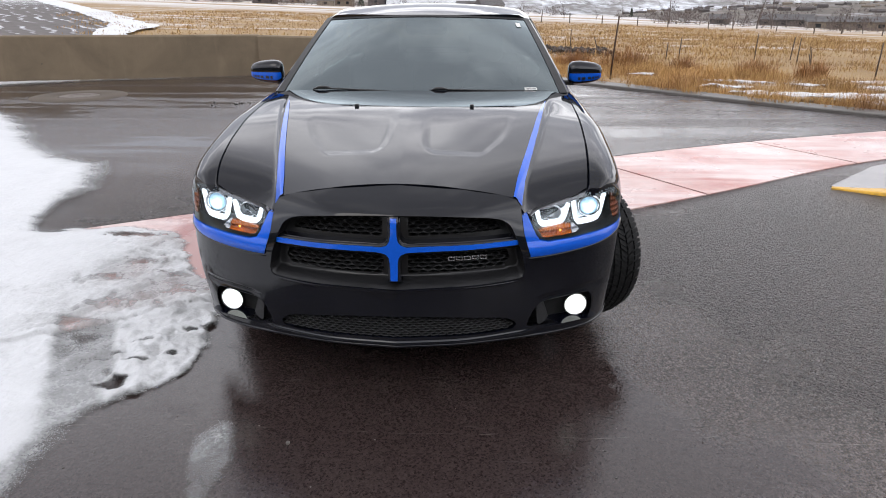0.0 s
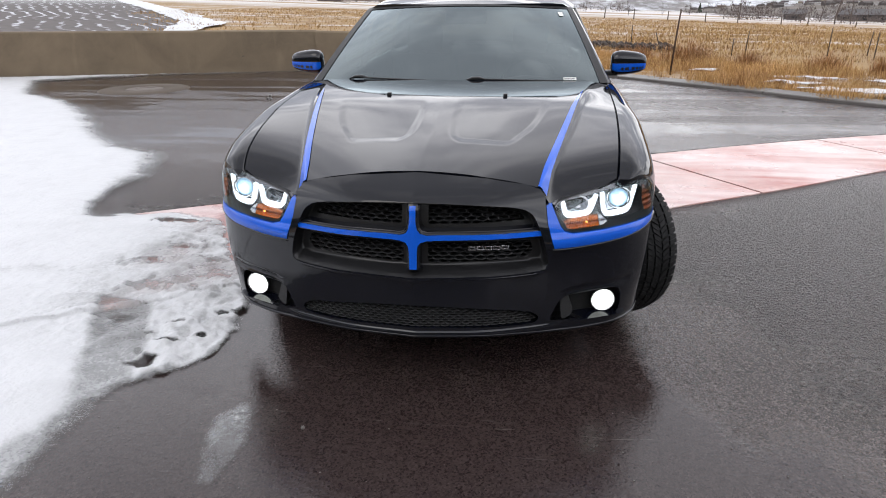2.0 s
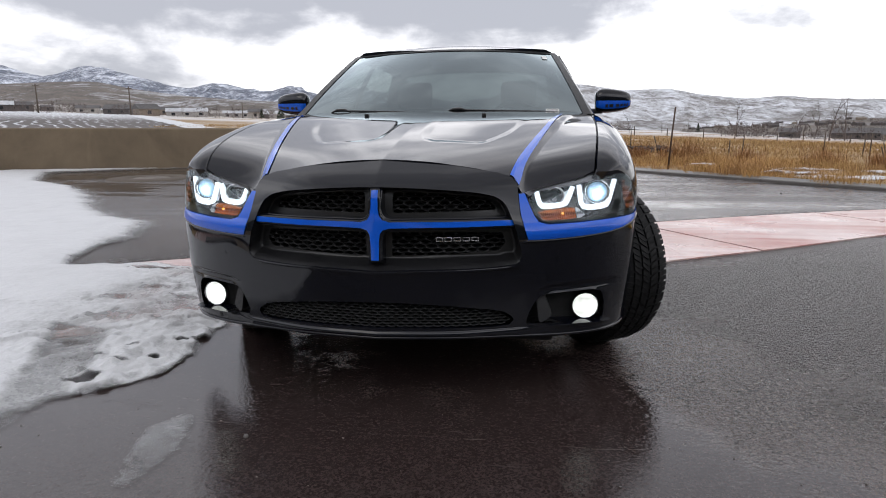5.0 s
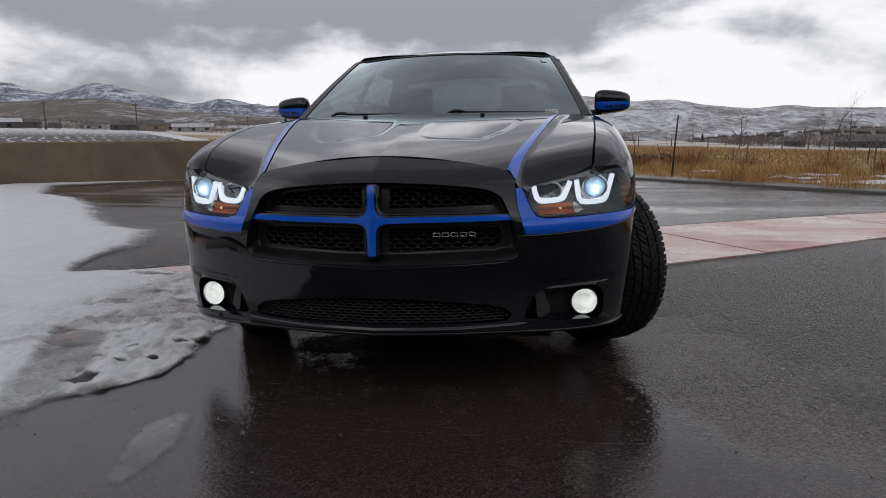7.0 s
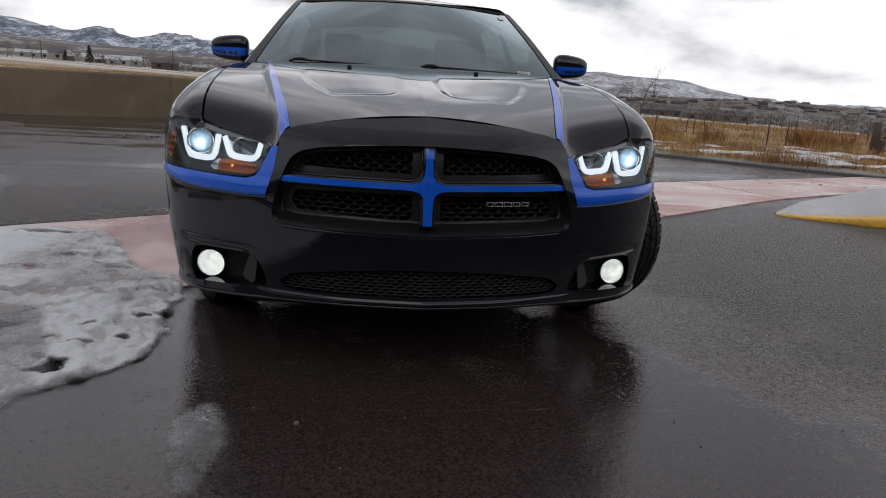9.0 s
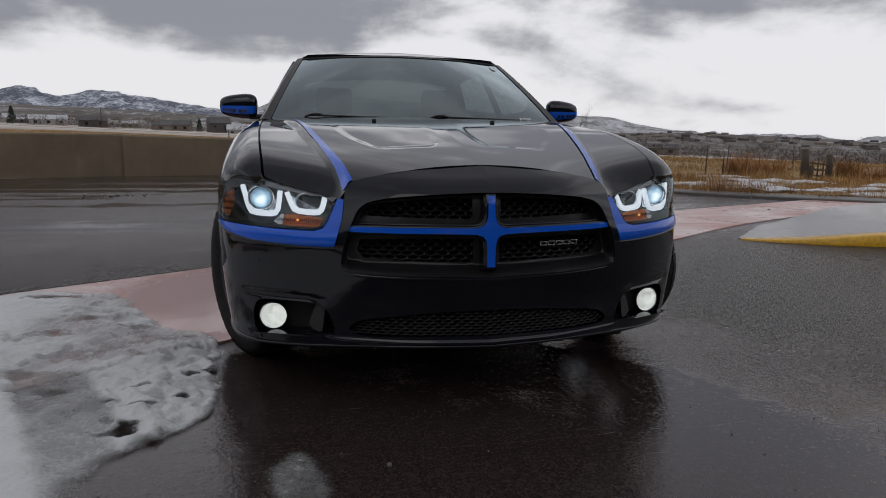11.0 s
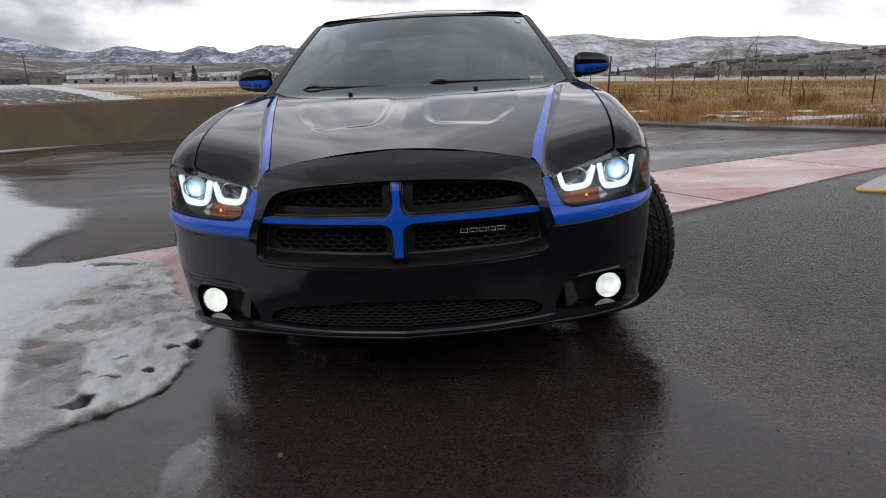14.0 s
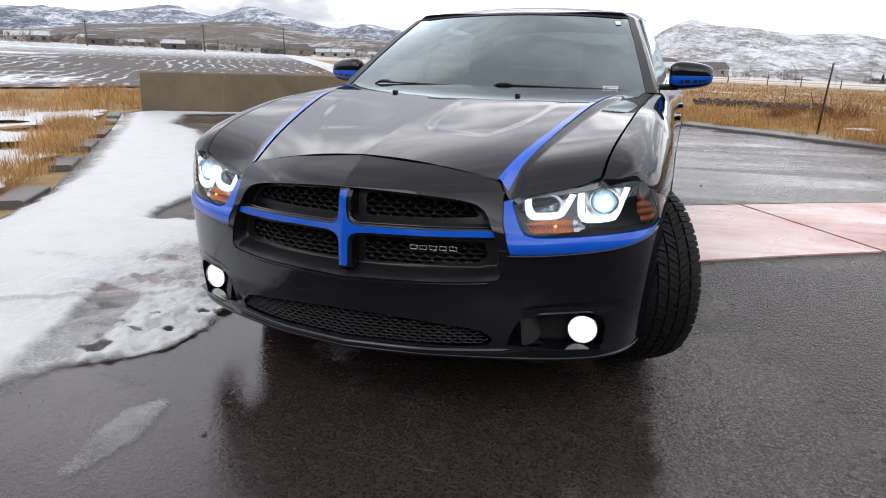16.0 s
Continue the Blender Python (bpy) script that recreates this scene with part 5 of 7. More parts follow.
def lamp_unit(sign):
    turn = (lambda q: q) if sign > 0 else flip
    lens_s = turn(rounded(onto(LAMP), 1))
    housing = part("headlight", sheet(lens_s, [], nose(0.095), 0.02), HOUSING, car, "dark headlight with white tubes of light")
    wall = bmesh.new()
    rim = resample(lens_s, 0.02)
    a, b = [wall.verts.new(front(*p) + Vector((0, 0.004, 0))) for p in rim], [wall.verts.new(front(*p) + Vector((0, 0.095, 0))) for p in rim]
    for i in range(len(rim)):
        j = (i + 1) % len(rim)
        wall.faces.new((a[i], a[j], b[j], b[i]))
    part("lamp_wall", wall, HOUSING, housing)
    part("lens", sheet(inset(lens_s, 0.002) if sign > 0 else flip(inset(flip(lens_s), 0.002)), [], nose(0.001), 0.02), LAMP_GLASS, housing, "clear lens")
    for line in ([(0.699, 0.783), (0.702, 0.752), (0.707, 0.722), (0.716, 0.709), (0.732, 0.705), (0.760, 0.7045), (0.788, 0.706), (0.803, 0.710), (0.811, 0.724), (0.820, 0.755), (0.833, 0.801)],
                 [(0.546, 0.768), (0.551, 0.745), (0.558, 0.726), (0.568, 0.717), (0.584, 0.7145), (0.612, 0.716), (0.636, 0.718), (0.651, 0.724), (0.660, 0.740), (0.676, 0.780)]):
        part("light_tube", sheet(turn(onto(ribbon(line, 0.0172))), [], lambda s, z: front(s, z) + Vector((0, 0.024 - 0.006 * smooth01(0.70, 0.73, z), 0)), 0.010, (0, 0.02, 0)), LED, housing, "glowing white tube")
    hood_strip = turn(onto([(0.505, 0.7655), (0.62, 0.789), (0.757, 0.821), (0.812, 0.834), (0.856, 0.838), (0.852, 0.826), (0.81, 0.815), (0.757, 0.801), (0.68, 0.786), (0.60, 0.772), (0.548, 0.768), (0.522, 0.752)]))
    part("bezel_strip", sheet(hood_strip, [], nose(0.016), 0.012, (0, 0.03, 0)), BEZEL, housing, "grey upper bezel")
    for x, z, r, mat, name in ((0.768, 0.756, 0.037, BEAM, "projector"), (0.613, 0.747, 0.027, REFLECTOR, "high_beam")):
        c = front(s_of(x), z)
        m = Matrix.Translation((sign * c.x, c.y + 0.055, z)) @ pose(0, 0, 0, 0, 0, -90)
        shroud = lathe(bmesh.new(), [(r * 1.05, 0.02), (r * 1.22, 0.022), (r * 1.28, 0.0), (r * 1.2, -0.03), (r * 1.05, -0.03), (r * 1.0, 0.015)], 32, m)
        holder = part(name + "_ring", shroud, CHROME if mat is BEAM else REFLECTOR, housing)
        ball = lathe(bmesh.new(), [(r * math.sin(a), 0.004 + r * 0.6 * math.cos(a)) for a in [math.pi / 2 * i / 8 for i in range(9)]], 32, m)
        if mat is REFLECTOR:
            ball.free()
            ball = lathe(bmesh.new(), [(r * 1.0, 0.012), (r * 0.86, -0.006), (r * 0.62, -0.018), (r * 0.3, -0.024), (0.0, -0.026)], 14, m)
            part("bulb", lathe(bmesh.new(), [(0.008, -0.024), (0.008, -0.004), (0.005, 0.002), (0.0, 0.003)], 12, m), CHROME, holder)
        part(name, ball, mat, housing, "bright round projector lens" if mat is BEAM else "silver reflector bowl")
    plate = turn(onto([(0.548, 0.764), (0.676, 0.778), (0.655, 0.720), (0.570, 0.716)]))
    part("reflector_plate", sheet(plate, [], nose(0.075), 0.02), REFLECTOR, housing)
    plate = turn(onto([(0.702, 0.786), (0.832, 0.802), (0.808, 0.707), (0.715, 0.706)]))
    part("reflector_plate", sheet(plate, [], nose(0.080), 0.02), REFLECTOR, housing)

    def ribbed(s, z):
        return front(s, z) + Vector((0, 0.016 + 0.007 * abs(math.sin(abs(s) * 420 + 0.6 * math.sin(z * 300))) + 0.004 * math.sin(z * 260), 0))
    amber = turn(onto([(0.553, 0.698), (0.60, 0.7025), (0.665, 0.7075), (0.683, 0.705), (0.690, 0.672), (0.64, 0.669), (0.590, 0.6675), (0.566, 0.674)]))
    lens = part("turn_signal", sheet(amber, [], ribbed, 0.0025, (0, 0.02, 0)), AMBER, housing, "amber ribbed turn signal")
    c = front(s_of(0.640), 0.686)
    glow = lathe(bmesh.new(), [(0.0045 * math.sin(a), 0.0045 * math.cos(a)) for a in [math.pi * i / 8 for i in range(9)]], 12, Matrix.Translation((sign * c.x, c.y + 0.014, 0.690)))
    part("bulb", glow, AMBER_GLOW, lens, "faint amber glow")
    clear = turn(onto([(0.686, 0.7055), (0.698, 0.703), (0.722, 0.680), (0.704, 0.672), (0.693, 0.672)]))
    part("corner_reflector", sheet(clear, [], ribbed, 0.0025, (0, 0.02, 0)), REFLECTOR, housing)
    marker = turn(onto([(0.866, 0.822), (0.884, 0.808), (0.905, 0.764), (0.921, 0.702), (0.914, 0.682), (0.886, 0.690), (0.870, 0.725), (0.862, 0.765)]))
    part("side_marker", sheet(marker, [], ribbed, 0.003, (0, 0.02, 0)), MARKER, housing, "smoked amber side marker")
    part("lamp_trim", sheet(turn(onto(BROW)), [], lambda s, z: front(s, z) - Vector((0, 0.003 + 0.030 * max(0.0, (z - 0.606) / 0.060) * max(0.0, 1 - (z - 0.606) / 0.060), 0)), 0.008, (0, 0.03, 0)), BLUE, car, "blue strip under the headlight")
    ledge_z = pchip([0.514, 0.56, 0.68, 0.80, 0.86, 0.913, 0.934], [0.603, 0.602, 0.605, 0.613, 0.623, 0.641, 0.658])
    ledge = [front(s_of(0.514 + 0.420 * i / 40), ledge_z(0.514 + 0.420 * i / 40)) for i in range(41)]
    part("trim_ledge", tube(bmesh.new(), [Vector((sign * p.x, p.y - 0.003, p.z)) for p in ledge], 0.0055, 10), BLACK, car, "black ledge under the blue strip")


def fog_unit(sign):
    turn = (lambda q: q) if sign > 0 else flip
    pocket = turn(fog_s)
    holder = part("fog_lamp", sheet(pocket, [], nose(0.085), 0.03), VOID, car, "lit round fog lamp in a black pocket")
    wall = bmesh.new()
    rim = resample(pocket, 0.02)
    a, b = [wall.verts.new(front(*p)) for p in rim], [wall.verts.new(front(*p) + Vector((0, 0.085, 0))) for p in rim]
    for i in range(len(rim)):
        j = (i + 1) % len(rim)
        wall.faces.new((a[i], a[j], b[j], b[i]))
    part("pocket_wall", wall, SATIN, holder)
    m = Matrix.Translation((sign * 0.735, 0.272, 0.334)) @ pose(0, 0, 0, 0, 0, -90 + sign * 6)
    r = 0.046
    part("bezel", lathe(bmesh.new(), [(r * 0.99, 0.004), (r * 1.01, 0.012), (r * 1.06, 0.013), (r * 1.09, 0.004), (r * 1.10, -0.05)], 32, m), CHROME, holder)
    part("lens", lathe(bmesh.new(), [(r * math.sin(a), 0.002 + 0.012 * math.cos(a)) for a in [math.pi / 2 * i / 6 for i in range(7)]], 32, m), FOG, holder, "bright white round lens")
    blade = turn(onto([(0.560, 0.400), (0.590, 0.399), (0.624, 0.322), (0.612, 0.308), (0.588, 0.300), (0.578, 0.310)]))
    part("blade", sheet(blade, [], lambda s, z: front(s, z) + Vector((0, -0.003 + 0.22 * max(0.0, z - 0.30) + 0.20 * max(0, abs(s) - s_of(0.575)), 0)), 0.010, (0, 0.05, 0)), TRIM, holder, "upright black fin")
    shelf = surface(lambda u, v: Vector((sign * (0.60 + 0.23 * u), front(s_of(0.60 + 0.23 * u), 0.28).y - 0.002 + 0.085 * v, 0.290 - 0.014 * u + 0.004 * v)), 10, 4, (0, 0, -0.004))
    part("pocket_floor", shelf, BLACK, holder)


for sign in (1, -1):
    lamp_unit(sign)
    fog_unit(sign)

# hood with its stripes, washer nozzles and scoops
hood_half = [(0, 0.153), (0.26, 0.158), (0.417, 0.176), (0.462, 0.181), (0.492, 0.170), (0.506, 0.166), (0.621, 0.233), (0.756, 0.300), (0.768, 0.40), (0.786, 0.60), (0.7985, 0.80), (0.812, 1.10), (0.822, 1.40), (0.8265, 1.50), (0.74, 1.515), (0.40, 1.475), (0, 1.455)]
hood = part("hood", sheet(inset(mirrored(hood_half), 0.0035), [], hood_at(), 0.0100, (0, 0.004, -0.02)), BLACK, car)
for sign in (1, -1):
    stripe = [(crease_x(y) - w, y) for y, w in ((0.185, 0.012), (0.3, 0.015), (0.5, 0.017), (0.75, 0.020), (0.9, 0.021), (1.06, 0.018), (1.20, 0.012))]
    stripe += [(crease_x(y) + w, y) for y, w in ((1.20, -0.008), (1.06, -0.004), (0.9, 0.000), (0.75, 0.004), (0.5, 0.011), (0.3, 0.016), (0.185, 0.021))]
    part("stripe", sheet([(sign * x, y) for x, y in stripe], [], hood_at(0.0042), 0.006), BLUE, hood, "blue tapering stripe")
    nozzle = box(bmesh.new(), sign * 0.29 - 0.010, sign * 0.29 + 0.010, 1.04, 1.065, hood_z(0.29, 1.05) - 0.004, hood_z(0.29, 1.05) + 0.012, 0.003)
    part("washer_nozzle", nozzle, SATIN, hood)
    fender = part("fender", side_panel(sign, 0.2975, 1.50, 96), BLACK, car)
    door = part("front_door", side_panel(sign, 1.506, 2.72, 30), BLACK, car)
    part("door_handle", box(bmesh.new(), sign * 0.935 - 0.012, sign * 0.935 + 0.02, 2.42, 2.62, 0.86, 0.89, 0.008), BLACK, door)
    door = part("rear_door", side_panel(sign, 2.726, 3.72, 60), BLACK, car)
    part("door_handle", box(bmesh.new(), sign * 0.937 - 0.012, sign * 0.937 + 0.02, 3.36, 3.56, 0.88, 0.91, 0.008), BLACK, door)
    part("rear_quarter", side_panel(sign, 3.726, 5.06, 60), BLACK, car)


# glasshouse
def ws(u, v):
    """The windshield, u from -1 to 1 across, v from its foot to its head."""
    x = u * (0.830 + (0.650 - 0.830) * v)
    y = 1.455 + 0.095 * u * u + (0.625 + 0.02 * u * u) * v
    z = 1.046 + (1.449 - 0.024 * u * u - 1.046) * v + 0.050 * v * (1 - v)
    return Vector((x, y, z))


glass = part("windshield", surface(lambda u, v: ws(2 * u - 1, v), 32, 16), WINDSHIELD, car, "tinted windshield reflecting the sky")
clear_part = rounded([(-0.90, 0.05), (0.90, 0.05), (0.925, 0.90), (0.80, 0.945), (-0.80, 0.945), (-0.925, 0.90)], 3)
part("frit_band", sheet([(-0.995, 0.0), (0.995, 0.0), (0.995, 0.995), (-0.995, 0.995)], [clear_part], lambda u, v: ws(u, v) + Vector((0, 0.004, -0.004)), 0.04), VOID, glass, "black printed border of the glass")
part("sticker", surface(lambda u, v: ws(0.720 + 0.085 * u, 0.035 + 0.028 * v) + Vector((0, -0.003, 0.003)), 6, 2, (0, 0.002, -0.001)), WHITE, glass, "small white label strip")
bars = bmesh.new()
for i in range(9):
    a = 0.727 + i * 0.0082
    q = [ws(a + du, 0.042 + dv) + Vector((0, -0.0045, 0.004)) for du, dv in ((0, 0), (0.005, 0), (0.005, 0.014), (0, 0.014))]
    bars.faces.new([bars.verts.new(p) for p in q])
part("label_bars", bars, INK, glass)
part("sticker", surface(lambda u, v: ws(0.845 + 0.04 * u, 0.86 + 0.06 * v) + Vector((0, -0.003, 0.003)), 2, 2, (0, 0.002, -0.001)), WHITE, glass, "small pale square sticker")
for sign in (1, -1):
    part("windshield_seal", surface(lambda u, v: ws(sign * (0.955 + 0.05 * u), v) + Vector((0, -0.004, 0.003)), 2, 16, (0, 0.01, -0.01)), SATIN, glass)

    def pillar(u, v):
        a = ws(sign, v) + Vector((sign * 0.002, 0.004, 0))
        b = Vector((sign * (0.858 - 0.176 * v), 1.60 + 0.74 * v, 1.040 + 0.375 * v))
        return a.lerp(b, u) + Vector((sign * 0.012, -0.004, 0.008)) * math.sin(math.pi * u) * (0.6 - 0.5 * v)
    part("a_pillar", surface(pillar, 6, 16, (-sign * 0.02, 0.03, -0.01)), BLACK, car)
part("windshield_seal", surface(lambda u, v: ws(2 * u - 1, 0.985 + 0.03 * v) + Vector((0, -0.002, 0.003)), 32, 2, (0, 0.01, -0.01)), SATIN, glass)
roof_z = pchip([2.05, 2.09, 2.2, 2.4, 2.8, 3.3, 3.6, 3.7], [1.440, 1.455, 1.482, 1.508, 1.525, 1.506, 1.455, 1.432])


def roof_at(u, v):
    s = 2 * u - 1
    y = 2.085 + 0.12 * s * s + (1.54 - 0.12 * s * s) * v
    w = 0.655 + 0.036 * math.sin(math.pi * min(1, v * 1.2))
    return Vector((s * w, y, roof_z(y) - (0.020 + 0.028 * smooth01(2.1, 2.3, y)) * s * s - 0.030 * max(0, abs(s) - 0.9) / 0.1 * abs(s)))


part("roof", surface(roof_at, 40, 30, (0, 0, -0.03)), BLACK, car)


def rear_glass(u, v):
    s = 2 * u - 1
    return Vector((s * (0.60 + 0.10 * v), 3.62 + 0.80 * v - 0.06 * s * s * v, 1.432 - 0.016 * s * s - 0.325 * v + 0.03 * v * (1 - v)))


part("rear_window", surface(rear_glass, 20, 10), REAR_GLASS, car, "tinted rear window")


def trunk(u, v):
    s = 2 * u - 1
    y = 4.42 + 0.62 * v
    return Vector((s * (belt_x(y) + 0.004), y, belt_z(y) + 0.035 * (1 - s * s) * (1 - 0.4 * v)))


part("trunk_lid", surface(trunk, 20, 10, (0, 0, -0.03)), BLACK, car)
part("rear_bumper", surface(lambda u, v: Vector(((2 * u - 1) * 0.80, 5.06 + 0.05 * (1 - (2 * u - 1) ** 2) * math.sin(math.pi * (0.2 + 0.8 * v)), 0.25 + 0.80 * v)), 16, 12, (0, -0.03, 0)), BLACK, car)
for sign in (1, -1):
    def cant(u, v):
        y = 1.78 + 1.98 * u
        top_y = 2.34 + 1.14 * u
        a, b = Vector((sign * (belt_x(y) - 0.004), y, belt_z(y) + 0.002)), Vector((sign * 0.682, top_y, roof_z(top_y) - 0.075))
        return a.lerp(b, v) + Vector((sign * 0.018, 0, 0)) * math.sin(math.pi * v)
    part("side_window", surface(cant, 20, 8), SIDE_GLASS, car, "tinted side window")

    def sail(u, v):
        a = Vector((sign * (0.858 - 0.176 * v), 1.60 + 0.74 * v, 1.040 + 0.385 * v))
        return a.lerp(cant(0, v), u)
    part("door_frame", surface(sail, 3, 10, (-sign * 0.015, 0, 0)), SATIN, car)

    def rail(u, v):
        y = 2.26 + 1.34 * u
        a, b = roof_at(1.0 if sign > 0 else 0.0, min(1, max(0, (y - 2.205) / 1.42))), cant(min(1, max(0, (y - 2.34) / 1.14)), 0.97)
        return a.lerp(b, v)
    part("roof_rail", surface(rail, 20, 3, (0, 0, -0.01)), SATIN, car)

    def c_pillar(u, v):
        a = cant(1, 1 - v)
        b = rear_glass(1.0 if sign > 0 else 0.0, v)
        return a.lerp(b, u)
    part("c_pillar", surface(c_pillar, 8, 10), BLACK, car)
    part("pillar_post", surface(lambda u, v: cant(0.40 + 0.05 * u, v) + Vector((-sign * 0.004, 0, 0)), 2, 8, (-sign * 0.02, 0, 0)), TRIM, car)

    # door mirror
    def cap(u, v):
        a, b = 2 * math.pi * u, math.pi * v
        x = 0.105 * math.copysign(abs(math.cos(b)) ** 0.75, math.cos(b))
        r = math.sin(b) ** 0.45
        ca, sa = math.cos(a), math.sin(a)
        return Vector((sign * (0.985 + x), 1.90 + 0.06 * r * math.copysign(abs(ca) ** 0.8, ca) + 0.02 * x / 0.1, 1.126 + (0.067 - 0.011 * x / 0.1) * r * math.copysign(abs(sa) ** 0.7, sa)))
    shell = surface(cap, 28, 20)
    mirror = part("door_mirror", shell, BLACK, car, "black door mirror with a blue band")

    def band(u, v):
        t = 0.12 + 0.74 * u
        c = -math.pi + 0.62 - 0.62 * v
        p = cap((c / (2 * math.pi)) % 1, 1 - t)
        return p + Vector((0, -0.003, 0))
    part("mirror_band", surface(band, 16, 6, (0, 0.01, 0)), BLUE, mirror, "blue band with dark bars")
    lettering = bmesh.new()
    for i in range(6):
        q = [band(0.36 + 0.09 * i + a, b) + Vector((0, -0.002, 0)) for a, b in ((0, 0.3), (0.06, 0.3), (0.06, 0.7), (0, 0.7))]
        lettering.faces.new([lettering.verts.new(p) for p in q])
    part("band_bars", lettering, SATIN, mirror)
    part("mirror_arm", box(bmesh.new(), min(sign * 0.81, sign * 0.93), max(sign * 0.81, sign * 0.93), 1.87, 1.94, 1.052, 1.082, 0.01), SATIN, mirror)

# wipers
for x0, reach in ((-0.56, 0.62), (0.11, 0.62)):
    hub = ws(x0 / 0.825, 0.03) + Vector((0, -0.014, 0.014))
    knob = tube(bmesh.new(), [hub + Vector((-0.055, 0.004, -0.008)), hub + Vector((-0.02, 0, 0.004)), hub + Vector((0.02, 0, 0.005)), hub + Vector((0.06, 0.002, -0.004))], [0.004, 0.009, 0.009, 0.004], 8)
    wiper = part("wiper", knob, SATIN, car, "black wiper arm")
    arm = [ws((x0 + reach * i / 10) / 0.825, 0.030 - 0.010 * i / 10) + Vector((0, -0.014, 0.010 * (1 - i / 10) + 0.004)) for i in range(11)]
    part("arm", tube(bmesh.new(), arm, [0.0048] * 8 + [0.004, 0.003, 0.0025], 6), SATIN, wiper)
    blade = [ws((x0 - 0.10 + (reach + 0.08) * i / 10) / 0.825, 0.012) + Vector((0, -0.006, 0.004)) for i in range(11)]
    part("blade", tube(bmesh.new(), blade, 0.005, 6), VOID, wiper)
cowl = surface(lambda u, v: Vector(((2 * u - 1) * 0.825, 1.44 + 0.07 * v + 0.07 * (2 * u - 1) ** 2, 1.032 + 0.012 * v)), 24, 3, (0, 0, -0.03))
part("cowl", cowl, VOID, car)


# wheels
def wheel(x, y, steer):
    m = Matrix.Translation((x, y, RADIUS)) @ pose(0, 0, 0, 0, 0, steer)
    out = 1 if x > 0 else -1
    half = 0.122
    hub = part("wheel", lathe(bmesh.new(), [(0.0, out * 0.09), (0.06, out * 0.09), (0.09, out * 0.07), (0.09, -out * 0.08)], 24, m), STEEL, car, "dark alloy wheel with a treaded tyre")
    carcass = [(0.235, -0.105), (0.26, -0.118), (0.30, -half), (0.335, -0.118), (0.350, -0.104), (0.3545, -0.085), (0.3555, 0), (0.3545, 0.085), (0.350, 0.104), (0.335, 0.118), (0.30, half), (0.26, 0.118), (0.235, 0.105)]
    tyre = part("tyre", lathe(bmesh.new(), carcass, 72, m), RUBBER, hub)
    tread = bmesh.new()
    n = 44
    lanes = ((-0.114, -0.067, 0.5), (-0.060, -0.024, 1.15), (-0.018, 0.018, 1.5), (0.024, 0.060, 1.15), (0.067, 0.114, 0.5))
    for i in range(n):
        for lane, (a0, a1, slant) in enumerate(lanes):
            lean = slant * 0.046 * (-1 if lane > 2 else 1)
            start = 2 * math.pi * (i + (0.0, 0.35, 0.1, 0.85, 0.5)[lane]) / n
            pitch = 2 * math.pi / n * random.uniform(0.93, 1.0)
            for lo, hi in ((0.0, 0.40), (0.46, 0.84)):
                t0, t1 = start + lo * pitch, start + hi * pitch
                ring = []
                for r, tight in ((0.3515, 0.0), (0.3630, 0.0016)):
                    for a, t in ((a0 + tight, t0), (a1 - tight, t0 + lean), (a1 - tight, t1 + lean), (a0 + tight, t1)):
                        k = r - (0.010 if abs(a) > 0.1 and r > 0.36 else 0)
                        ring.append(tread.verts.new(m @ Vector((a, k * math.cos(t), k * math.sin(t)))))
                tread.faces.new(ring[4:])
                for j in range(4):
                    k = (j + 1) % 4
                    tread.faces.new((ring[j], ring[k], ring[4 + k], ring[4 + j]))
    bmesh.ops.recalc_face_normals(tread, faces=tread.faces)
    part("tread", tread, RUBBER, tyre, smooth=False)
    part("rim", lathe(bmesh.new(), [(0.238, out * 0.108), (0.225, out * 0.104), (0.215, out * 0.06), (0.20, 0.0), (0.21, -out * 0.105), (0.236, -out * 0.106)], 48, m), STEEL, hub)
    for i in range(5):
        spoke = box(bmesh.new(), out * 0.07 - 0.012, out * 0.07 + 0.014, -0.03, 0.03, 0.05, 0.225, 0.008)
        bmesh.ops.transform(spoke, matrix=m @ pose(0, 0, 0, 72 * i, 0, 0), verts=spoke.verts)
        part("spoke", spoke, STEEL, hub)


for x, y, steer in ((0.822, 0.892, 31), (-0.812, 0.892, 27), (0.815, WHEEL_R, 0), (-0.815, WHEEL_R, 0)):
    wheel(x, y, steer)

# underside, cabin
part("underbody", box(bmesh.new(), -0.62, 0.62, 0.22, 4.9, 0.20, 0.26, 0.02), VOID, car)
# plain block added inside the nose, unseen, to keep its gaps dark
part("engine_bay_blocker", box(bmesh.new(), -0.60, 0.60, 0.30, 1.40, 0.26, 0.80, 0.05), VOID, car)
part("cabin_floor", box(bmesh.new(), -0.86, 0.86, 1.45, 4.4, 0.26, 0.34, 0.02), VOID, car)
part("rear_bulkhead", box(bmesh.new(), -0.78, 0.78, 4.02, 4.10, 0.34, 1.00, 0.02), CLOTH, car)
part("parcel_shelf", surface(lambda u, v: Vector(((2 * u - 1) * 0.74, 3.95 + 0.5 * v, 1.02 + 0.05 * v)), 6, 4, (0, 0, -0.03)), CLOTH, car)


def dash(u, v):
    s = 2 * u - 1
    hump = 0.05 * math.exp(-((s - 0.5) / 0.25) ** 2)
    return Vector((s * 0.78, 1.52 + 0.09 * s * s + 0.46 * v, 0.985 + (0.03 + hump) * math.sin(math.pi * min(1, v * 1.1)) - 0.16 * smooth01(0.85, 1.0, v)))


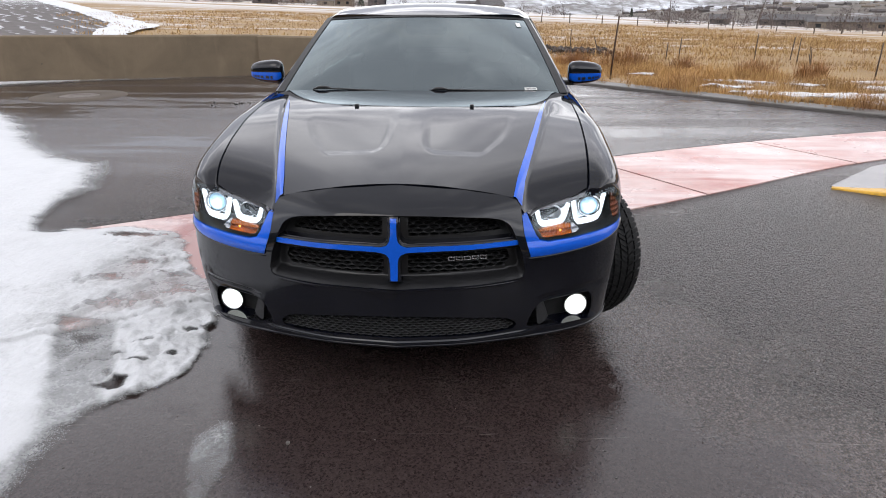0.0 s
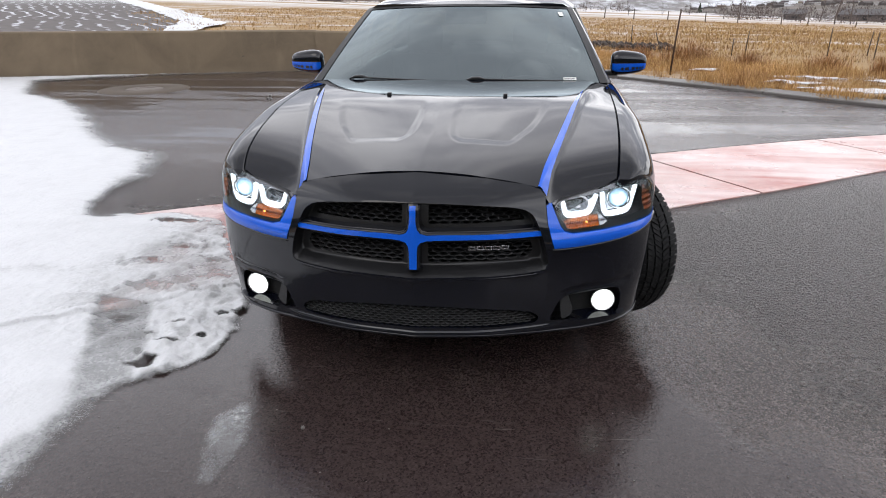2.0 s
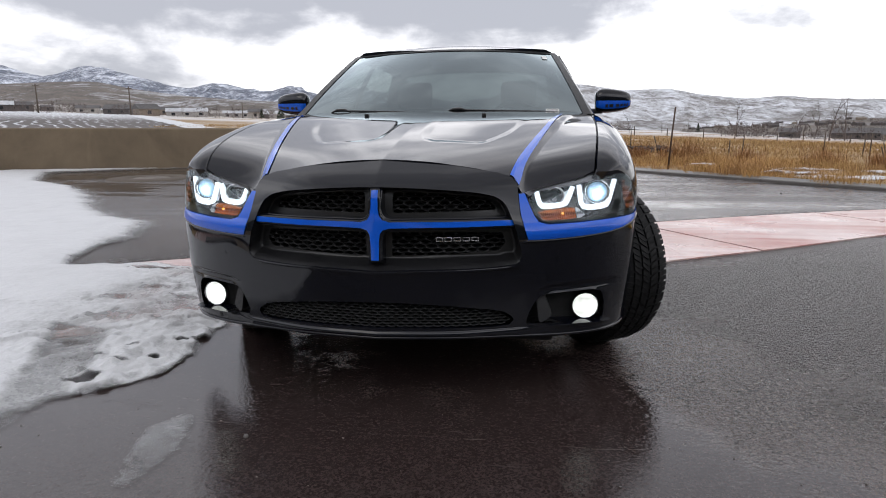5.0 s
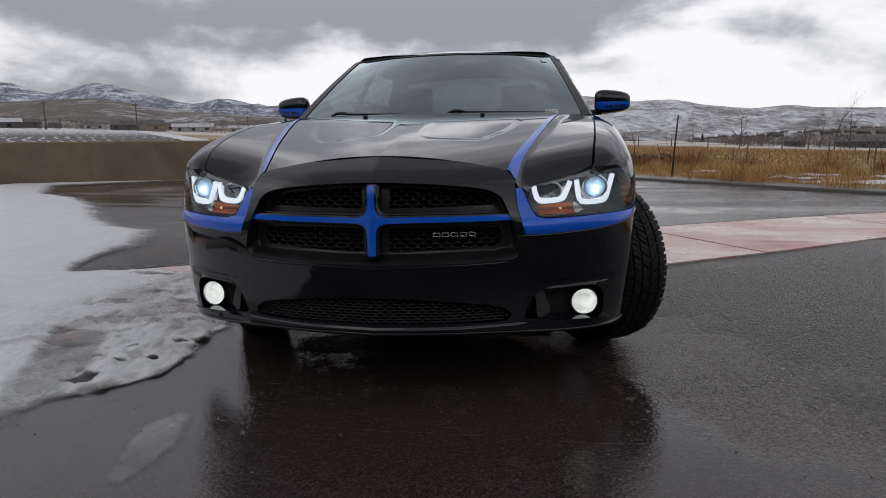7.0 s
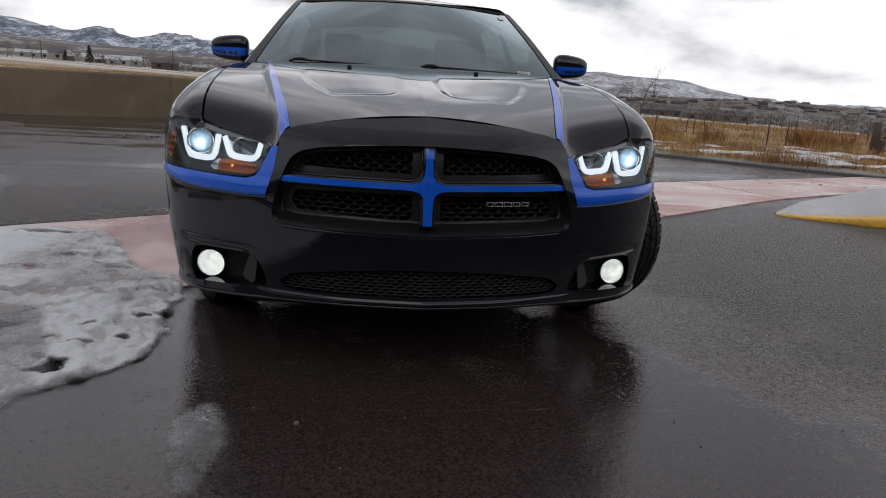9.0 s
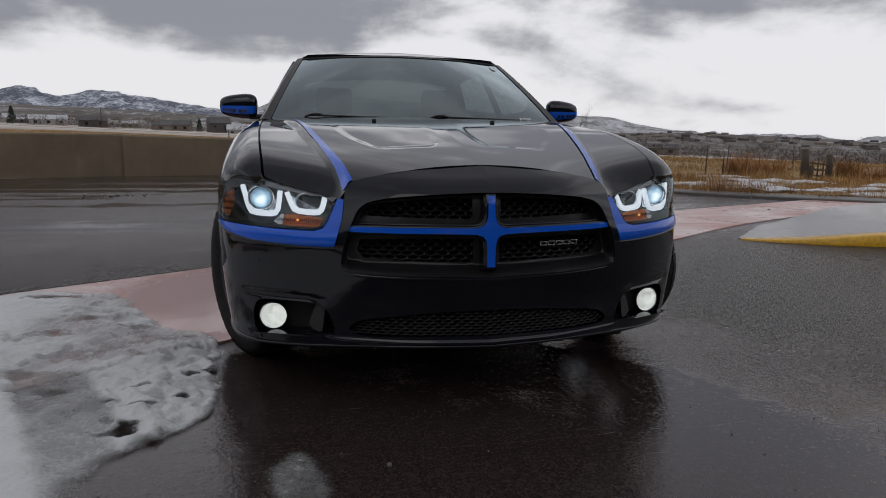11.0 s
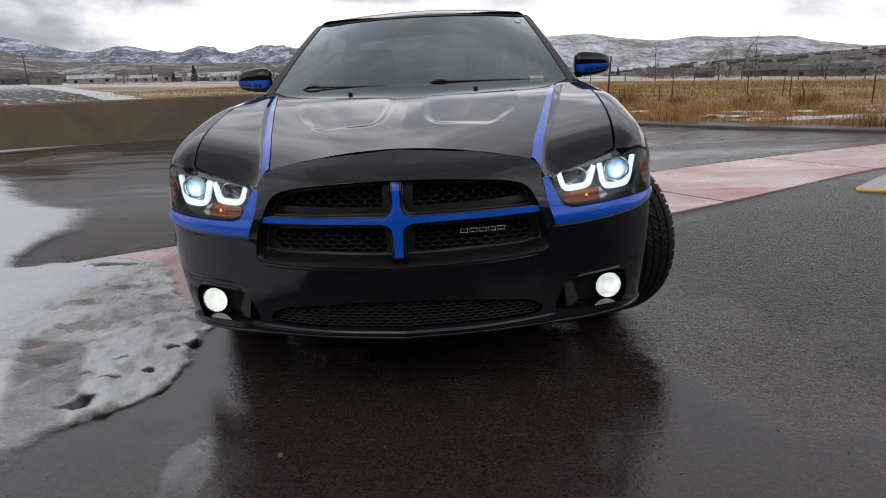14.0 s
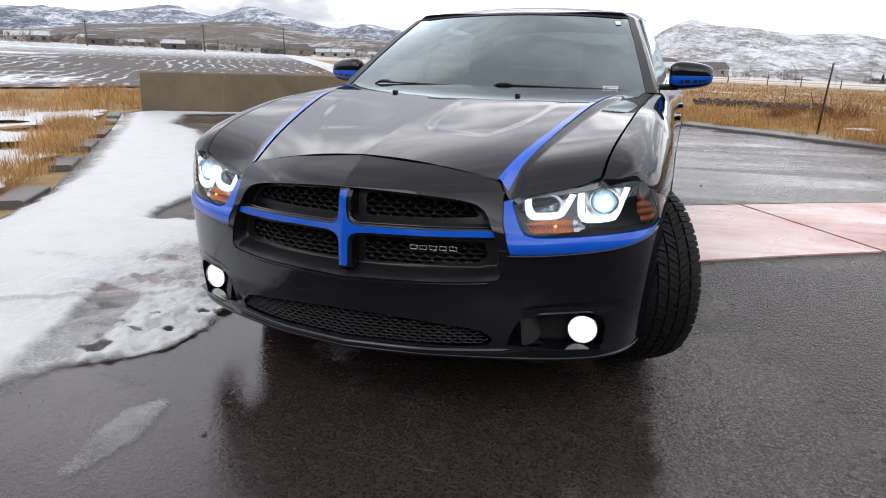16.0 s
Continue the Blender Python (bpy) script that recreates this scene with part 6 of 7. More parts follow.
part("dashboard", surface(dash, 24, 14, (0, 0.0, -0.35)), TRIM, car)
wheel_ring = bmesh.new()
m = Matrix.Translation((0.40, 2.12, 0.96)) @ pose(0, 0, 0, 65, 0, 0)
pts = [m @ Vector((0.185 * math.cos(2 * math.pi * i / 32), 0.185 * math.sin(2 * math.pi * i / 32), 0)) for i in range(33)]
part("steering_wheel", tube(wheel_ring, pts, 0.015, 8), TRIM, car)
for sign in (1, -1):
    seat = part("front_seat", box(bmesh.new(), sign * 0.40 - 0.25, sign * 0.40 + 0.25, 2.25, 2.80, 0.40, 0.58, 0.06), CLOTH, car)
    back = box(bmesh.new(), -0.25, 0.25, -0.07, 0.07, 0.0, 0.60, 0.06)
    bmesh.ops.transform(back, matrix=Matrix.Translation((sign * 0.40, 2.78, 0.52)) @ pose(0, 0, 0, -16, 0, 0), verts=back.verts)
    part("backrest", back, CLOTH, seat)
    head = box(bmesh.new(), -0.135, 0.135, -0.05, 0.05, 0.0, 0.20, 0.045)
    bmesh.ops.transform(head, matrix=Matrix.Translation((sign * 0.40, 2.95, 1.11)) @ pose(0, 0, 0, -10, 0, 0), verts=head.verts)
    part("headrest", head, CLOTH, seat)
bench = part("rear_seat", box(bmesh.new(), -0.68, 0.68, 3.25, 3.75, 0.42, 0.58, 0.06), CLOTH, car)
back = box(bmesh.new(), -0.68, 0.68, 3.76, 3.92, 0.5, 1.03, 0.06)
part("backrest", back, CLOTH, bench)
for x in (-0.42, 0.42):
    part("headrest", box(bmesh.new(), x - 0.13, x + 0.13, 3.80, 3.90, 1.02, 1.14, 0.04), CLOTH, bench)
part("rear_view_mirror", box(bmesh.new(), -0.13, 0.13, 2.02, 2.06, 1.34, 1.41, 0.025), TRIM, car)
visor = surface(lambda u, v: ws((2 * u - 1) * 0.20, 0.99 - 0.16 * v * math.sqrt(max(0.0, 1 - (2 * u - 1) ** 4))) + Vector((0, 0.004, -0.004)), 16, 6, (0, 0.004, 0))
part("sensor_cover", visor, TRIM, car, "dark rounded patch at the windshield's head")
part("headliner", surface(lambda u, v: roof_at(0.04 + 0.92 * u, 0.04 + 0.92 * v) + Vector((0, 0, -0.035)), 10, 10), CLOTH, car)


# ---- beyond the lot ----
def polar(az, d, x0=0.2, y0=-2.1):
    a = radians(az)
    return x0 + d * math.sin(a), y0 + d * math.cos(a)


def ridge(name, label, crest, near, far, material, rough, seed, fall=1.6):
    """A range of hills: crest is a list of bearings and rises in degrees, seen from the lot."""
    rise = pchip([c[0] for c in crest], [c[1] for c in crest])
    lo, hi = crest[0][0], crest[-1][0]
    n, m = 220, 26

    def at(u, v):
        az = lo + (hi - lo) * u
        d = near + (far - near) * v
        x, y = polar(az, d)
        x1, y1 = polar(az, far)
        foot, top = land(*polar(az, near)) - 0.5, 1.2 + far * math.tan(radians(rise(az)))
        p = Vector((x / far * 14, y / far * 14, seed))
        bumps = noise.fractal(p, 0.8, 2.1, 6) * rough * math.sin(math.pi * min(1, v * 1.02)) ** 0.8
        fine = noise.noise(p * 9) * rough * 0.06
        return Vector((x, y, foot + (top - foot) * v ** fall + bumps + fine))
    tagged(part(name, surface(at, n, m), material), label, "hills", kind="structure")
    return lambda az, v: at((az - lo) / (hi - lo), v)


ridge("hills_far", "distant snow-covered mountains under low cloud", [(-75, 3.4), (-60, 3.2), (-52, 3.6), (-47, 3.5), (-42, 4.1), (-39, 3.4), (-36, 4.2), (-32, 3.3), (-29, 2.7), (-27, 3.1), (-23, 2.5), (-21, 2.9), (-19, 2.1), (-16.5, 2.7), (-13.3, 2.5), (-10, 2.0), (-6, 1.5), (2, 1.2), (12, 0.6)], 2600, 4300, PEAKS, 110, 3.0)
left_slope = ridge("hills_left", "broad brown hill with thin snow", [(-80, 2.0), (-60, 2.1), (-53, 2.0), (-46, 2.6), (-42, 2.75), (-36, 3.05), (-33, 2.55), (-28.4, 2.0), (-22.6, 1.65), (-15, 1.4), (-8, 1.1), (0, 0.6), (6, 0.2)], 420, 1500, HILL, 9, 11.0)
ridge("hills_right", "snow-dusted hills above white fields", [(-9, 0.6), (-5, 1.5), (-3.4, 2.1), (-1.7, 3.1), (-0.3, 3.55), (1.6, 3.1), (4, 2.9), (5.5, 2.65), (7.5, 2.4), (10.4, 2.45), (13, 2.0), (17, 1.6), (19, 1.75), (21.5, 1.5), (25.6, 1.35), (28, 0.8), (30.7, 0.35), (34.7, -0.2), (41, -0.7), (55, -1.2)], 330, 2300, SNOWY, 22, 23.0, 2.2)
town_slope = ridge("hills_town", "low brown slope with scattered houses", [(12, -0.75), (17, -0.50), (23, -0.10), (30, 0.10), (36, 0.0), (42, -0.25), (55, -0.8), (75, -1.5)], 240, 650, HILL, 2.0, 31.0, 1.0)

# added out of view, to darken what the car's nose and asphalt reflect
ridge("unseen_slope_behind", "unseen dark slope added behind to darken the car's reflections", [(85, 1.0), (105, 8.0), (140, 17.0), (180, 20.0), (220, 17.0), (255, 8.0), (275, 1.0)], 45, 110, NEEDLE, 3.0, 41.0, 0.9)

# ploughed field behind the barrier, with a strip of snow at its edge
field = sheet([(-24, 13), (-19.5, 20), (-15.5, 27), (-19.2, 36.6), (-52, 84), (-150, 230), (-300, 190), (-120, 40)], [], lambda x, y: (x, y, land(x, y) + 0.05), 5.0)
tagged(part("field", field, FIELD), "ploughed dark field striped with snow", "field", kind="structure")
strip = sheet(wavy([(-11.8, 18.5), (-15.0, 27), (-17.4, 36), (-50, 84), (-150, 232), (-154, 228), (-54, 84), (-20.4, 36.5), (-16.5, 27), (-12.7, 18.3)], 0.5, 1.5), [], lambda x, y: (x, y, land(x, y) + 0.10), 1.5)
tagged(covered(part("snow_strip", strip, SNOW), lambda x, y: 1.0), "long strip of snow along the field", "snow", kind="stuff")
verge = wavy([(-11.4, 9.6), (-9.0, 7.1), (-7.1, 5.0), (-5.0, 2.5), (-4.2, 0.8), (-4.0, -3), (-4.2, -9), (-9, -9.5), (-11, -3), (-13, 5), (-13.5, 10.5)], 0.25, 0.3)
holes = []
for cx, cy, r in ((-5.6, 2.4, 0.35), (-7.4, 4.4, 0.45), (-9.3, 6.2, 0.5), (-6.6, 1.6, 0.5), (-8.8, 3.4, 0.6), (-11, 6.6, 0.6)):
    holes.append(wavy([(cx + r * math.cos(a) * 1.3, cy + r * math.sin(a)) for a in [2 * math.pi * i / 14 for i in range(14)]], 0.12, 0.15))
part_verge = sheet(verge, holes, lambda x, y: (x, y, 0.05 + 0.05 * noise.noise(Vector((x * 0.9, y * 0.9, 2)))), 0.22)
tagged(covered(part("snow", part_verge, SNOW), lambda x, y: 1.0), "snow lying on the grass verge", "snow", kind="stuff")

PATCHES = ((5.0, 10.2, 0.6, 0.25), (5.6, 11.0, 0.7, 0.25), (6.0, 9.0, 0.9, 0.38), (7.2, 8.7, 1.1, 0.42), (8.6, 9.4, 1.1, 0.40), (7.6, 7.6, 0.8, 0.30), (9.2, 7.3, 1.1, 0.42), (8.2, 10.9, 1.0, 0.25), (10.6, 8.0, 1.1, 0.45), (11.2, 6.4, 1.2, 0.40), (6.8, 10.5, 0.6, 0.22), (9.8, 10.6, 0.8, 0.25), (4.2, 12.4, 0.5, 0.2), (12.4, 7.4, 1.0, 0.4), (6.9, 8.0, 0.7, 0.25), (5.3, 9.5, 0.5, 0.2), (7.9, 9.9, 0.8, 0.3), (8.6, 6.5, 0.8, 0.28), (10.2, 5.7, 0.9, 0.3))
for cx, cy, rx, ry in PATCHES:
    patch_line = wavy([(cx + rx * math.cos(a), cy + ry * math.sin(a) - 0.35 * rx * math.cos(a)) for a in [2 * math.pi * j / 20 for j in range(20)]], 0.16, 0.12)
    depth_here = depth_in(patch_line, 0.06, 0.3)
    lump = sheet(patch_line, [], lambda x, y: (x, y, 0.060 + min(0.06, 0.25 * max(0, depth_here(x, y))) + 0.028 * noise.noise(Vector((x * 3.2, y * 4.2, 6)))), 0.075)
    tagged(covered(part("snow_patch", lump, SNOW), lambda x, y: 0.15 + 1.05 * smooth01(-0.03, 0.17, depth_here(x, y) + 0.17 * noise.noise(Vector((x * 2.6, y * 3.4, 1))) + 0.08 * noise.noise(Vector((x * 8, y * 10, 4))))), "thin patch of old snow in the grass", "snow", "snow patches", "stuff")


def grass(name, label, spots, tall, blades_each, spread, width, seed, material=STRAW):
    """Many tapering bent blades, in tufts, as one mesh."""
    rng = np.random.default_rng(seed)
    verts, faces = [], []
    for x, y, z, size in spots:
        for _ in range(blades_each):
            a, r = rng.uniform(0, 2 * math.pi), spread * math.sqrt(rng.uniform())
            bx, by = x + r * math.cos(a), y + r * math.sin(a)
            h = tall * size * rng.uniform(0.30, 1.25) * (0.6 + 0.4 * rng.uniform())
            lean, way = h * rng.uniform(0.08, 1.0), rng.uniform(0, 2 * math.pi)
            lx, ly = lean * math.cos(way), lean * math.sin(way)
            wx, wy = width * math.sin(way) / 2, -width * math.cos(way) / 2
            k = len(verts)
            verts += [(bx - wx, by - wy, z), (bx + wx, by + wy, z), (bx + lx * 0.4 + wx * 0.8, by + ly * 0.4 + wy * 0.8, z + h * 0.6), (bx + lx * 0.4 - wx * 0.8, by + ly * 0.4 - wy * 0.8, z + h * 0.6), (bx + lx, by + ly, z + h)]
            faces += [(k, k + 1, k + 2, k + 3), (k + 3, k + 2, k + 4)]
    me = bpy.data.meshes.new(name)
    me.from_pydata(verts, [], faces)
    me.materials.append(material)
    return tagged(new(name, me), label, "grass", kind="stuff")


def clumps(n, area, keep, seed, base=0.05):
    """Tuft places: random in a box, kept where the test says so and where a slow noise is high."""
    rng = np.random.default_rng(seed)
    out = []
    while len(out) < n:
        x, y = rng.uniform(area[0], area[1]), rng.uniform(area[2], area[3])
        k = noise.noise(Vector((x * 0.55, y * 0.55, seed)))
        k = 0.65 * k + 0.55 * noise.noise(Vector((x * 1.5, y * 1.5, seed + 9)))
        if keep(x, y) and k > rng.uniform(-0.45, 0.38):
            out.append((x, y, land(x, y) + base - 0.02, 0.65 + 0.95 * max(-0.4, k) + rng.uniform(-0.15, 0.25)))
    return out


right_edge = pchip([p[0] for p in KERB_R], [p[1] for p in KERB_R])


def off_right(x, y):
    if any(((x - cx) / (rx * 1.0)) ** 2 + ((y - cy + 0.28 + 0.35 * (x - cx)) / (ry + 0.32)) ** 2 < 0.52 + 1.0 * noise.noise(Vector((x * 2.0, y * 2.4, 7))) for cx, cy, rx, ry in PATCHES):
        return False
    return x > 0.3 and y > right_edge(x) + 0.26 + 0.22 * noise.noise(Vector((x * 1.7, y * 1.7, 3)))


grass("verge_grass", "tall dry tan grass along the kerb", clumps(2600, (0.4, 16, 4.5, 18), lambda x, y: off_right(x, y) and y < right_edge(x) + 6.0, 5), 0.27, 26, 0.15, 0.0062, 1)
grass("meadow_grass", "dry tan meadow grass", clumps(5200, (-4, 34, 12, 34), lambda x, y: off_right(max(x, 0.4), y) and y > right_edge(max(x, 0.4)) + 3.5 and y > 13.6, 6), 0.15, 14, 0.30, 0.012, 2, PALE)
grass("far_grass", "dry tan grass beyond the barrier", clumps(6000, (-30, 40, 18, 90), lambda x, y: x > -13 - 0.62 * (y - 20), 7), 0.20, 8, 0.7, 0.040, 3, PALE)
through_snow = []
for cx, cy, rx, ry in PATCHES:
    for _ in range(11):
        dx = random.uniform(-0.95, 0.95) * rx
        through_snow.append((cx + dx, cy - 0.35 * dx + random.uniform(-1.1, 1.0) * ry, 0.03, random.uniform(0.55, 1.05)))
grass("verge_grass", "dry tufts standing through the snow patches", through_snow, 0.24, 30, 0.13, 0.0062, 11)
bush_spots = ((4.15, 14.6, 1.25), (3.0, 15.2, 0.8), (6.6, 12.7, 0.85), (9.9, 12.4, 1.2), (10.6, 12.0, 1.0), (7.6, 12.2, 0.8), (12.2, 11.3, 1.0), (5.3, 13.6, 0.75), (11.4, 9.6, 0.8), (13.5, 10.0, 1.0))
for x, y, size in bush_spots:
    spots = [(x + random.gauss(0, 0.20) * size, y + random.gauss(0, 0.18) * size, land(x, y), size * random.uniform(0.6, 1.0)) for _ in range(14)]
    grass("dry_bush", "low russet weed bush standing in the dry grass", spots, 0.62, 60, 0.12, 0.0085, int(40 + 10 * x), RUSSET)
tufts = []
for i in range(64):
    k = random.random()
    x, y = -4.62 - 4.9 * k + random.uniform(-0.60, 0.20), 2.35 + 5.3 * k + random.uniform(-0.35, 0.15)
    tufts.append((x, y, 0.06, random.uniform(0.6, 1.15)))
grass("kerb_grass", "dry tan tufts growing over the broken kerb", tufts, 0.21, 120, 0.24, 0.0045, 4)
grass("verge_grass", "dry tan grass beside the snowy verge", clumps(900, (-19, -8.0, 3.5, 17), lambda x, y: y > 8.2 - 0.62 * (x + 11) * -1 - 0.2 and not (x > -11.3 and y < 13.2), 8), 0.40, 24, 0.22, 0.008, 5)
grass("verge_grass", "sparse dry stalks poking through the snow", clumps(160, (-11, -4.6, -1, 8), lambda x, y: y < 2.2 - 1.05 * (x + 4.6), 9), 0.24, 12, 0.16, 0.0045, 6)


# fence posts and an old gate
def fence_post(x, y, top, r, lean, material, label):
    bm = tube(bmesh.new(), [(x, y, land(x, y) - 0.05), (x + lean * 0.5 * top, y, land(x, y) + top * 0.55), (x + lean * top, y, land(x, y) + top)], [r, r * 0.95, r * 0.8], 8)
    tagged(part("fence_post", bm, material), label, "fence post", "fence posts")


for x, y, top, r, lean in ((3.35, 12.3, 1.28, 0.020, 0.06), ):
    fence_post(x, y, top, r, lean, RUST, "tall thin rusty steel fence post")
for x, y, top, lean in ((6.4, 17.6, 0.62, 0.05), (4.25, 18.5, 0.55, -0.3), (5.95, 17.3, 0.45, 0.03), (8.45, 17.3, 0.72, 0.02), (9.6, 17.6, 0.62, 0.08), (9.8, 16.75, 0.4, -0.25), (3.9, 22.0, 0.65, 0.0), (8.96, 12.3, 0.75, 0.02), (9.5, 12.4, 0.58, 0.02), (9.13, 16.2, 0.65, 0.02), (8.4, 13.9, 0.4, -0.3), (12.5, 16.5, 0.7, 0.03), (14.5, 16.0, 0.7, -0.02)):
    fence_post(x, y, top, 0.017, lean, POST, "short weathered wooden fence post")
for i in range(24):
    x = -12 + i * 4.4 + random.uniform(-0.8, 0.8)
    y = 96 + random.uniform(-2, 2) - 0.5 * i
    fence_post(x, y, 1.2 + random.uniform(-0.25, 0.25), 0.07, random.uniform(-0.08, 0.08), POST, "dark wooden fence post in the meadow")
gate = thing("gate", "old dark wooden gate panel between posts", "gate", (10.1, 10.2, 0))
for x, y, top, r in ((9.82, 10.05, 0.72, 0.085), (10.75, 10.4, 0.60, 0.07)):
    part("gate_post", tube(bmesh.new(), [(x, y, -0.05), (x + 0.01, y, top * 0.6), (x - 0.02, y, top)], [r, r, r * 0.92], 10), POST, gate)
for z in (0.14, 0.27, 0.40):
    part("rail", tube(bmesh.new(), [(10.05, 10.15, z + 0.02), (10.72, 10.38, z - 0.03)], 0.018, 6), POST, gate)
for k in (0.1, 0.4, 0.7):
    part("slat", tube(bmesh.new(), [(10.05 + 0.67 * k, 10.14 + 0.23 * k, 0.02), (10.05 + 0.67 * k, 10.14 + 0.23 * k, 0.47)], 0.016, 6), POST, gate)
part("brace", tube(bmesh.new(), [(9.98, 10.08, 0.05), (10.02, 10.1, 0.36)], [0.09, 0.07], 8), POST, gate)

# riprap
rocks = bmesh.new()
for i in range(320):
    x, y = random.uniform(1.2, 4.6), 0
    y = 17.9 + random.uniform(0, 1.6) + (4.6 - x) * 0.7
    r = random.uniform(0.04, 0.11)
    got = bmesh.ops.create_icosphere(rocks, subdivisions=1, radius=r, matrix=Matrix.Translation((x, y, land(x, y) + 0.03 + 0.14 * random.random())) @ pose(0, 0, 0, random.uniform(0, 90), random.uniform(0, 90), 0) @ Matrix.Diagonal((1, 0.75, 0.6, 1)))
    for v in got["verts"]:
        v.co += Vector((random.uniform(-1, 1), random.uniform(-1, 1), random.uniform(-1, 1))) * r * 0.18
tagged(part("rock_pile", rocks, ROCK, smooth=False), "dark broken rocks along a ditch", "rocks", kind="stuff")


# bushes far off: clouds of short crossing twigs
def bushes(name, label, spots, seed):
    rng = np.random.default_rng(seed)
    verts, faces = [], []
    for x, y, z, wide, tall in spots:
        n = 70
        a, r, h = rng.uniform(0, 2 * math.pi, n), wide * np.sqrt(rng.uniform(0, 1, n)), rng.uniform(0, 1, n) ** 0.8
        c = np.stack((x + r * np.cos(a) * (1 - 0.45 * h), y + r * np.sin(a) * (1 - 0.45 * h), z - 0.2 + tall * h), 1)
        way = np.stack((rng.uniform(-0.5, 0.5, n), rng.uniform(-0.5, 0.5, n), rng.uniform(0.3, 1.0, n)), 1) * tall * 0.30
        side = np.stack((rng.uniform(-1, 1, n), rng.uniform(-1, 1, n), rng.uniform(-0.3, 0.3, n)), 1) * tall * 0.035
        k = len(verts)
        for i in range(n):
            verts += [tuple(c[i] - side[i]), tuple(c[i] + side[i]), tuple(c[i] + way[i])]
            faces.append((k + 3 * i, k + 3 * i + 1, k + 3 * i + 2))
    me = bpy.data.meshes.new(name)
    me.from_pydata(verts, [], faces)
    me.materials.append(TWIG)
    tagged(new(name, me), label, "bushes", kind="stuff")


# trees
def bare_tree(height, seed):
    rng = random.Random(seed)
    trunk, crown = bmesh.new(), bmesh.new()

    def limb(bm, p, way, length, r, depth):
        pts, radii = [p], [r]
        for i in range(4):
            way = (way + Vector((rng.uniform(-1, 1), rng.uniform(-1, 1), rng.uniform(-0.2, 0.6))) * 0.11).normalized()
            p = p + way * length / 4
            pts.append(p)
            radii.append(r * (1 - 0.16 * (i + 1)))
        tube(bm, pts, radii, 5 if depth > 1 else 4, False)
        if depth:
            for _ in range(rng.randint(4, 6) if depth > 1 else 4):
                k = rng.randint(1, 4)
                side = (way + Vector((rng.uniform(-1, 1), rng.uniform(-1, 1), rng.uniform(-0.1, 0.5))) * 0.85).normalized()
                limb(crown, pts[k], side, length * rng.uniform(0.42, 0.7), radii[k] * 0.6, depth - 1)
    limb(trunk, Vector((0, 0, -0.3)), Vector((0, 0, 1)), height * 0.5, height * 0.011, 3)
    tree = thing("bare_tree", "leafless grey tree in the far meadow", "tree", (0, 0, 0), "bare trees")
    part("trunk", trunk, TWIG, tree)
    part("crown", crown, TWIG, tree, "fine bare twigs")
    return tree


kinds = [bare_tree(7.0, s) for s in (4, 9, 17)]
places = [(16.2, 132, 1.45), (22.6, 120, 1.5), (23.6, 128, 1.5), (21.6, 140, 1.4), (7.9, 140, 0.8), (28.3, 110, 0.85), (29.6, 118, 0.75), (20.4, 125, 0.9), (24.6, 150, 0.9), (26.4, 150, 0.7), (33, 150, 0.7), (12.5, 210, 0.8), (18.5, 230, 0.9), (-25.5, 190, 0.9), (-27, 200, 0.8), (-29.5, 240, 0.9), (-12, 260, 1.0), (-9.5, 250, 0.9), (-19, 270, 0.9), (36.5, 160, 0.8), (39, 170, 0.8), (10.5, 160, 0.6), (-35, 320, 0.9), (-44, 340, 0.9), (4.5, 180, 0.7)]
for i, (az, d, s) in enumerate(places):
    x, y = polar(az, d)
    if i < 3:
        kinds[i].matrix_basis = Matrix.Translation((x, y, land(x, y))) @ Matrix.Scale(s, 4)
    else:
        t = copy_thing(kinds[i % 3], Matrix())
        t.matrix_basis = Matrix.Translation((x, y, land(x, y))) @ pose(0, 0, 0, 0, 0, 47 * i) @ Matrix.Scale(s, 4)


def conifer(az, d, height):
    x, y = polar(az, d)
    z = land(x, y)
    tree = thing("conifer", "dark green conifer among far houses", "tree", (x, y, z), "conifers")
    part("trunk", tube(bmesh.new(), [(x, y, z - 0.2), (x, y, z + height * 0.9)], [0.16, 0.04], 6), TWIG, tree)
    rng = np.random.default_rng(int(abs(az) * 10))
    verts, faces = [], []
    for _ in range(900):
        k = rng.uniform(0.08, 1)
        r = height * 0.30 * (1 - k) ** 0.8 * math.sqrt(rng.uniform(0.15, 1))
        a = rng.uniform(0, 2 * math.pi)
        c = np.array((x + r * math.cos(a), y + r * math.sin(a), z + height * k))
        n = len(verts)
        verts += [tuple(c + rng.uniform(-1, 1, 3) * height * 0.055) for _ in range(3)]
        faces.append((n, n + 1, n + 2))
    me = bpy.data.meshes.new("crown")
    me.from_pydata(verts, [], faces)
    me.materials.append(NEEDLE)
    ob = new("crown", me)
    ob.parent, ob.matrix_parent_inverse = tree, Matrix.Translation((-x, -y, -z))


for az, d, h in ((-21.8, 250, 5.6), (-8.9, 300, 5.5), (-23.4, 290, 4.0), (13.2, 330, 4.0), (2.2, 330, 4.5)):
    conifer(az, d, h)

# a dark scrub belt at the meadow's far side, and bushes between the far houses
rng = random.Random(5)
for label, lo, hi, near, far, count, size in (("dark leafless scrub beyond the meadow", 15, 50, 130, 200, 330, 1.5), ("dark leafless bushes between the far houses", -62, 8, 200, 400, 420, 2.0)):
    spots = []
    for i in range(count):
        x, y = polar(rng.uniform(lo, hi), rng.uniform(near, far))
        tall = size * rng.choice((0.5, 0.7, 0.8, 1.0, 1.6))
        spots.append((x, y, land(x, y), tall * rng.uniform(0.6, 1.5), tall))
    bushes("scrub", label, spots, count)


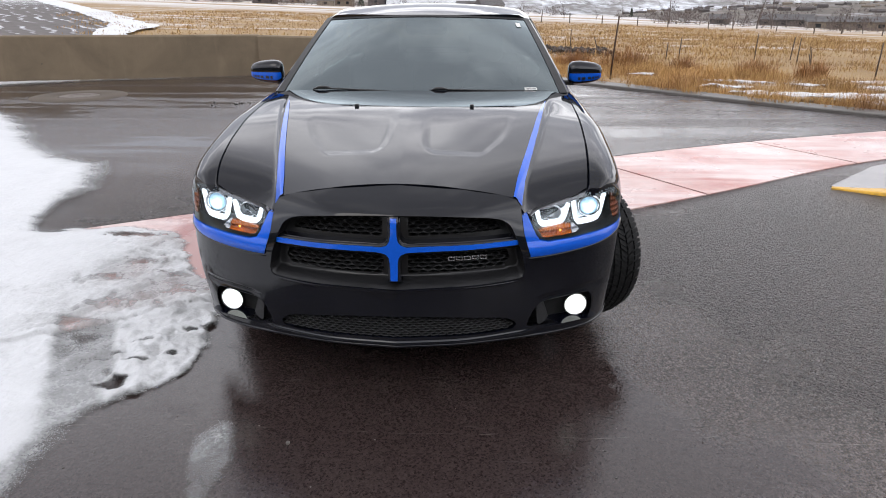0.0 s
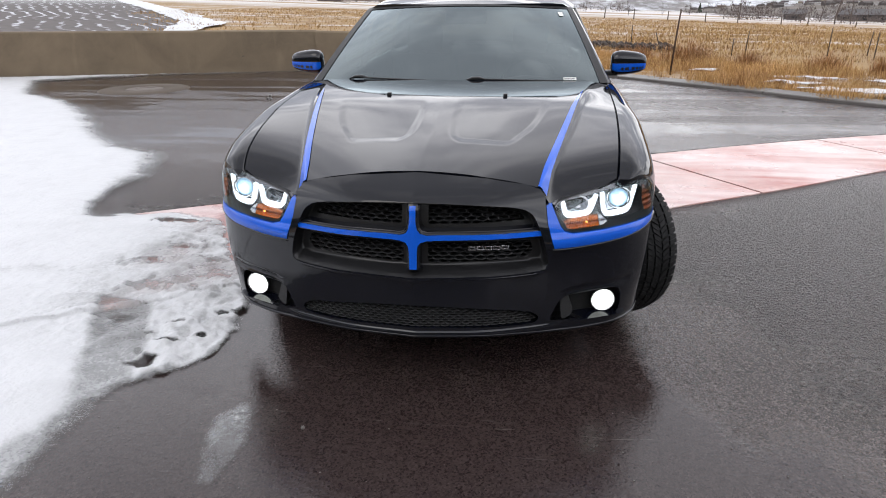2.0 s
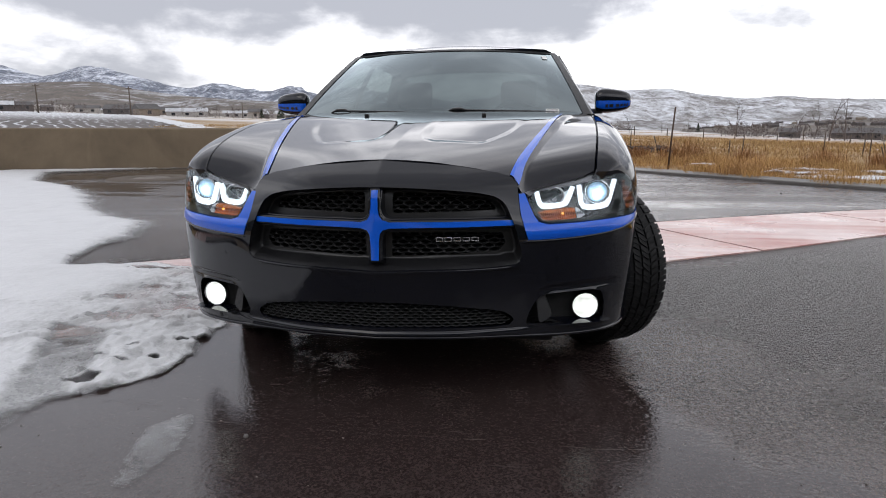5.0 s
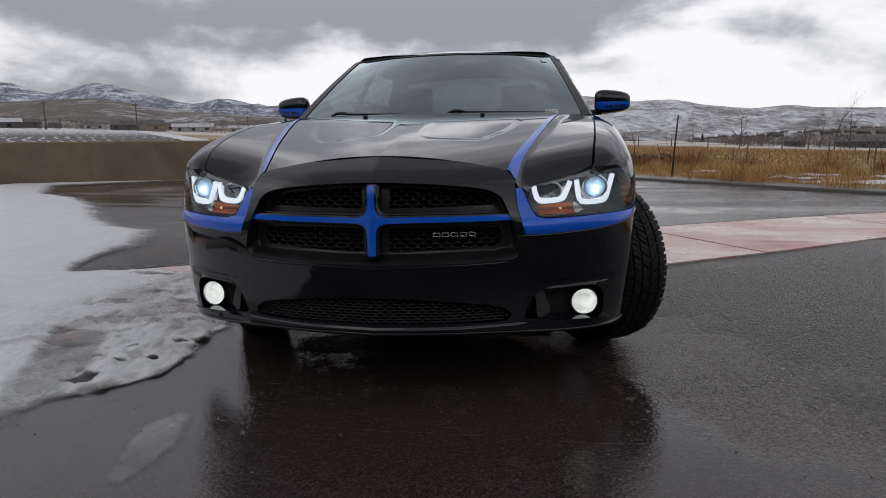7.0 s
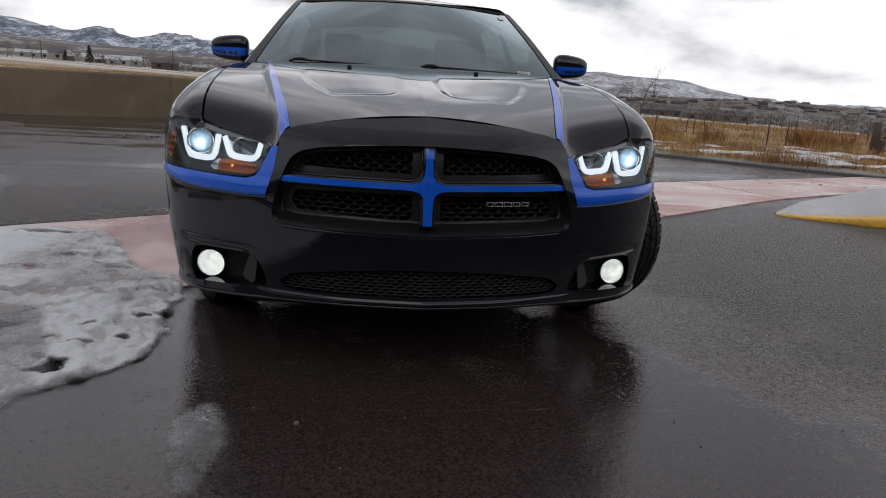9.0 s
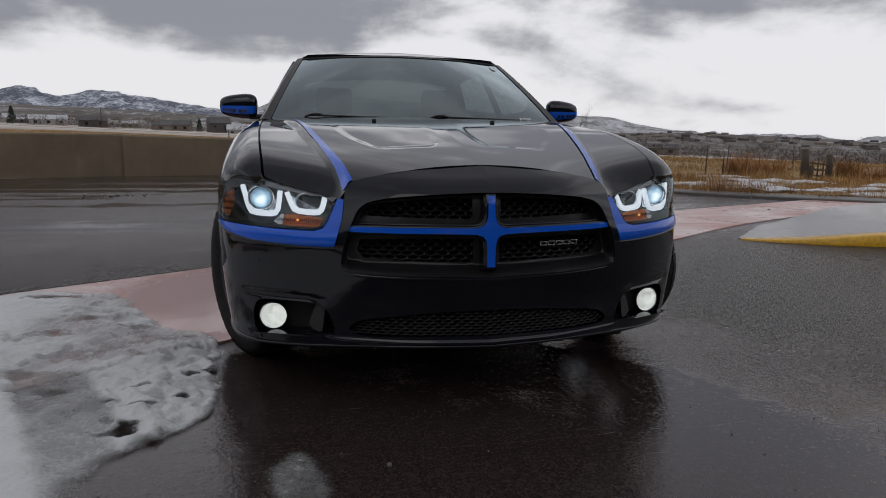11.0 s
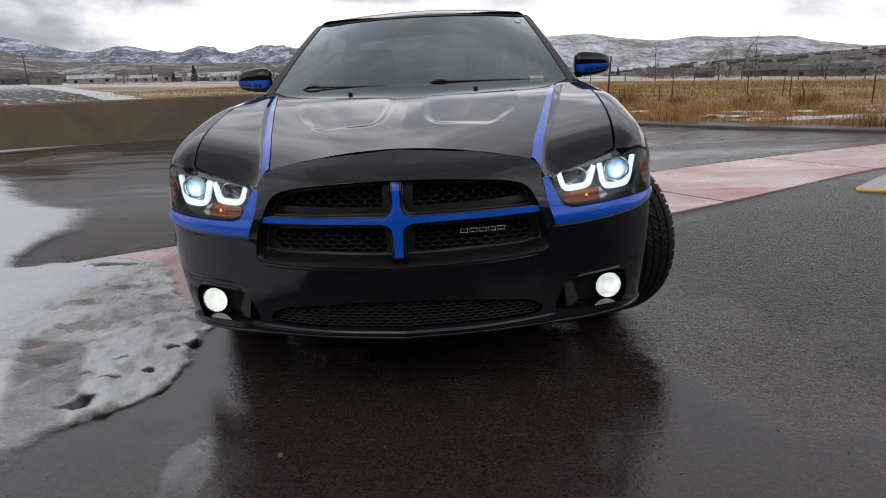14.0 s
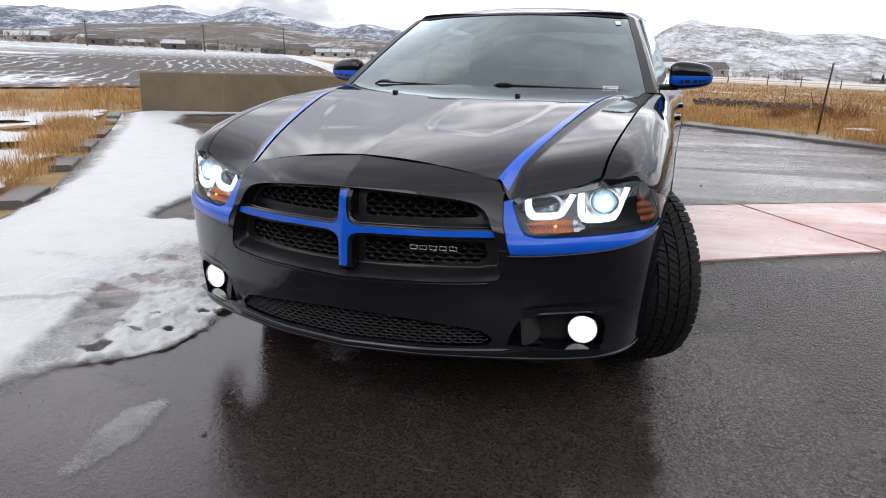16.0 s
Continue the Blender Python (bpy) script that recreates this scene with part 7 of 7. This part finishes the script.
# specks of trees and roofs on the far slopes
for label, slope, lo, hi, v0, v1, count, size in (("dark bare trees scattered on the far slope", town_slope, 12, 62, 0.05, 1.0, 420, 2.6), ("dark bare trees at the foot of the brown hill", left_slope, -62, 2, 0.02, 0.22, 420, 4.5)):
    spots = []
    for i in range(count):
        p = slope(rng.uniform(lo, hi), v0 + (v1 - v0) * rng.random() ** 1.4)
        tall = size * rng.uniform(0.5, 1.4)
        spots.append((p.x, p.y, p.z, tall * rng.uniform(0.5, 1.6), tall))
    bushes("scrub", label, spots, count + 1)
for label, slope, lo, hi, v0, v1, count, size, material in (("tiny far houses on the town slope", town_slope, 12, 60, 0.5, 1.0, 60, 1.3, HOUSE[1]), ("tiny dark far houses on the town slope", town_slope, 12, 60, 0.4, 1.0, 120, 1.4, HOUSE[2]), ("tiny far houses under the brown hill", left_slope, -60, 0, 0.03, 0.2, 120, 3.4, HOUSE[0])):
    bm = bmesh.new()
    for i in range(count):
        p = slope(rng.uniform(lo, hi), v0 + (v1 - v0) * rng.random() ** 1.4)
        h, w = size * rng.uniform(0.6, 1.2), size * rng.uniform(1.2, 2.6)
        m = Matrix.Translation(p) @ pose(0, 0, 0, 0, 0, rng.uniform(-40, 40))
        v = [bm.verts.new(m @ Vector(q)) for q in ((-w, -w / 2, -1), (w, -w / 2, -1), (w, w / 2, -1), (-w, w / 2, -1), (-w, -w / 2, h * 0.7), (w, -w / 2, h * 0.7), (w, w / 2, h * 0.7), (-w, w / 2, h * 0.7), (-w, 0, h * 1.2), (w, 0, h * 1.2))]
        for f in ((0, 1, 5, 4), (2, 3, 7, 6), (4, 5, 9, 8), (6, 7, 8, 9), (1, 2, 6, 9, 5), (3, 0, 4, 8, 7)):
            bm.faces.new([v[q] for q in f])
    tagged(part("far_town", bm, material, smooth=False), label, "houses", kind="stuff")


# far houses
def house(az, d, length, depth_m, wall_h, roof_h, wall, roof, turn, label):
    x, y = polar(az, d)
    z = land(x, y) - 0.3
    h = thing("house", label, "house", (x, y, z), "far houses")
    m = Matrix.Translation((x, y, z)) @ pose(0, 0, 0, 0, 0, turn - az)

    def keep(name, bm, material, parent, text=""):
        bmesh.ops.transform(bm, matrix=m, verts=bm.verts)
        return part(name, bm, material, parent, text, smooth=False)
    w = keep("wall", box(bmesh.new(), -length / 2, length / 2, -depth_m / 2, depth_m / 2, 0, wall_h), wall, h)
    top = bmesh.new()
    ring = [[top.verts.new((sx * (length / 2 + 0.3), yy, zz)) for yy, zz in ((-depth_m / 2 - 0.4, wall_h - 0.1), (0, wall_h + roof_h), (depth_m / 2 + 0.4, wall_h - 0.1), (0, wall_h - 0.1))] for sx in (-1, 1)]
    for j in range(4):
        k = (j + 1) % 4
        top.faces.new((ring[0][j], ring[0][k], ring[1][k], ring[1][j]))
    top.faces.new(ring[0][::-1])
    top.faces.new(ring[1])
    keep("roof", top, roof, h)
    n = max(1, int(length / 4))
    for i in range(n):
        cx = -length / 2 + length * (i + 0.5) / n
        keep("window", box(bmesh.new(), cx - 0.6, cx + 0.6, -depth_m / 2 - 0.05, -depth_m / 2 + 0.05, wall_h * 0.35, wall_h * 0.75), GLASS_FAR, w)


S, D = ROOF
house(-3.1, 300, 38, 10, 2.6, 2.2, HOUSE[0], S, 0, "long pale barn with a snowy roof")
house(-7.4, 310, 9, 8, 4.5, 2.6, HOUSE[2], D, 10, "grey two-storey house with a dark roof")
house(-10.6, 320, 12, 8, 3, 2.0, HOUSE[1], D, -10, "small tan house beyond the meadow")
house(-16.6, 300, 10, 7, 3, 1.8, HOUSE[2], D, 5, "dark house beyond the meadow")
house(-19.5, 330, 14, 8, 2.8, 1.8, HOUSE[0], S, 0, "pale house with a snowy roof")
house(-25.4, 330, 12, 8, 2.4, 1.2, HOUSE[0], S, 0, "long pale shed with a snowy roof")
house(-29.2, 260, 14, 7, 2.2, 1.2, HOUSE[0], S, 0, "long white shed with a snowy roof")
house(-32.2, 240, 6.5, 6, 2.6, 1.6, HOUSE[1], D, 20, "tan house with a grey roof")
house(-34.2, 280, 9, 6, 2.4, 1.5, HOUSE[2], D, -15, "dark cabin beside the field")
house(-41.8, 260, 7, 6, 2.4, 1.3, HOUSE[2], S, 0, "dark shed with a snowy roof")
house(-47, 330, 11, 8, 3, 1.6, HOUSE[2], D, 0, "long dark farm building")
house(-51, 320, 8, 8, 3, 1.6, HOUSE[1], S, 0, "tan farm building with a snowy roof")
house(1.7, 260, 9, 8, 3.0, 2.2, HOUSE[0], D, 25, "pale grey house with a dark roof")
house(-0.2, 290, 8, 7, 2.6, 1.8, HOUSE[1], D, -20, "tan house with a dark roof")
house(19.9, 170, 4.2, 4, 1.6, 0.9, HOUSE[2], D, 0, "low dark shed by the meadow")
house(28.5, 175, 16, 6, 2.0, 1.0, HOUSE[1], D, 8, "low brown farm shed")
house(24.5, 200, 12, 6, 2.0, 1.2, HOUSE[2], D, -8, "low dark shed behind the scrub")
rng = random.Random(12)
for i in range(34):
    az = rng.uniform(-58, -9)
    d = rng.uniform(300, 480)
    house(az, d, rng.uniform(5, 11), 6, rng.uniform(2.0, 3.4), rng.uniform(1.0, 2.0), HOUSE[i % 3], ROOF[(i // 2) % 2], rng.uniform(-30, 30), ("pale house with a snowy roof", "tan house with a snowy roof", "dark house with a dark roof")[i % 3] + " in the far town")

# utility poles
for az, d, top in ((-39.5, 200, 7.4), (-33.3, 205, 8.0), (-24.9, 300, 7.0), (-47.8, 210, 7.0), (-16, 280, 7.0)):
    x, y = polar(az, d)
    z = land(x, y)
    pole = thing("utility_pole", "tall dark wooden utility pole with a crossarm", "utility pole", (x, y, z), "utility poles")
    part("pole", tube(bmesh.new(), [(x, y, z - 0.2), (x, y, z + top)], [0.22, 0.15], 8), POST, pole)
    part("crossarm", box(bmesh.new(), x - 0.9, x + 0.9, y - 0.08, y + 0.08, z + top - 0.6, z + top - 0.42), POST, pole)
